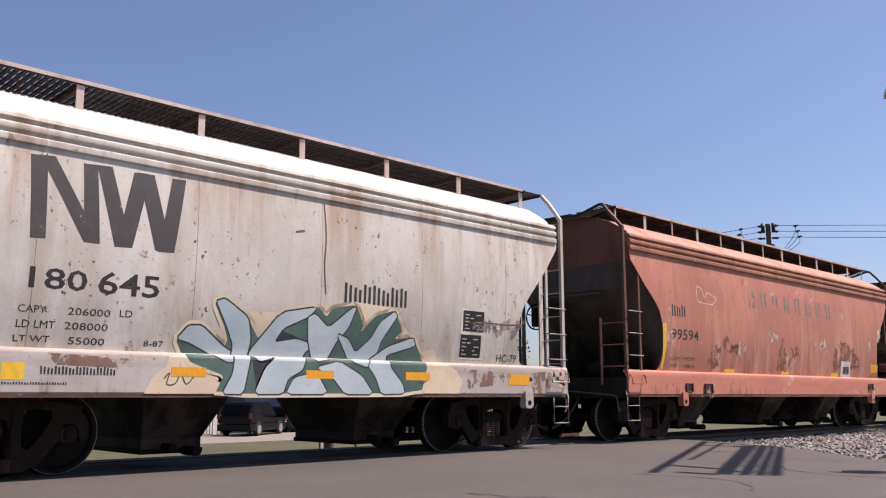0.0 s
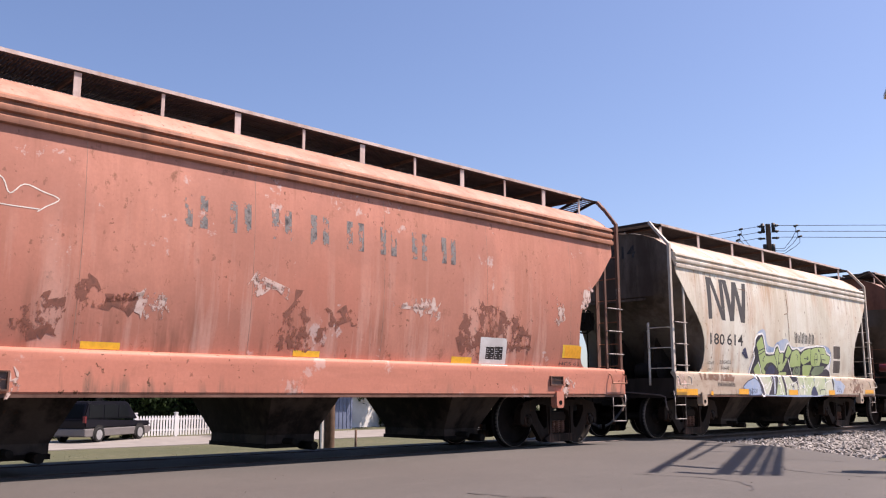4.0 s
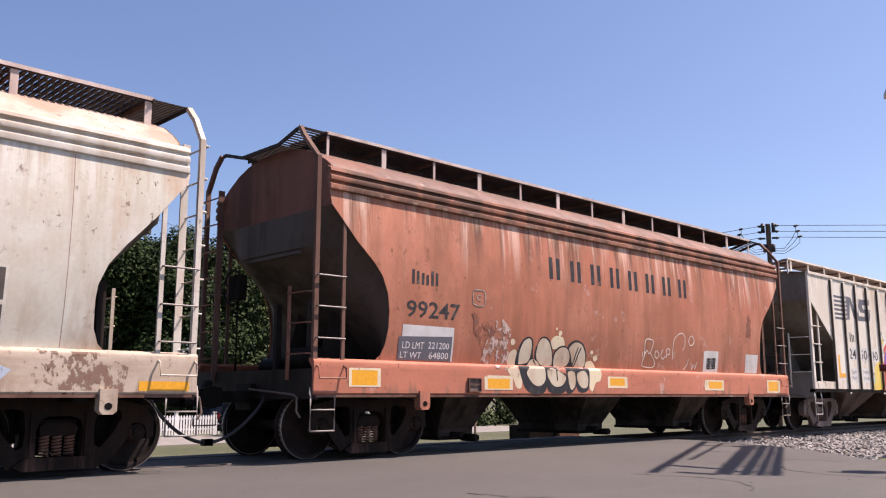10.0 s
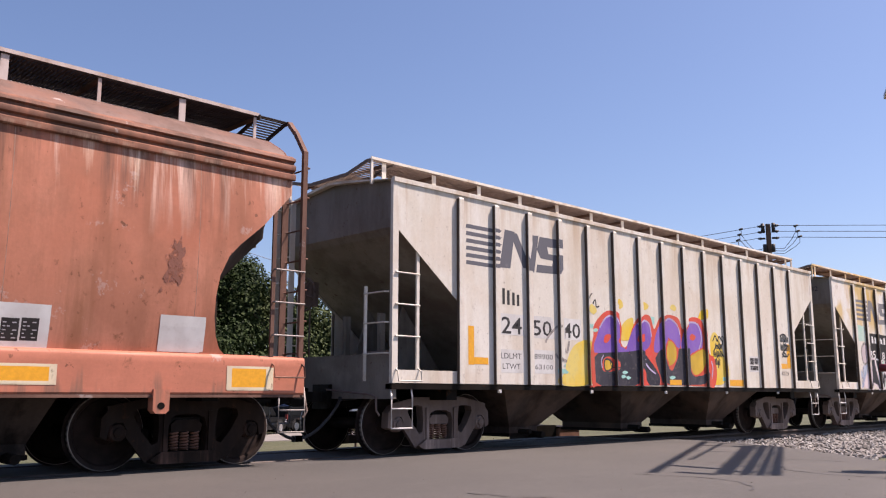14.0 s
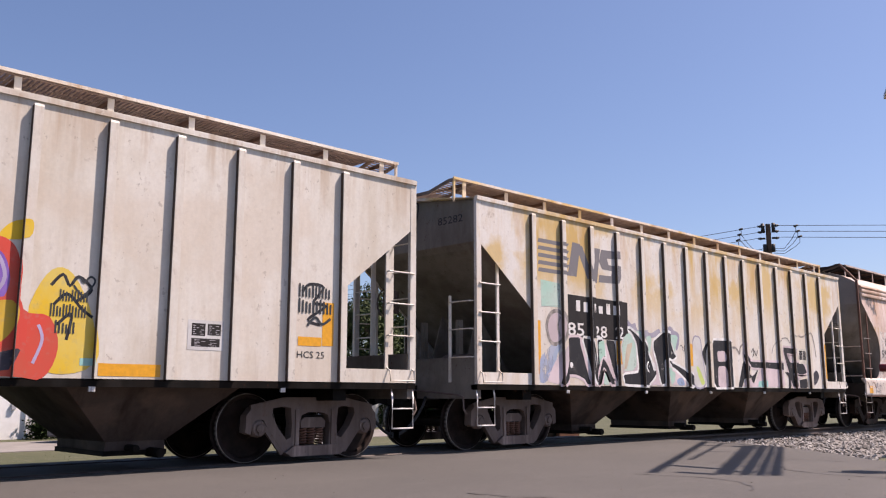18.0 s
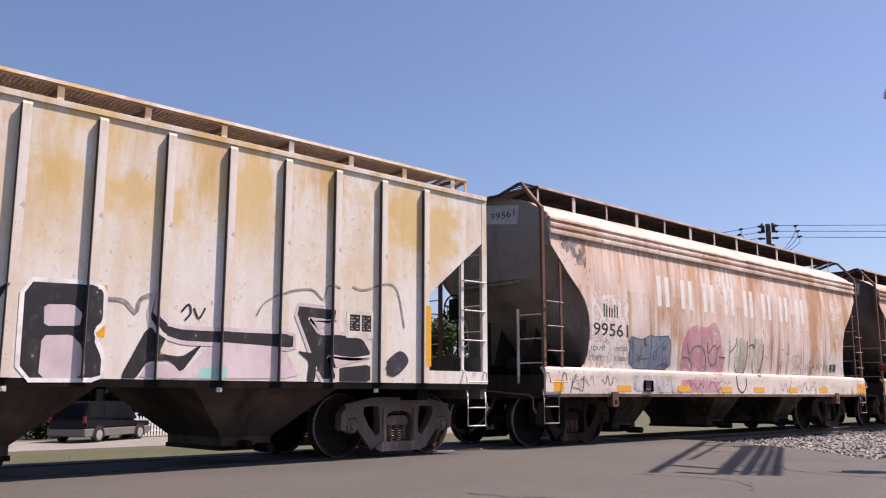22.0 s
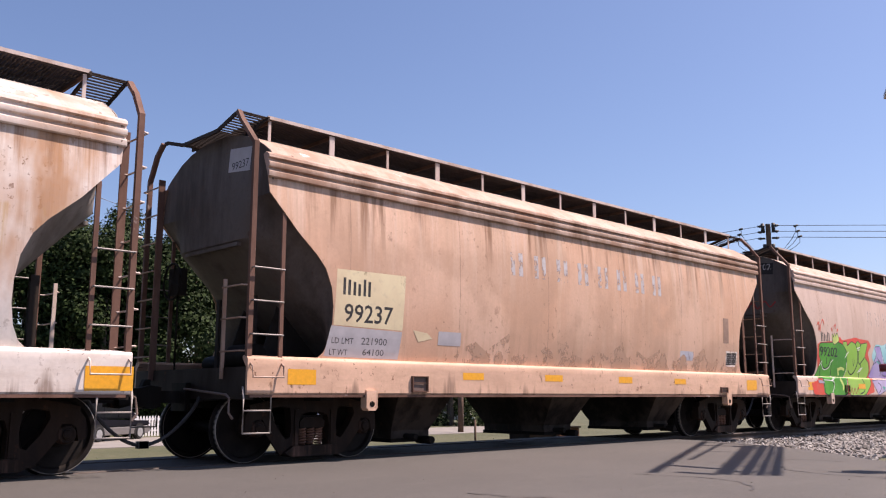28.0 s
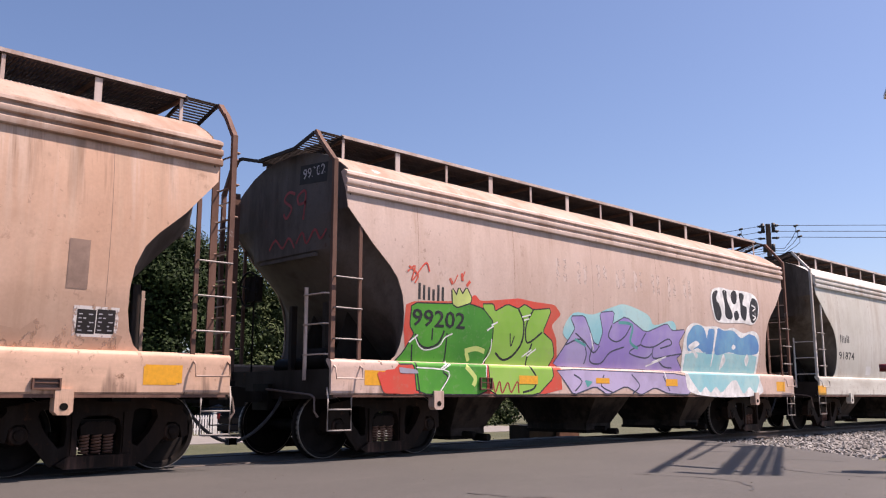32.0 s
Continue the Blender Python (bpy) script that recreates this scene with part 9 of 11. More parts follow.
    piece(TRAIN[8], CF, M_BLUE2, None, [(10.52, 2.33), (10.84, 2.32), (11.25, 2.34), (11.61, 2.19), (12.01, 2.3), (12.39, 2.2), (12.41, 1.87), (11.57, 1.81), (11.06, 1.85), (10.43, 1.79)])
    piece(TRAIN[8], CF, M_BONEL, None, [(9.32, 1.91), (9.61, 2.04), (9.77, 1.97), (9.52, 1.86), (9.71, 1.76), (9.66, 1.67), (9.51, 1.8)])
    stroke(TRAIN[8], CF, M_BONEL, 0.045, [(10.52, 2.33), (10.41, 2.0), (10.29, 1.52)])
    piece(TRAIN[8], CF, M_BONEL, None, [(11.17, 1.96), (11.26, 2.03), (11.36, 1.97), (11.26, 1.91)])
    piece(TRAIN[8], CF, M_BONEL, None, [(10.79, 1.8), (10.91, 1.67), (10.8, 1.53), (10.66, 1.46)])
    piece(TRAIN[8], CF, M_BONEL, None, [(11.79, 1.69), (11.9, 1.83), (11.99, 1.72), (11.9, 1.55)])
    piece(TRAIN[8], CF, M_BONEL, None, [(10.3, 3.01), (10.41, 3.21), (10.77, 3.29), (11.22, 3.27), (11.65, 3.29), (12.32, 3.25), (12.55, 3.01), (12.45, 2.7), (12.18, 2.53), (11.75, 2.54), (11.28, 2.52), (10.55, 2.51), (10.34, 2.79)])
    piece(TRAIN[8], CF, M_INKD, None, [(10.36, 3.01), (10.46, 3.17), (10.64, 3.2), (10.54, 3.02), (10.68, 2.88), (10.75, 2.68), (10.63, 2.53), (10.46, 2.62)])
    piece(TRAIN[8], CF, M_INKD, None, [(10.85, 3.21), (11.03, 3.23), (11.04, 3.02), (11.25, 2.71), (11.15, 2.59), (10.92, 2.65), (10.91, 2.92)])
    piece(TRAIN[8], CF, M_INKD, None, [(11.21, 3.14), (11.36, 3.27), (11.5, 3.21), (11.44, 2.98), (11.28, 2.97)])
    piece(TRAIN[8], CF, M_INKD, None, [(11.32, 2.74), (11.48, 2.81), (11.55, 2.66), (11.37, 2.58)])
    piece(TRAIN[8], CF, M_INKD, None, [(11.62, 3.22), (11.85, 3.2), (11.75, 2.98), (11.94, 2.9), (11.85, 2.61), (11.65, 2.69), (11.63, 2.97)])
    piece(TRAIN[8], CF, M_INKD, None, [(12.09, 2.96), (12.26, 3.16), (12.5, 3.06), (12.44, 2.72), (12.19, 2.56), (12.06, 2.72)])
    stroke(TRAIN[8], CF, M_BONEL, 0.035, [(12.19, 2.99), (12.36, 2.93), (12.22, 2.85)])
    stroke(TRAIN[8], CF, M_BONEL, 0.035, [(12.21, 2.75), (12.36, 2.71), (12.23, 2.64)])
    words(TRAIN[8], CF, M_INKD, "99202", 1.49, 1.92, 2.61, 2.18)
    stroke(TRAIN[8], CF, M_RED, 0.026, [(1.37, 2.72), (1.52, 2.82), (1.46, 2.59), (1.64, 2.79), (1.76, 2.89), (1.82, 2.76)])
    stroke(TRAIN[8], CF, M_RED, 0.026, [(1.4, 2.81), (1.58, 2.69), (1.52, 2.56)])
    stroke(TRAIN[8], CF, M_RED, 0.018, [(2.35, 2.63), (2.43, 2.77)])
    stroke(TRAIN[8], CF, M_RED, 0.018, [(2.52, 2.69), (2.59, 2.84)])
    crisp(TRAIN[8], CF, M_RED, None, [(0.79, 1.23), (1.22, 1.21), (1.26, 0.92), (0.93, 0.92)])
    crisp(TRAIN[8], CF, M_DUSK, None, [(1.21, 1.3), (1.56, 1.27), (1.61, 1.21), (1.24, 1.21)])
    patch(TRAIN[8], CF, M_ORANGE, 3.86, 1.08, 4.34, 1.22)
    patch(TRAIN[8], CF, M_ORANGE, 5.99, 1.11, 6.41, 1.21)
    patch(TRAIN[8], CF, M_ORANGE, 8.34, 1.08, 8.78, 1.22)

    # car 3
    blot(TRAIN[3], CF, M_SLATE, [(1.54, 1.75), (2.64, 1.79), (2.63, 1.41), (1.54, 1.41)])
    words(TRAIN[3], CF, M_WHITE, "LD LMT", 1.62, 1.58, 2.05, 1.68)
    words(TRAIN[3], CF, M_WHITE, "221200", 2.14, 1.59, 2.58, 1.69)
    words(TRAIN[3], CF, M_WHITE, "LT WT", 1.59, 1.44, 2.01, 1.53)
    words(TRAIN[3], CF, M_WHITE, "64800", 2.17, 1.44, 2.58, 1.54)
    stroke(TRAIN[3], CF, M_GREYB, 0.017, [(3.08, 2.55), (3.08, 2.34), (3.32, 2.33), (3.33, 2.55), (3.08, 2.56)])
    words(TRAIN[3], CF, M_GREYB, "C", 3.15, 2.39, 3.26, 2.49)
    blot(TRAIN[3], CF, M_RUSTY, [(3.1, 2.2), (3.47, 2.14), (3.62, 2.06), (3.47, 1.75), (3.32, 1.65), (3.18, 1.84)])
    blot(TRAIN[3], CF, M_PEELG, [(3.47, 1.97), (3.97, 2), (3.9, 1.42), (3.4, 1.41)])

    # car 5
    end_words(TRAIN[5], FL, M_INKD, "85282", 0.59, 3.77, 1.19, 3.9)
    end_stroke(TRAIN[5], FL, M_INKD, 0.03, [(-1.23, 4.07), (-1.15, 4.17), (-1.02, 4.18), (-1.03, 3.93)])
    end_stroke(TRAIN[5], FL, M_INKD, 0.03, [(-0.9, 3.84), (-0.85, 4.24), (-0.68, 4.09), (-0.82, 3.99)])
    end_stroke(TRAIN[5], FL, M_INKD, 0.035, [(-0.61, 3.95), (-0.32, 3.96), (-0.39, 4.13), (-0.46, 3.93)])
    end_stroke(TRAIN[5], FL, M_INKD, 0.035, [(-0.41, 4.28), (-0.26, 3.86), (-0.17, 4.24), (-0.16, 3.76)])
    end_stroke(TRAIN[5], FL, M_INKD, 0.035, [(-0.17, 4.24), (0.09, 4.23), (-0.03, 3.76), (-0.16, 3.72)])
    end_stroke(TRAIN[5], FL, M_INKD, 0.03, [(-0.16, 3.72), (0.06, 3.73)])

    # car 6
    end_stroke(TRAIN[6], CF, M_GREYP, 0.36, [(-0.13, 4.35), (0.77, 4.22)])
    end_words(TRAIN[6], CF, M_INKD, "99561", 0.07, 4.2, 0.68, 4.34)

    # car 7
    end_stroke(TRAIN[7], CF, M_GREYP, 0.34, [(0.42, 4.2), (1.0, 4.13)])
    end_words(TRAIN[7], CF, M_INKD, "99237", 0.5, 4.04, 0.95, 4.15)

    # car 8
    end_stroke(TRAIN[8], CF, M_PLATE, 0.3, [(0.3, 4.24), (1.01, 4.18)])
    end_words(TRAIN[8], CF, M_SILVER, "99202", 0.38, 4.16, 0.95, 4.32)
    end_stroke(TRAIN[8], CF, M_REDW, 0.045, [(-0.12, 3.69), (-0.04, 3.61), (0.09, 3.76), (-0.11, 3.91), (0.01, 4.02), (0.18, 3.97)])
    end_stroke(TRAIN[8], CF, M_REDW, 0.045, [(0.41, 3.53), (0.46, 3.96), (0.26, 3.92), (0.29, 3.79), (0.48, 3.8)])
    end_stroke(TRAIN[8], CF, M_REDW, 0.04, [(-0.5, 3.16), (-0.33, 3.3), (-0.13, 3.15), (0.04, 3.29), (0.2, 3.12)])
    end_stroke(TRAIN[8], CF, M_REDW, 0.04, [(0.24, 3.18), (0.4, 3.33), (0.52, 3.15), (0.72, 3.34), (0.87, 3.18), (1.02, 3.31)])

    # car 4
    piece(TRAIN[4], FL, M_TURQ, None, [(3.9, 1.41), (3.97, 1.45), (4.04, 1.42), (3.97, 1.38)])
    piece(TRAIN[4], FL, M_TURQ, None, [(3.98, 1.3), (4.04, 1.33), (4.11, 1.3), (4.05, 1.27)])
    piece(TRAIN[4], FL, M_TURQ, None, [(5.75, 1.32), (5.84, 1.36), (5.94, 1.33), (5.84, 1.29)])
    piece(TRAIN[4], FL, M_TURQ, None, [(5.68, 1.24), (5.78, 1.28), (5.87, 1.25), (5.78, 1.21)])
    piece(TRAIN[4], FL, M_TURQ, None, [(5.87, 1.23), (5.95, 1.26), (6.03, 1.23), (5.95, 1.19)])
    piece(TRAIN[4], FL, M_TURQ, None, [(7.4, 1.25), (7.51, 1.29), (7.63, 1.26), (7.51, 1.21)])
    piece(TRAIN[4], FL, M_TURQ, None, [(4.85, 2.07), (4.94, 2.12), (5.02, 2.09), (4.94, 2.05)])
    stroke(TRAIN[4], FL, M_GREYB, 0.047, [(3.49, 1.8), (3.57, 1.91), (3.79, 2.07), (3.89, 2.1)])
    stroke(TRAIN[4], FL, M_GREYB, 0.049, [(4.02, 2.06), (4.02, 1.92), (3.97, 1.78), (4.08, 1.65), (4.15, 1.85)])
    stroke(TRAIN[4], FL, M_GREYB, 0.048, [(3.75, 1.61), (3.88, 1.51), (4.07, 1.49)])
    stroke(TRAIN[4], FL, M_INKL, 0.020, [(5.37, 1.58), (5.41, 1.43), (5.64, 1.41)])

    # car 0
    stroke(TRAIN[0], SH, M_RUSTLINE, 0.016, [(5.38, 3.52), (5.41, 3.05), (5.39, 2.65), (5.43, 2.26)])
    stroke(TRAIN[0], SH, M_RUSTLINE, 0.023, [(4.91, 3.06), (5.05, 3.09)])

    # car 4
    stroke(TRAIN[4], FL, M_INKL, 0.023, [(9.44, 2.11), (9.51, 2.18), (9.56, 2.12), (9.63, 2.19), (9.68, 2.13), (9.56, 1.98), (9.45, 2.08)])
    bars(TRAIN[4], FL, M_INKL, 5, 9.3, 1.9, 9.62, 2.03)
    bars(TRAIN[4], FL, M_INKL, 6, 9.21, 1.73, 9.61, 1.87)
    bars(TRAIN[4], FL, M_INKL, 3, 9.27, 1.55, 9.5, 1.69)
    bars(TRAIN[4], FL, M_INKL, 5, 12.39, 2.19, 12.93, 2.37)
    bars(TRAIN[4], FL, M_INKL, 5, 12.39, 1.98, 12.96, 2.17)
    stroke(TRAIN[4], FL, M_INKL, 0.036, [(12.55, 1.81), (12.68, 1.93), (12.79, 1.84), (12.93, 1.92)])

    # car 2
    end_words(TRAIN[2], SH, M_INKD, "180614", -0.71, 3.9, 0.54, 4.19)


paint_marks()


# ---- ground ----
def ground_z(x, y):
    """Level by the track, falling away to lower land behind it."""
    if y < 12.4:
        return -0.26
    t = min(1.0, (y - 12.4) / 11.0)
    return -0.26 - 0.9 * (t * t * (3 - 2 * t))


def grass_material():
    n = Nodes("mown_grass")
    a, b, c = n.noise(0.18, 4), n.noise(2.5, 6), n.noise(30, 3)
    k = n.mix(n.ramp(a, 0.35, 0.65), (0.055, 0.06, 0.024), (0.088, 0.084, 0.042))
    k = n.mix(n.math("MULTIPLY", n.ramp(b, 0.5, 0.75), 0.6), k, (0.14, 0.12, 0.066))
    k = n.mix(n.math("MULTIPLY", n.ramp(c, 0.4, 0.7), 0.4), k, (0.045, 0.062, 0.02))
    return n.done(k, 0.9, 0, c, 0.6, 0.03)


def asphalt_material():
    n = Nodes("worn_grey_asphalt")
    a, b, c = n.noise(0.35, 4), n.noise(3.0, 6), n.noise(90, 3)
    k = n.mix(n.ramp(a, 0.35, 0.65), (0.05, 0.0455, 0.0405), (0.066, 0.06, 0.0535))
    k = n.mix(n.math("MULTIPLY", n.ramp(b, 0.5, 0.72), 0.6), k, (0.046, 0.042, 0.038))
    k = n.mix(n.math("MULTIPLY", n.ramp(n.noise(0.9, 6, (0.4, 1.6, 1), 0.7), 0.55, 0.75), 0.5), k, (0.105, 0.096, 0.087))
    k = n.mix(n.math("MULTIPLY", n.ramp(n.noise(16, 6, (0.7, 1, 1), 0.7), 0.56, 0.68), 0.45), k, (0.125, 0.114, 0.104))
    k = n.mix(n.math("MULTIPLY", n.ramp(n.noise(11, 6, (1, 1, 1), 0.7, shift=(3, 1, 0)), 0.58, 0.7), 0.5), k, (0.03, 0.027, 0.025))
    k = n.mix(n.math("MULTIPLY", n.ramp(c, 0.35, 0.7), 0.45), k, (0.13, 0.119, 0.109))
    return n.done(k, 0.85, 0, c, 0.5, 0.006)


M_GRASS, M_ASPHALT = grass_material(), asphalt_material()
M_CONCRETE = plain("pale_concrete", (0.22, 0.2, 0.18), 0.85, 0, 0.15, 1.5)
M_STONE = plain("ballast_bed", (0.16, 0.145, 0.135), 0.9, 0, 0.4, 20)
M_RAIL = plain("rail_steel", (0.06, 0.042, 0.034), 0.6, 0.2)
M_TIE = plain("creosoted_tie", (0.06, 0.045, 0.038), 0.85)


def build_ground():
    bm = bmesh.new()
    xs = [-1500, -300, -100] + list(range(-60, 121, 6)) + [200, 500, 2200]
    ys = [-900, -100, -20, 0, 6, 10, 12.4] + [12.4 + 11 * k / 8 for k in range(1, 9)] + [30, 40, 60, 90, 150, 400, 2200]
    g = [[bm.verts.new((x, y, ground_z(x, y))) for y in ys] for x in xs]
    for i in range(len(xs) - 1):
        for j in range(len(ys) - 1):
            bm.faces.new((g[i][j], g[i + 1][j], g[i + 1][j + 1], g[i][j + 1])).smooth = True
    tagged(part("ground", bm, M_GRASS, None), "mown grass falling away behind the railway track", "ground", kind="structure")
    # asphalt of the crossing, with its ragged edge towards the ballast
    bm = bmesh.new()
    edge = [(13.2, -12), (13.0, 0), (13.25, 3.5), (13.25, 4.87), (14.28, 5.88), (15.3, 7.2), (15.9, 8.4), (16.2, 9.3), (16.3, 10.2)]
    rng = random.Random(3)
    fine = []
    for (a, b), (c, d) in zip(edge, edge[1:]):
        for k in range(6):
            t = k / 6
            fine.append((a + (c - a) * t + rng.uniform(-0.05, 0.05), b + (d - b) * t))
    top = [(-40, -12)] + fine + [(16.3, 10.2), (-40, 10.2)]
    a = [bm.verts.new((x, y, -0.005 if y > 9 else -0.005 - 0.004 * (9 - y))) for x, y in top]
    bm.faces.new(a)
    low = [bm.verts.new((x, y, -0.3)) for x, y in top]
    for i in range(len(top)):
        j = (i + 1) % len(top)
        bm.faces.new((a[i], low[i], low[j], a[j]))
    bmesh.ops.triangulate(bm, faces=bm.faces[:])
    tagged(part("road", bm, M_ASPHALT, None), "worn grey asphalt road up to the crossing", "road", kind="structure")
    # crossing fill between and beyond the rails
    bm = bmesh.new()
    for y0, y1 in ((10.21, 10.40), (10.55, 11.85), (12.0, 12.5)):
        quad_box(bm, -40, 16.1, y0, y1, -0.3, -0.012)
    tagged(part("crossing_surface", bm, M_ASPHALT, None), "asphalt fill between the rails of the crossing", "road", kind="structure")
    bm = bmesh.new()
    sweep(bm, [(8.0, -0.42), (9.6, -0.2), (12.8, -0.2), (14.2, -0.5)], -300, 13.0)
    sweep(bm, [(4.6, -0.42), (6.6, -0.24), (8.2, -0.16), (12.8, -0.18), (14.2, -0.5)], 13.0, 300)
    tagged(part("ballast_bed", bm, M_STONE, None), "grey crushed-stone track bed", "ballast", kind="structure")
    for y in (10.4825, 11.9175):
        bm = bmesh.new()
        sweep(bm, [(y - 0.036, 0), (y + 0.036, 0), (y + 0.036, -0.04), (y + 0.012, -0.055), (y + 0.012, -0.13), (y + 0.07, -0.15), (y - 0.07, -0.15), (y - 0.012, -0.13), (y - 0.012, -0.055), (y - 0.036, -0.04)], -200, 300)
        tagged(part("rail", bm, M_RAIL, None), "brown steel rail with a worn head", "rail", kind="structure")


build_ground()

# ---- ballast stones beside the road ----
M_ROCK = Nodes("crushed_grey_stone")
_f = M_ROCK.per_island()
M_ROCK = M_ROCK.done(M_ROCK.mix(_f, (0.11, 0.1, 0.09), (0.42, 0.395, 0.37)), 0.85)


def bed_height(y):
    for (a, p), (b, q) in zip([(4.6, -0.42), (6.6, -0.24), (8.2, -0.16), (12.8, -0.18)], [(6.6, -0.24), (8.2, -0.16), (12.8, -0.18), (14.2, -0.5)]):
        if y <= b:
            return p + (q - p) * (y - a) / (b - a)
    return -0.5


def edge_of_road(y):
    line = [(0.0, 13.0), (4.87, 13.3), (5.88, 14.33), (7.2, 15.35), (8.4, 15.95), (10.2, 16.35), (13.0, 16.3)]
    for (a, p), (b, q) in zip(line, line[1:]):
        if y <= b:
            return p + (q - p) * (y - a) / (b - a)
    return 16.3


def build_stones():
    rng = random.Random(11)
    verts, faces = [], []
    for k in range(9000):
        x = 13.5 + 36 * rng.random() ** 2.0
        y = rng.uniform(5.0, 10.3) if rng.random() < 0.85 else rng.uniform(10.6, 11.8)
        if x < edge_of_road(y) + 0.25 * rng.random():
            continue
        s = rng.uniform(0.022, 0.05)
        z = bed_height(y) + s * 0.5
        b = len(verts)
        for d in ((1, 0, 0), (-1, 0, 0), (0, 1, 0), (0, -1, 0), (0, 0, 1), (0, 0, -1)):
            v = Vector([c + rng.uniform(-0.45, 0.45) for c in d]) * s
            verts.append((x + v.x, y + v.y, z + v.z * 0.8))
        for f in ((0, 2, 4), (2, 1, 4), (1, 3, 4), (3, 0, 4), (2, 0, 5), (1, 2, 5), (3, 1, 5), (0, 3, 5)):
            faces.append([b + i for i in f])
    me = bpy.data.meshes.new("stones")
    me.from_pydata(verts, [], faces)
    me.materials.append(M_ROCK)
    tagged(new("ballast_stones", me), "loose crushed grey stones of the track bed", "ballast", kind="stuff")
    bm = bmesh.new()
    quad_box(bm, 0, 0.22, 9.9, 12.5, -0.22, -0.145)
    tie = finish(bm)
    for k in range(40):
        tagged(part("railway_tie", tie, M_TIE, None, "", (16.5 + k * 0.52, 0, 0)), "dark creosoted wooden tie under the rails", "railway tie", "ties under the rails")


build_stones()


def build_cracks():
    """Sealed cracks that wander over the asphalt."""
    rng = random.Random(5)
    seal = plain("dark_crack_sealant", (0.05, 0.046, 0.045), 0.7)
    for x, y, a, n in ((10.3, 3.6, 0.6, 26), (12.0, 4.4, -0.4, 14), (6.2, 4.6, 0.9, 12), (8.2, 4.2, 0.2, 18), (12.6, 5.0, 1.4, 9)):
        bm = bmesh.new()
        last = None
        for k in range(n):
            w = 0.014 * (0.5 + rng.random())
            z = 0.004 + (-0.005 if y > 9 else -0.005 - 0.004 * (9 - y))
            pair = [bm.verts.new((x + w * math.sin(a), y - w * math.cos(a), z)), bm.verts.new((x - w * math.sin(a), y + w * math.cos(a), z))]
            if last:
                bm.faces.new((last[0], pair[0], pair[1], last[1]))
            last = pair
            x, y, a = x + 0.13 * math.cos(a), y + 0.13 * math.sin(a), a + rng.uniform(-0.5, 0.5)
            if y > 8.8:
                break
        tagged(part("pavement_crack", bm, seal, None), "dark crack in the asphalt", "crack", kind="structure")


build_cracks()


def build_crumbs():
    """Loose grit and bits of dry leaf on the near asphalt."""
    rng = random.Random(17)
    verts, faces = [], []
    for k in range(220):
        x, y = rng.gauss(2.6, 1.6), rng.gauss(5.6, 1.0)
        if rng.random() < 0.4:
            x, y = rng.uniform(1.0, 12.0), rng.uniform(3.4, 8.6)
        if y > 9.2:
            continue
        s = rng.uniform(0.003, 0.009)
        z, b = -0.005 - 0.004 * (9 - y) + s * 0.3, len(verts)
        for d in ((1, 0, 0), (-1, 0, 0), (0, 1, 0), (0, -1, 0), (0, 0, 1), (0, 0, -1)):
            v = Vector([c + rng.uniform(-0.4, 0.4) for c in d]) * s
            verts.append((x + v.x, y + v.y, z + v.z * 0.6))
        for f in ((0, 2, 4), (2, 1, 4), (1, 3, 4), (3, 0, 4), (2, 0, 5), (1, 2, 5), (3, 1, 5), (0, 3, 5)):
            faces.append([b + i for i in f])
    me = bpy.data.meshes.new("crumbs")
    me.from_pydata(verts, [], faces)
    n = Nodes("grit_and_dry_leaf")
    me.materials.append(n.done(n.mix(n.per_island(), (0.07, 0.055, 0.046), (0.2, 0.165, 0.14)), 0.9))
    tagged(new("loose_grit", me), "loose grit and leaf crumbs on the asphalt", "grit", kind="stuff")


build_crumbs()

# ---- far side: street, houses, parked vehicles ----
LOW = -1.16


def build_street():
    bm = bmesh.new()
    quad_box(bm, -60, 45.0, 34.4, 41.6, LOW - 0.2, LOW + 0.03)
    tagged(part("street", bm, M_CONCRETE, None), "pale sun-lit concrete street behind the track", "road", kind="structure")
    bm = bmesh.new()
    rng = random.Random(8)
    verts, faces = [], []
    for k in range(6000):
        y = 12.7 + 21 * rng.random() ** 1.3
        x = 3 + rng.random() * 60 if y > 13.4 else 5 + rng.random() * 40
        h, a = rng.uniform(0.02, 0.045), rng.uniform(0, 3.2)
        z, b = ground_z(x, y), len(verts)
        w = 0.012
        verts += [(x - w * math.cos(a), y - w * math.sin(a), z), (x + w * math.cos(a), y + w * math.sin(a), z), (x + rng.uniform(-0.04, 0.04), y + rng.uniform(-0.04, 0.04), z + h)]
        faces.append((b, b + 1, b + 2))
    bm.free()
    me = bpy.data.meshes.new("blades")
    me.from_pydata(verts, [], faces)
    n = Nodes("grass_blades")
    me.materials.append(n.done(n.mix(n.per_island(), (0.12, 0.13, 0.055), (0.22, 0.21, 0.11)), 0.8))
    tagged(new("grass_blades", me), "short tufts of grass on the slope", "grass", kind="stuff")


build_street()

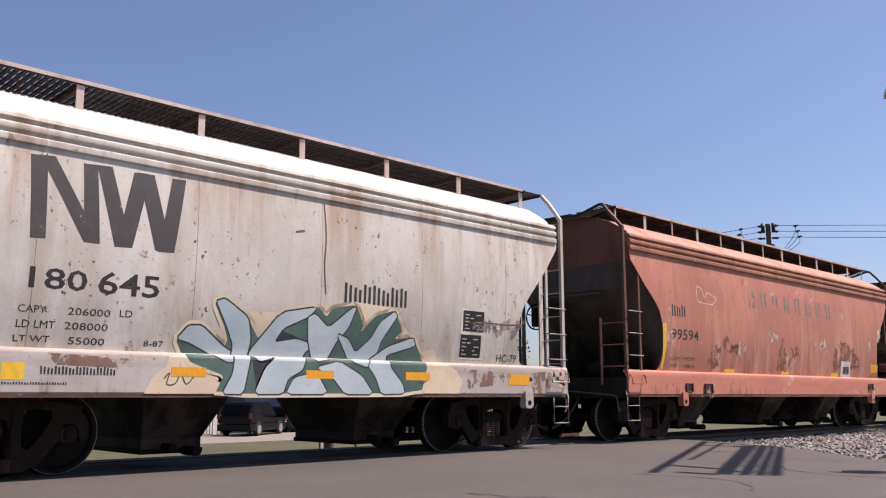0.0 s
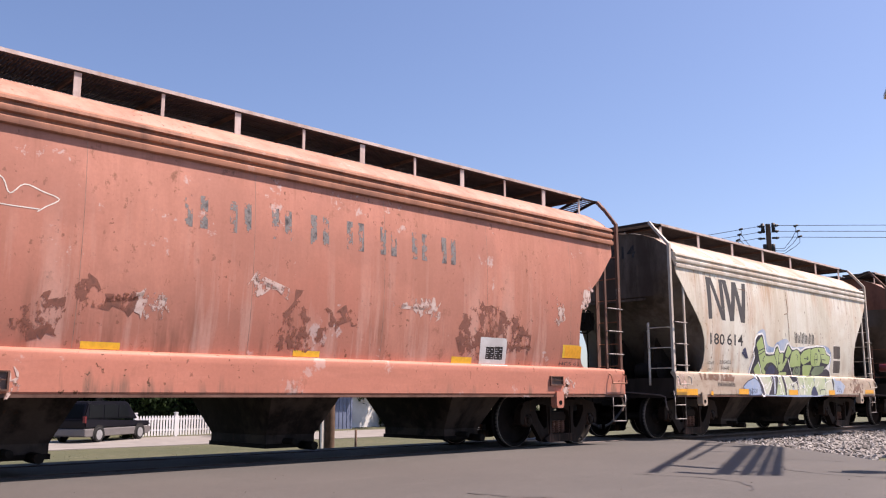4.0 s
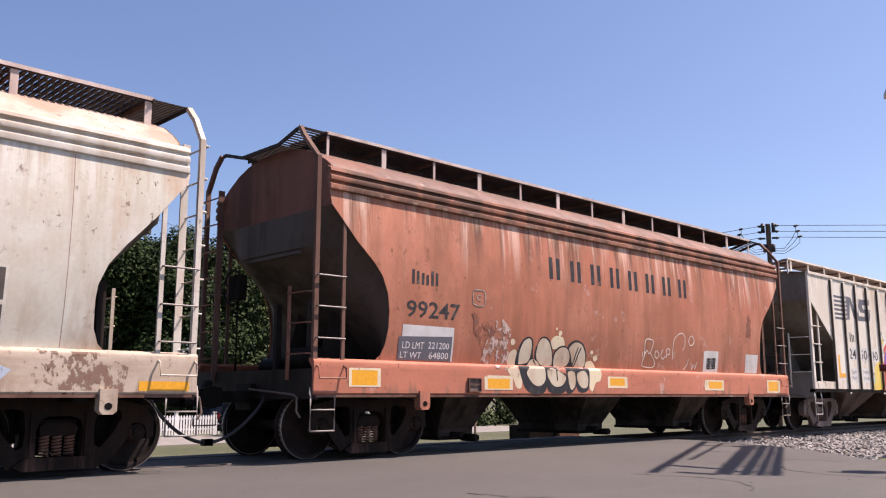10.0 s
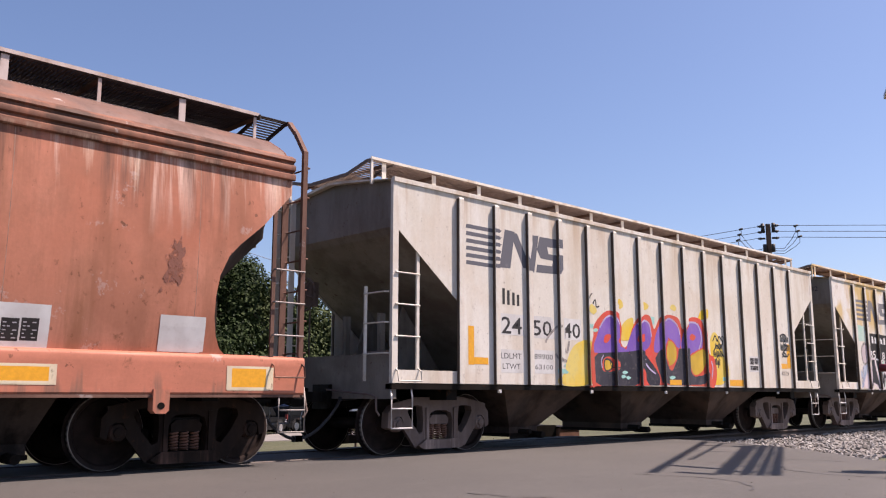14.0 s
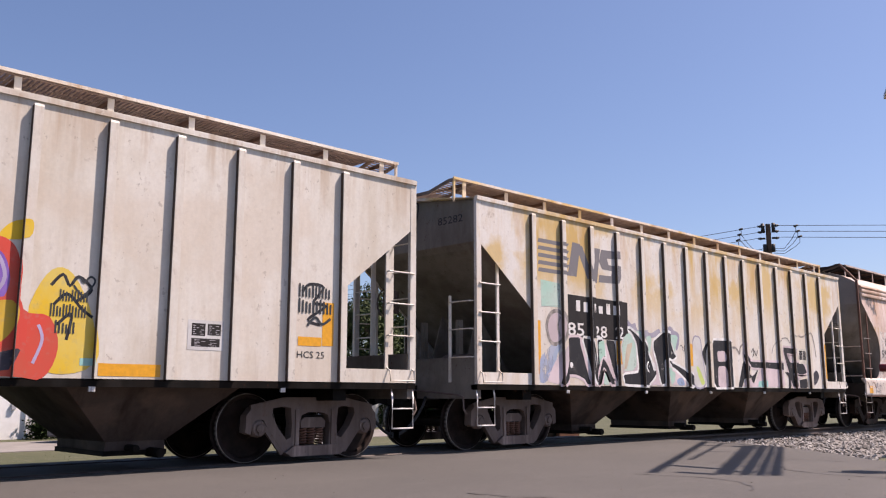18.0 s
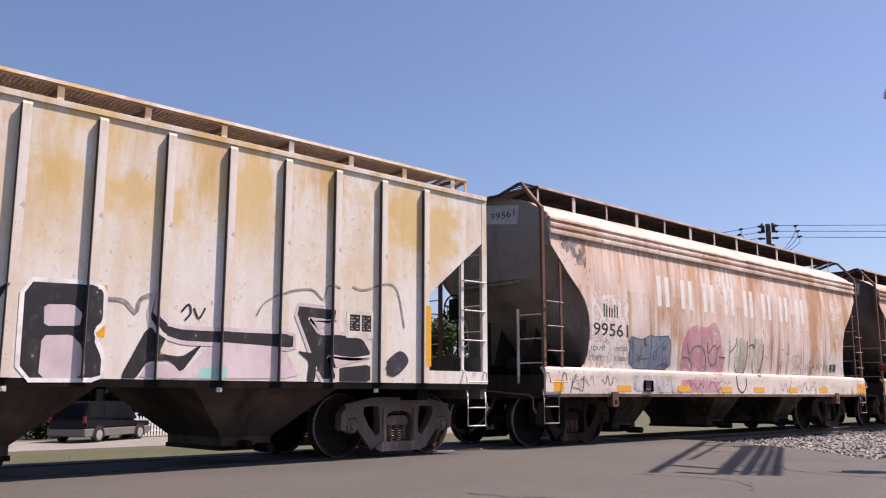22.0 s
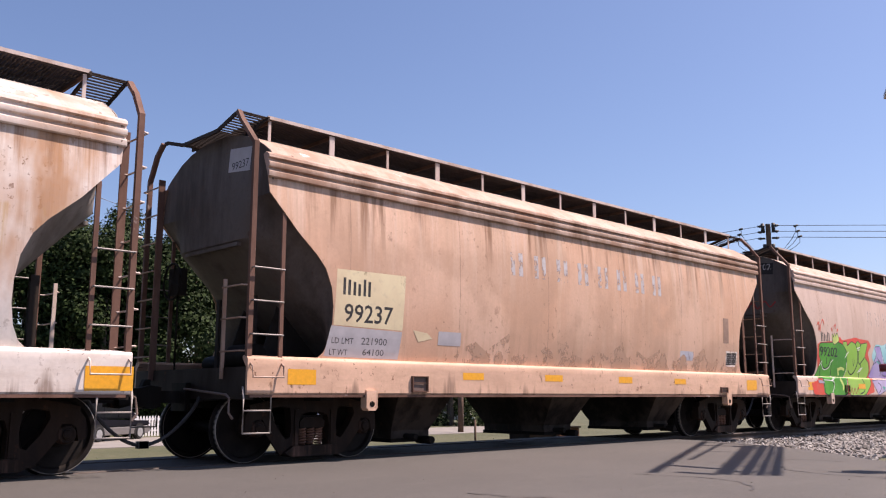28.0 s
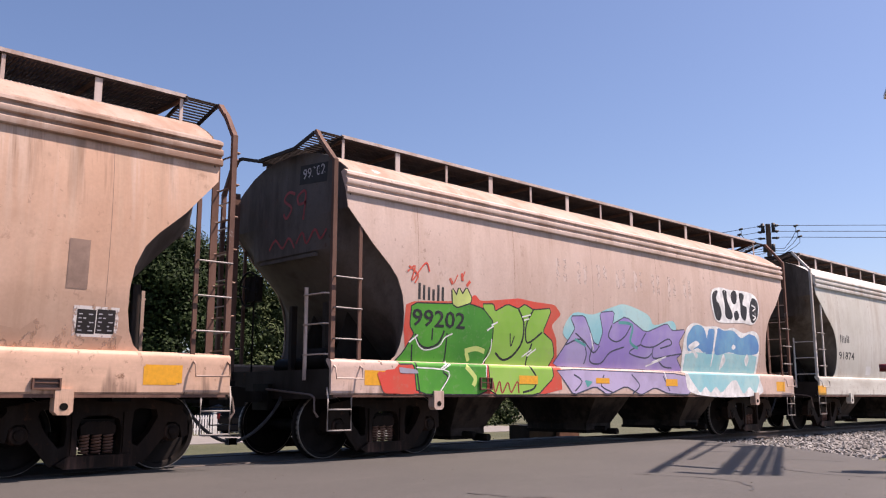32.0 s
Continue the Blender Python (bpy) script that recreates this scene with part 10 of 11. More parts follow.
M_SIDING = plain("white_clapboard", (0.8, 0.79, 0.76), 0.6, 0, 0.06, 3)
M_BEIGE = plain("pale_grey_siding", (0.34, 0.34, 0.35), 0.7, 0, 0.1, 3)
M_SLATEW = plain("blue_grey_metal_siding", (0.13, 0.16, 0.24), 0.6, 0, 0.15, 2)
M_SHINGLE = plain("dark_roof_shingle", (0.07, 0.065, 0.065), 0.85, 0, 0.3, 8)
M_GLASS = plain("dark_window_glass", (0.004, 0.005, 0.006), 0.35, gloss=0.25)
M_TRIM = plain("white_trim", (0.78, 0.77, 0.75), 0.5, 0, 0.05)
M_TYRE = plain("black_tyre", (0.02, 0.02, 0.02), 0.8, gloss=0.15)
M_ALLOY = plain("silver_alloy_rim", (0.36, 0.36, 0.36), 0.4, 0.5)
M_WOOD = plain("weathered_brown_post", (0.1, 0.06, 0.04), 0.85, 0, 0.35, 6)
M_LIGHTR = plain("red_tail_lamp", (0.16, 0.01, 0.01), 0.3)
M_LAMPW = plain("clear_head_lamp", (0.7, 0.7, 0.7), 0.2)


for _m in (M_GLASS, M_TYRE):
    _m.node_tree.nodes["Principled BSDF"].inputs["Specular IOR Level"].default_value = 0.2


def house(name, label, x0, x1, y0, y1, zt, ridge, wall, boards):
    h = tagged(new(name), label, "house")
    if boards:
        k, z = 0, LOW
        bm = bmesh.new()
        quad_box(bm, x0, x1, y0, y1, LOW - 0.1, zt)
        part("wall", bm, wall, h)
        step = 0.16
        for k in range(int((zt - LOW) / step)):
            z = LOW + k * step
            bm = bmesh.new()
            prism(bm, [(x0 - 0.01, z), (x1 + 0.01, z), (x1 + 0.01, z + step * 0.98), (x0 - 0.01, z + step * 0.98)], y0 - 0.02, y0)
            part("clapboard", bm, wall, h)
    else:
        bm = bmesh.new()
        quad_box(bm, x0, x1, y0, y1, LOW - 0.1, zt)
        part("wall", bm, wall, h)
        for x in np.arange(x0 + 0.15, x1 - 0.1, 0.3):
            bm = bmesh.new()
            quad_box(bm, x, x + 0.05, y0 - 0.025, y0, LOW, zt - 0.02)
            part("siding_rib", bm, wall, h)
    bm = bmesh.new()
    m = (y0 + y1) / 2
    for a, b in ((y0 - (0.12 if wall is M_SIDING else 0.5), m), (y1 + 0.3, m)):
        v = [bm.verts.new(p) for p in ((x0 - 0.3, a, zt + 0.02), (x1 + 0.3, a, zt + 0.02), (x1 + 0.3, b, ridge), (x0 - 0.3, b, ridge),
                                       (x0 - 0.3, a, zt - 0.1), (x1 + 0.3, a, zt - 0.1), (x1 + 0.3, b, ridge - 0.12), (x0 - 0.3, b, ridge - 0.12))]
        for f in ((0, 1, 2, 3), (4, 7, 6, 5), (0, 4, 5, 1), (1, 5, 6, 2), (0, 3, 7, 4)):
            bm.faces.new([v[i] for i in f])
    part("roof", bm, M_SHINGLE, h)
    return h


def add_window(h, x0, x1, y, z0, z1):
    bm = bmesh.new()
    for a, b, c, d in ((x0 - 0.06, x1 + 0.06, z1, z1 + 0.07), (x0 - 0.06, x1 + 0.06, z0 - 0.08, z0), (x0 - 0.06, x0, z0, z1), (x1, x1 + 0.06, z0, z1), ((x0 + x1) / 2 - 0.02, (x0 + x1) / 2 + 0.02, z0, z1)):
        quad_box(bm, a, b, y - 0.06, y - 0.021, c, d)
    w = part("window", bm, M_TRIM, h)
    bm = bmesh.new()
    quad_box(bm, x0, x1, y - 0.04, y - 0.024, z0, z1)
    part("pane", bm, M_GLASS, w, "dark window pane")


def build_houses():
    a = house("white_house", "low white clapboard house behind the street", 5.0, 15.0, 44.6, 50.0, 1.5, 2.3, M_SIDING, True)
    bm = bmesh.new()
    quad_box(bm, 14.3, 14.5, 44.45, 44.57, 0.25, 0.55)
    part("wall_box", bm, M_BEIGE, a, "small grey meter box on the wall")
    b = house("grey_house", "pale grey house wing with a wide dark window", 15.05, 17.1, 46.0, 51.0, 1.5, 2.4, M_BEIGE, True)
    add_window(b, 15.4, 16.6, 46.0, 0.0, 1.2)
    bm = bmesh.new()
    beam(bm, (16.9, 45.7, LOW), (16.9, 45.7, 1.4), 0.12, 0.12)
    part("porch_post", bm, M_TRIM, b)
    bm = bmesh.new()
    beam(bm, (15.02, 44.5, LOW), (15.02, 44.5, 1.45), 0.12, 0.1)
    part("downspout", bm, M_TRIM, a)
    house("metal_shed", "low blue-grey metal shed across the street", 26.8, 34.6, 44.2, 52.0, 1.45, 1.9, M_SLATEW, False)
    c = house("white_garage", "small white garage beside the shed", 35.0, 39.5, 46.0, 51.0, 1.2, 1.6, M_SIDING, True)


build_houses()


def picket_fence():
    f = tagged(new("picket_fence"), "white vinyl picket fence beside the street", "fence")
    x, y, d = 19.4, 41.9, (1.0, 0.02)
    bm = bmesh.new()
    prism(bm, [(-0.045, 0.04), (0.045, 0.04), (0.045, 0.98), (0, 1.05), (-0.045, 0.98)], -0.012, 0.012)
    slat = finish(bm)
    bm = bmesh.new()
    quad_box(bm, -0.07, 0.07, -0.07, 0.07, 0, 1.15)
    quad_box(bm, -0.09, 0.09, -0.09, 0.09, 1.15, 1.2)
    post = finish(bm)
    for k in range(42):
        part("picket", slat, M_TRIM, f, "", (x + 0.155 * k, y, LOW + 0.03))
    for k in range(4):
        part("post", post, M_TRIM, f, "", (x - 0.1 + 2.17 * k, y + 0.06, LOW + 0.02))
    for z in (0.3, 0.85):
        bm = bmesh.new()
        quad_box(bm, x - 0.1, x + 6.5, y + 0.013, y + 0.05, LOW + z, LOW + z + 0.09)
        part("rail", bm, M_TRIM, f)


picket_fence()


def vehicle(name, label, category, where, turn, body, lower, long, tall, hood, wide=1.85, base=3.0):
    """A parked vehicle: u runs from its tail to its nose."""
    car = tagged(new(name), label, category)
    car.matrix_basis = pose(*where, 0, 0, turn)
    w = wide / 2
    bm = bmesh.new()
    belt = 0.98 if tall > 1.6 else 0.85
    prism(bm, [(0.03, 0.62), (0.0, belt), (0.04, belt + 0.05), (long - 0.12, belt * 0.86), (long, belt * 0.72), (long, 0.62)], -w, w)
    prism(bm, [(0.06, belt + 0.04), (0.3, tall - 0.06), (0.55, tall), (long * hood - 0.9, tall), (long * hood - 0.6, tall - 0.06), (long * hood + 0.25, belt - 0.02)], -w + 0.12, w - 0.12)
    bmesh.ops.bevel(bm, geom=bm.edges[:], offset=0.05, segments=2, affect="EDGES")
    part("body", bm, body, car)
    bm = bmesh.new()
    prism(bm, [(0.0, 0.3), (0.0, 0.6), (long, 0.6), (long + 0.03, 0.35), (long - 0.2, 0.25), (0.1, 0.25)], -w - 0.01, w + 0.01)
    bmesh.ops.bevel(bm, geom=bm.edges[:], offset=0.03, segments=1, affect="EDGES")
    part("lower_cladding", bm, lower, car)
    for s in (-1, 1):
        y0, y1 = sorted((s * (w - 0.125), s * (w - 0.105)))
        n = 3 if long > 4.7 else 2
        a0, a1 = 0.35, long * hood - 0.35
        for k in range(n):
            p, q = a0 + (a1 - a0) * k / n + 0.05, a0 + (a1 - a0) * (k + 1) / n - 0.05
            top = q - 0.35 if k == n - 1 else q
            bm = bmesh.new()
            prism(bm, [(p, belt + 0.09), (p, tall - 0.16), (top, tall - 0.16), (q, belt + 0.09)], y0, y1)
            part("side_window", bm, M_GLASS, car, "dark tinted glass")
    bm = bmesh.new()
    v = [bm.verts.new(p) for p in ((0.055, -w + 0.25, belt + 0.1), (0.055, w - 0.25, belt + 0.1), (0.27, w - 0.3, tall - 0.14), (0.27, -w + 0.3, tall - 0.14))]
    bm.faces.new(v)
    bmesh.ops.solidify(bm, geom=bm.faces[:], thickness=0.02)
    part("rear_window", bm, M_GLASS, car, "dark tinted glass")
    for s in (-1, 1):
        bm = bmesh.new()
        quad_box(bm, -0.02, 0.06, *sorted((s * (w - 0.12), s * (w + 0.005))), belt - 0.12, belt + 0.16)
        part("tail_lamp", bm, M_LIGHTR, car)
        bm = bmesh.new()
        quad_box(bm, long - 0.12, long + 0.01, *sorted((s * (w - 0.4), s * (w - 0.02))), 0.62, 0.76)
        part("head_lamp", bm, M_LAMPW, car)
        for x in ((long - base) * 0.52, (long - base) * 0.52 + base):
            bm = bmesh.new()
            prism(bm, [(x + 0.43 * math.cos(a), 0.33 + 0.43 * math.sin(a)) for a in np.linspace(-0.35, math.pi + 0.35, 14)], *sorted((s * (w - 0.1), s * (w + 0.02))))
            part("wheel_arch", bm, M_TYRE, car, "dark wheel arch")
            bm = bmesh.new()
            lathe(bm, [(0.18, s * (w - 0.2)), (0.3, s * (w - 0.18)), (0.34, s * (w - 0.14)), (0.34, s * (w + 0.01)), (0.3, s * (w + 0.05)), (0.21, s * (w + 0.045))], 20)
            for q in bm.verts:
                q.co.x += x
                q.co.z += 0.33
            wheel = part("wheel", bm, M_TYRE, car)
            bm = bmesh.new()
            lathe(bm, [(0.22, s * (w + 0.0)), (0.225, s * (w + 0.055)), (0.06, s * (w + 0.063)), (0.02, s * (w + 0.065))], 10)
            for q in bm.verts:
                q.co.x += x
                q.co.z += 0.33
            part("rim", bm, M_ALLOY, wheel, "silver alloy rim")
    return car


def build_vehicles():
    navy = plain("dark_navy_car_paint", (0.004, 0.0035, 0.007), 0.45, 0.0, 0.1)
    silver = plain("silver_car_cladding", (0.13, 0.12, 0.117), 0.4, 0.0, 0.1)
    black = plain("black_car_paint", (0.004, 0.004, 0.005), 0.4, 0.0, 0.1)
    red = plain("red_car_paint", (0.42, 0.02, 0.03), 0.25, 0.0, 0.1)
    white = plain("white_car_paint", (0.75, 0.75, 0.75), 0.25, 0.0, 0.05)
    blue = plain("blue_tarpaulin", (0.06, 0.22, 0.6), 0.5)
    for m in (navy, black):
        m.node_tree.nodes["Principled BSDF"].inputs["Specular IOR Level"].default_value = 0.2
    vehicle("minivan", "dark navy minivan with silver lower panels parked on the street", "car", (14.8, 38.9, LOW + 0.03), 33, navy, silver, 5.1, 1.78, 0.78, base=3.2)
    vehicle("sport_utility", "black sport utility vehicle parked beside the fence", "car", (23.3, 39.4, LOW + 0.03), 33, black, black, 4.5, 1.7, 0.72, base=2.7)
    vehicle("small_car", "dark small car parked by the shed", "car", (28.0, 43.0, LOW + 0.0), 20, black, black, 4.2, 1.45, 0.7, base=2.5)
    vehicle("red_car", "red parked car far behind the track", "car", (38.6, 46.5, LOW + 0.0), -5, red, red, 4.2, 1.5, 0.72, base=2.5)
    vehicle("pickup", "white parked car far behind the track", "car", (44.6, 47.6, LOW + 0.0), 10, white, white, 4.4, 1.55, 0.72, base=2.6)
    boat = tagged(new("covered_boat"), "boat under a blue tarpaulin on a trailer", "boat")
    bm = bmesh.new()
    prism(bm, [(0, 0.7), (0.2, 1.35), (2.4, 1.5), (4.6, 1.2), (5.2, 0.95), (4.6, 0.65), (0.6, 0.5)], -0.9, 0.9)
    bmesh.ops.bevel(bm, geom=bm.edges[:], offset=0.2, segments=2, affect="EDGES")
    part("tarpaulin", bm, blue, boat)
    bm = bmesh.new()
    quad_box(bm, 0.3, 5.4, -0.6, 0.6, 0.35, 0.48)
    for y in (-0.8, 0.8):
        tube(bm, [(2.0, y - 0.1, 0.3), (2.0, y + 0.1, 0.3)], 0.3, 14)
    part("trailer", bm, M_TYRE, boat)
    boat.matrix_basis = pose(42.5, 50.5, LOW, 0, 0, -20)
    # picnic bench and a folded trestle in front of the shed
    bench = tagged(new("picnic_table"), "dark wooden picnic table by the shed", "table")
    for name, box in (("tabletop", (-0.9, 0.9, -0.4, 0.4, 0.7, 0.75)), ("bench_seat", (-0.9, 0.9, -0.95, -0.7, 0.42, 0.46)), ("bench_seat", (-0.9, 0.9, 0.7, 0.95, 0.42, 0.46))):
        bm = bmesh.new()
        quad_box(bm, *box)
        part(name, bm, M_WOOD, bench)
    for x in (-0.65, 0.65):
        for s in (-1, 1):
            bm = bmesh.new()
            beam(bm, (x, s * 0.85, 0), (x, s * 0.25, 0.72), 0.06, 0.1)
            part("leg", bm, M_GALV, bench)
    bench.matrix_basis = pose(30.0, 42.6, LOW, 0, 0, 15)


build_vehicles()


def build_posts():
    p = tagged(new("wooden_post"), "thick brown wooden post with a pale metal strip", "post")
    bm = bmesh.new()
    tube(bm, [(0, 0, -0.6), (0, 0, 1.9)], 0.125, 12)
    part("trunk", bm, M_WOOD, p)
    bm = bmesh.new()
    quad_box(bm, -0.24, -0.18, -0.03, 0.03, -0.6, 1.6)
    part("metal_strip", bm, M_GALV, p, "pale galvanised strip")
    p.matrix_basis = pose(12.42, 16.72, -0.32)
    for x, y, z, h, r in ((15.9, 21.86, -0.6, 1.7, 0.04), (17.2, 16.6, -0.5, 0.75, 0.03), (35.4, 35.3, LOW, 3.2, 0.16), (13.9, 17.6, -0.55, 0.6, 0.03)):
        bm = bmesh.new()
        tube(bm, [(0, 0, -0.2), (0, 0, h)], r, 10)
        tagged(part("marker_post", bm, M_WOOD, None, "", (x, y, z)), "thin dark post standing in the grass", "post")
    # rusty equipment case close behind the rails
    b = tagged(new("equipment_case"), "rust-brown trackside equipment case with a dark side", "cabinet")
    bm = bmesh.new()
    quad_box(bm, 0, 0.75, 0, 0.9, 0, 0.42)
    bmesh.ops.bevel(bm, geom=bm.edges[:], offset=0.02, segments=1, affect="EDGES")
    part("case", bm, M_SPRING, b)
    bm = bmesh.new()
    quad_box(bm, -0.02, 0.77, -0.03, 0.93, 0.42, 0.46)
    part("lid", bm, M_TRUCK, b)
    bm = bmesh.new()
    quad_box(bm, -0.95, -0.02, 0.1, 0.9, 0, 0.5)
    part("battery_box", bm, M_DARK, b)
    b.matrix_basis = pose(18.3, 14.6, ground_z(18, 14.6) - 0.02, 0, 0, -8)


build_posts()


# ---- trees ----
def leaf_material(name, dark, light):
    n = Nodes(name)
    return n.done(n.mix(n.per_island(), dark, light), 0.7, gloss=0.12)


M_LEAF = leaf_material("dark_broad_leaves", (0.008, 0.017, 0.005), (0.036, 0.058, 0.017))
M_LEAF2 = leaf_material("grey_green_leaves", (0.02, 0.033, 0.012), (0.075, 0.098, 0.036))
M_BARK = plain("furrowed_grey_bark", (0.09, 0.07, 0.055), 0.9, 0, 0.35, 5)


def tree(label, seed, tall, spread, low, leaf, count):
    t = tagged(new("tree"), label, "tree", "trees behind the street")
    rng = random.Random(seed)
    bm = bmesh.new()
    lean = rng.uniform(-0.4, 0.4)
    pts = [(lean * (z / tall) ** 2, 0, z) for z in (-0.3, tall * 0.15, tall * 0.35, tall * 0.55, tall * 0.75)]
    for (a, ra), (b, rb) in zip(zip(pts, (0.34, 0.28, 0.22, 0.15)), zip(pts[1:], (0.28, 0.22, 0.15, 0.07))):
        tube(bm, [a, b], (ra + rb) / 2, 9)
    clumps = []
    for k in range(16):
        z = rng.uniform(low + 0.6, tall - 0.8)
        f = math.sin(math.pi * min(1, max(0.12, (z - low) / (tall - low))) ** 0.8)
        a, r = rng.uniform(0, math.tau), spread * f * rng.uniform(0.35, 0.95)
        c = Vector((r * math.cos(a), r * math.sin(a), z))
        clumps.append((c, rng.uniform(0.9, 1.7) * spread / 4.5))
        base = Vector((0, 0, max(0.8, z - rng.uniform(1.0, 2.4))))
        tube(bm, [base, (base + c) / 2 + Vector((0, 0, 0.3)), c], 0.06, 6)
    for k in range(9):
        clumps.append((Vector((rng.uniform(-0.6, 0.6) * spread * 0.5, rng.uniform(-0.6, 0.6) * spread * 0.5, low + (tall - low) * (k + 0.7) / 9)), 1.3 * spread / 4.5))
    part("trunk", bm, M_BARK, t)
    verts, faces = [], []
    for k in range(count):
        c, r = clumps[k % len(clumps)]
        d = Vector((rng.gauss(0, 1), rng.gauss(0, 1), rng.gauss(0, 0.8))).normalized() * r * rng.uniform(0.45, 1.12)
        p = c + d
        n = (d.normalized() + Vector((rng.gauss(0, 0.5), rng.gauss(0, 0.5), rng.gauss(0, 0.5) + 0.4))).normalized()
        s = n.cross(Vector((rng.gauss(0, 1), rng.gauss(0, 1), rng.gauss(0, 1)))).normalized()
        u = n.cross(s)
        w, h = rng.uniform(0.05, 0.1), rng.uniform(0.09, 0.17)
        b = len(verts)
        verts += [p - s * w, p - u * h, p + s * w, p + u * h]
        faces.append((b, b + 1, b + 2, b + 3))
    me = bpy.data.meshes.new("leaves")
    me.from_pydata([tuple(v) for v in verts], [], faces)
    me.materials.append(leaf)
    part("crown", me, leaf, t)
    return t


def build_trees():
    first = tree("tall dark-green leafy tree behind the houses", 1, 14.6, 4.6, 0.6, M_LEAF, 20000)
    second = tree("broad leafy tree with an uneven crown", 2, 12.6, 4.8, 0.4, M_LEAF, 20000)
    third = tree("grey-green leafy tree behind the shed", 3, 9.5, 3.9, 0.3, M_LEAF2, 13000)
    kinds = {1: first, 2: second, 3: third}
    used = set()
    for k, az, far, spin, lower in ((2, 73.5, 60, 10, 0.3), (1, 70.2, 62, 0, 0.2), (2, 68.6, 58, 140, 0.6), (1, 66.4, 63, 80, 0.0), (2, 64.2, 61, 60, 0.4), (2, 61.8, 59, 200, 0.3), (1, 60.2, 66, 300, 1.0),
                                    (2, 58.9, 63, 250, 2.0), (3, 57.2, 58, 0, 0.2), (3, 55.0, 60, 120, 1.0), (3, 53.0, 61, 220, 1.6), (3, 50.8, 60, 40, 0.4), (3, 48.4, 64, 300, 1.6), (3, 45.6, 62, 170, 1.6), (3, 42.5, 66, 90, 2.2),
                                    (2, 76.0, 62, 20, 0.2), (2, 72.0, 55, 33, 1.6), (1, 69.3, 54, 111, 2.6), (2, 67.4, 54, 260, 1.8), (2, 65.2, 55, 190, 1.8), (1, 63.0, 55, 20, 3.0), (3, 78.4, 58, 20, 0.2)):
        m = pose(far * math.cos(radians(az)), far * math.sin(radians(az)), LOW - lower, 0, 0, spin)
        if k not in used:
            used.add(k)
            kinds[k].matrix_basis = m
        else:
            copy_thing(kinds[k], m)


build_trees()


def shrub(where, r, seed, label):
    s = tagged(new("shrub"), label, "shrub", "shrubs by the house")
    rng = random.Random(seed)
    bm = bmesh.new()
    for k in range(7):
        tube(bm, [(0, 0, -0.05), (rng.uniform(-0.5, 0.5) * r, rng.uniform(-0.5, 0.5) * r, r * 1.2)], 0.015, 5)
    part("stems", bm, M_BARK, s)
    verts, faces = [], []
    for k in range(900):
        p = Vector((rng.gauss(0, 0.42), rng.gauss(0, 0.42), abs(rng.gauss(0.8, 0.45)))) * r
        a = Vector((rng.gauss(0, 1), rng.gauss(0, 1), rng.gauss(0, 1))).normalized()
        b = a.cross(Vector((0.3, 0.2, 1))).normalized()
        n = len(verts)
        verts += [tuple(p - a * 0.05), tuple(p - b * 0.08), tuple(p + a * 0.05), tuple(p + b * 0.08)]
        faces.append((n, n + 1, n + 2, n + 3))
    me = bpy.data.meshes.new("leaves")
    me.from_pydata(verts, [], faces)
    me.materials.append(M_LEAF)
    part("leaves", me, M_LEAF, s)
    s.matrix_basis = pose(*where)


shrub((16.0, 44.3, LOW), 0.72, 4, "dark leafy shrub against the house wall")
shrub((15.4, 43.9, LOW), 0.6, 5, "low dark shrub at the corner of the house")
shrub((19.2, 42.6, LOW), 0.4, 6, "small shrub at the foot of the fence")


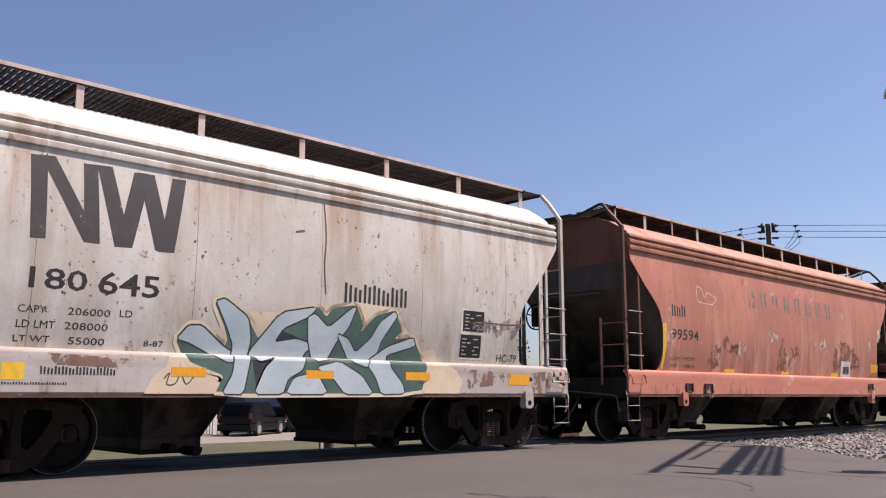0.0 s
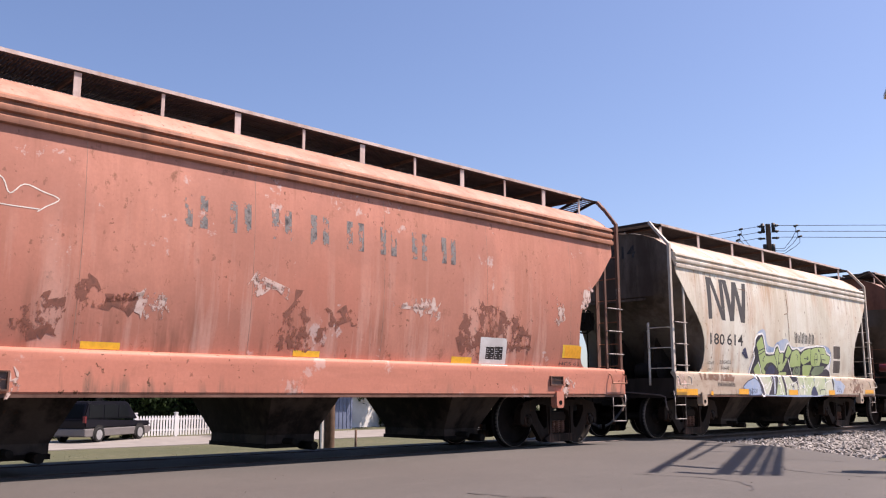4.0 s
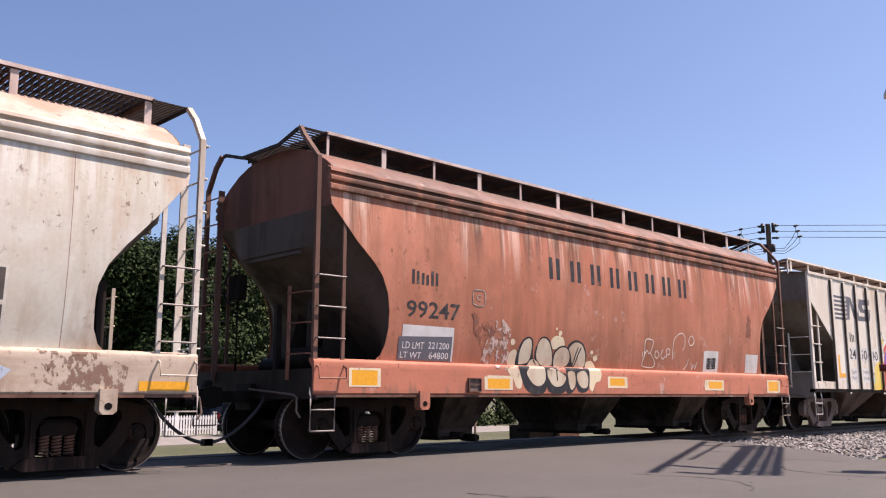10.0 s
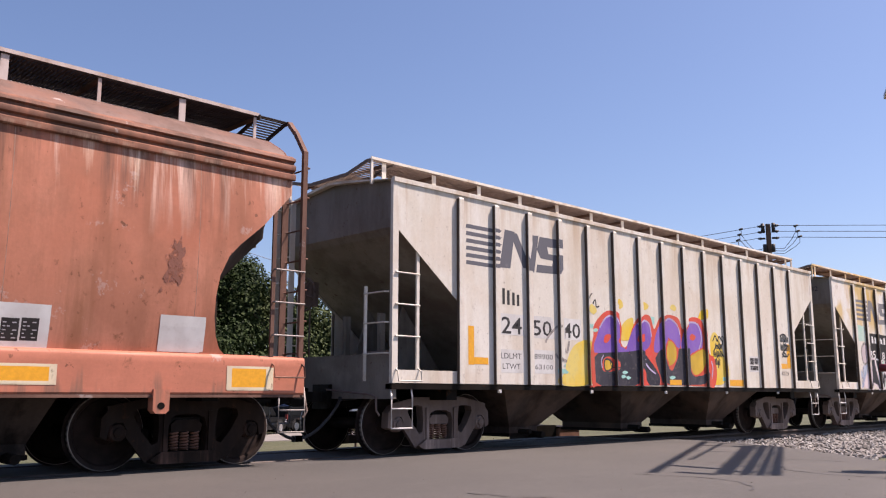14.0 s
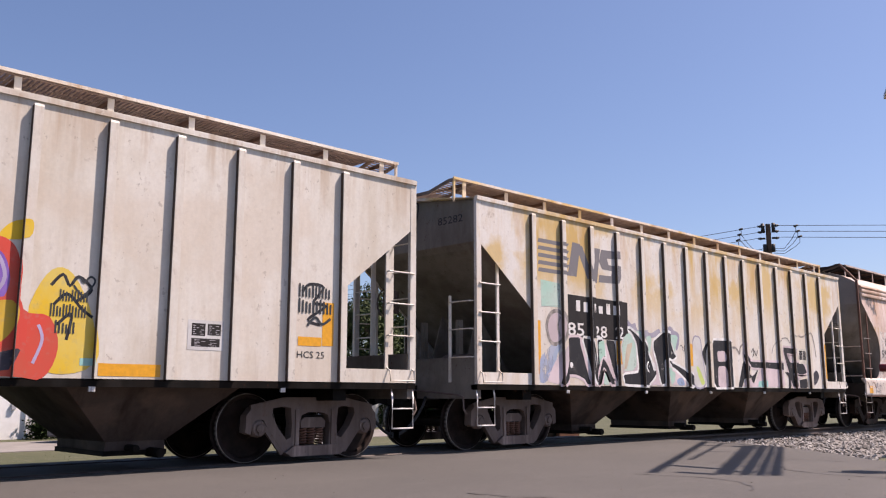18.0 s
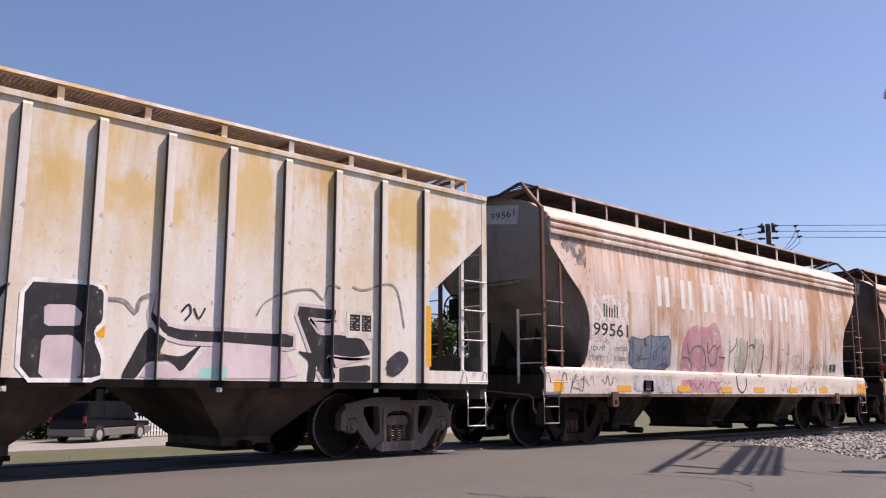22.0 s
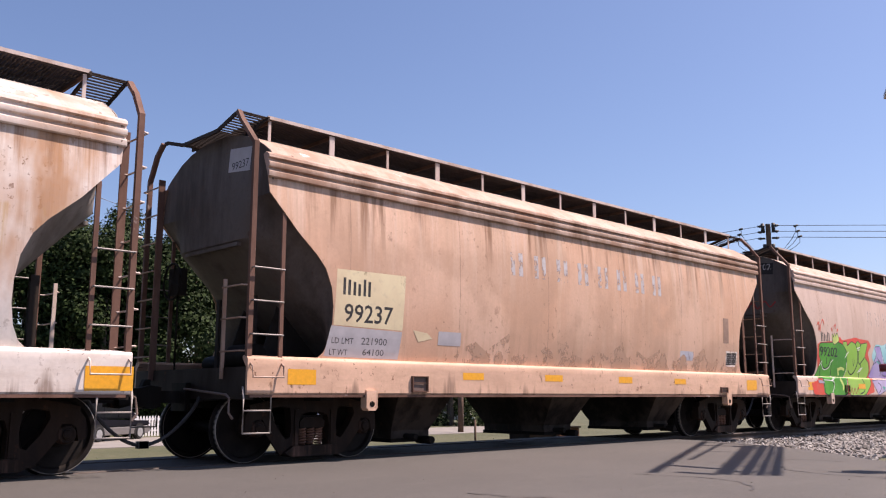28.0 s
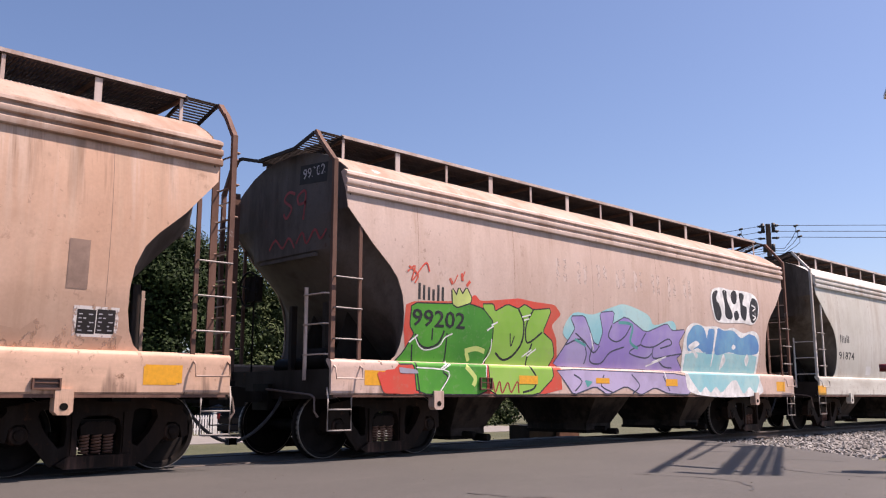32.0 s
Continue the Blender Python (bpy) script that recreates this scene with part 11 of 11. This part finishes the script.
# ---- utility pole and wires ----
def build_pole():
    u = tagged(new("utility_pole"), "wooden utility pole with dead-end insulators and jumper wires", "utility pole")
    bm = bmesh.new()
    tube(bm, [(0, 0, -1.5), (0, 0, 4), (0, 0, 9.45)], 0.12, 12)
    part("mast", bm, M_WOOD, u)
    for z in (9.35, 9.05, 8.72):
        for s in (-1, 1):
            bm = bmesh.new()
            tube(bm, [(s * 0.15, 0, z), (s * 0.5, 0, z + 0.01)], 0.05, 8)
            tube(bm, [(s * 0.38, 0, z - 0.06), (s * 0.38, 0, z + 0.06)], 0.055, 8)
            part("insulator", bm, M_HOSE, u)
    for x in (-0.42, 0.42):
        bm = bmesh.new()
        tube(bm, [(x * 0.6, 0.05, 9.1), (x * 0.6, 0.05, 9.5)], 0.09, 10)
        part("fuse_cutout", bm, M_HOSE, u)
    bm = bmesh.new()
    tube(bm, [(-0.2, -0.1, 8.0), (-0.2, -0.1, 8.4)], 0.09, 10)
    tube(bm, [(0.2, -0.1, 8.0), (0.2, -0.1, 8.4)], 0.09, 10)
    part("bracket", bm, M_HOSE, u)
    for s in (-1, 1):
        for k in range(3):
            bm = bmesh.new()
            e = Vector((s * (1.3 + 0.08 * k), 0, 9.28 - 0.28 * k))
            tube(bm, [e, e + Vector((-s * 0.02, 0, -0.3)), e + Vector((-s * 0.25, 0, -0.7 + 0.1 * k)), (s * 0.7, 0, 8.15 - 0.12 * k), (s * 0.2, 0, 8.2 - 0.12 * k)], 0.014, 5)
            part("jumper_wire", bm, M_HOSE, u)
            bm = bmesh.new()
            tube(bm, [e + Vector((-0.1, 0, -0.03)), e + Vector((0.1, 0, 0.03))], 0.055, 7)
            part("line_insulator", bm, M_HOSE, u)
    # the wires, along the pole's cross direction
    for k in range(3):
        for s, reach, rise in ((-1, 55, -2.2), (1, 70, -3.1)):
            bm = bmesh.new()
            pts = []
            for q in range(15):
                f = q / 14
                pts.append((s * (0.5 + f * reach), f * (10 if s < 0 else -6), 9.35 - 0.3 * k + rise * f * (1.4 - 0.4 * f) + (f * (f - 1)) * 1.6))
            tube(bm, pts, 0.014, 5)
            part("power_line", bm, M_HOSE, u)
    u.matrix_basis = pose(46 * math.cos(radians(25.15)), 46 * math.sin(radians(25.15)), 0, 0, 0, -64.4)
    for k, (a, b, sag) in enumerate((((38, 17.5, 6.2), (90, 20, 7.0), 0.3), ((2, 62, 21.5), (46, 58, 10.0), 1.0), ((2, 62, 18.6), (46, 58, 8.6), 1.0), ((2, 64, 15.2), (46, 60, 7.4), 1.0))):
        bm = bmesh.new()
        a, b = Vector(a), Vector(b)
        tube(bm, [a.lerp(b, q / 12) - Vector((0, 0, sag * 4 * (q / 12) * (1 - q / 12))) for q in range(13)], 0.02, 5)
        tagged(part("overhead_wire", bm, M_HOSE, None), "thin dark overhead wire", "wire", "overhead wires", kind="structure")


build_pole()


# ---- crossing equipment at the roadside: its shadow lies on the asphalt ----
def build_crossing():
    steel = plain("galvanised_signal_steel", (0.4, 0.4, 0.4), 0.5, 0.3)
    c = tagged(new("signal_cantilever"), "galvanised crossing-signal cantilever with a railed walkway over the road", "signal")
    h = 7.5
    up = lambda x, y, z=0.0: (x + (h + z) * 0.55, y - (h + z) * 0.34, h + z)
    bm = bmesh.new()
    beam(bm, up(9.17, 5.91), up(15.95, 9.05), 0.09, 0.09)
    part("arm", bm, steel, c)
    bm = bmesh.new()
    beam(bm, up(11.35, 6.68), up(15.59, 8.49), 0.05, 0.05)
    part("handrail", bm, steel, c)
    for p, q in (((10.3, 6.45), (10.25, 5.65)), ((9.46, 5.75), (9.54, 5.25)), ((13.2, 7.75), (13.6, 6.4)), ((15.75, 8.95), (15.3, 7.2))):
        bm = bmesh.new()
        beam(bm, up(*p), up(*q), 0.16 if p[0] < 11 else 0.06, 0.06)
        part("cross_tie", bm, steel, c)
    # floor planks of the walkway, with slits between them
    for a0, a1, b1, b0 in (((9.57, 5.33), (9.6, 5.11), (15.4, 7.69), (15.2, 7.87)), ((9.63, 5.06), (9.71, 4.94), (15.44, 7.49), (15.32, 7.61)),
                           ((9.74, 4.91), (9.79, 4.8), (15.43, 7.35), (15.36, 7.42)), ((9.82, 4.78), (9.93, 4.67), (15.32, 7.15), (15.34, 7.28))):
        bm = bmesh.new()
        lo, hi = [[bm.verts.new(up(*p, dz)) for p in (a0, a1, b1, b0)] for dz in (-0.12, -0.09)]
        bm.faces.new(lo[::-1]), bm.faces.new(hi)
        for i in range(4):
            bm.faces.new((lo[i], lo[(i + 1) % 4], hi[(i + 1) % 4], hi[i]))
        part("walkway_plank", bm, steel, c)
    for k in range(7):
        f = (k + 0.5) / 7
        p, q = Vector((9.57, 5.33)).lerp(Vector((15.2, 7.87)), f), Vector((9.93, 4.67)).lerp(Vector((15.3, 7.15)), f)
        bm = bmesh.new()
        beam(bm, up(p.x, p.y, -0.14), up(q.x, q.y, -0.14), 0.14, 0.04)
        part("floor_bearer", bm, steel, c)
    bm = bmesh.new()
    top = Vector(up(14.9, 7.9))
    tube(bm, [(top.x, top.y, -0.5), tuple(top)], 0.08, 12)
    beam(bm, tuple(top), up(14.7, 8.45), 0.12, 0.12)
    beam(bm, tuple(top), up(14.5, 7.1), 0.12, 0.12)
    part("mast", bm, steel, c)
    g = tagged(new("gate_mechanism"), "dark blue crossing-gate mechanism box on a post", "signal")
    bm = bmesh.new()
    tube(bm, [(0, 0, -0.4), (0, 0, 1.0)], 0.06, 10)
    part("post", bm, M_HOSE, g)
    bm = bmesh.new()
    quad_box(bm, -0.16, 0.2, -0.16, 0.16, 0.96, 1.34)
    bmesh.ops.bevel(bm, geom=bm.edges[:], offset=0.02, segments=1, affect="EDGES")
    part("housing", bm, plain("dark_blue_housing", (0.03, 0.035, 0.07), 0.5), g)
    bm = bmesh.new()
    tube(bm, [(-0.1, 0.12, 1.25), (-0.1, 0.32, 1.25)], 0.05, 10)
    part("lamp", bm, M_LIGHTR, g)
    g.matrix_basis = pose(11.75, 3.83, -0.02, 0, 0, 20)


build_crossing()



# ---- what moves ----
def motions():
    for car, left, wheels in CARS:
        walk(car, [(t, Matrix.Translation((left + s, MID, 0))) for t, s in RUN])
        turns = []
        for k in range(int(32 / 0.175) + 1):
            t = k * 0.175
            i = max(j for j in range(len(RUN)) if RUN[j][0] <= t)
            (a, p), (b, q) = RUN[min(i, len(RUN) - 2)], RUN[min(i, len(RUN) - 2) + 1]
            turns.append((t, (p + (q - p) * (t - a) / (b - a)) / 0.457))
        turns.append((32.0, RUN[-1][1] / 0.457))
        for w, dx in wheels:
            walk(w, [(t, Matrix.Translation((dx, 0, 0.457)) @ Matrix.Rotation(a, 4, "Y")) for t, a in turns])


motions()
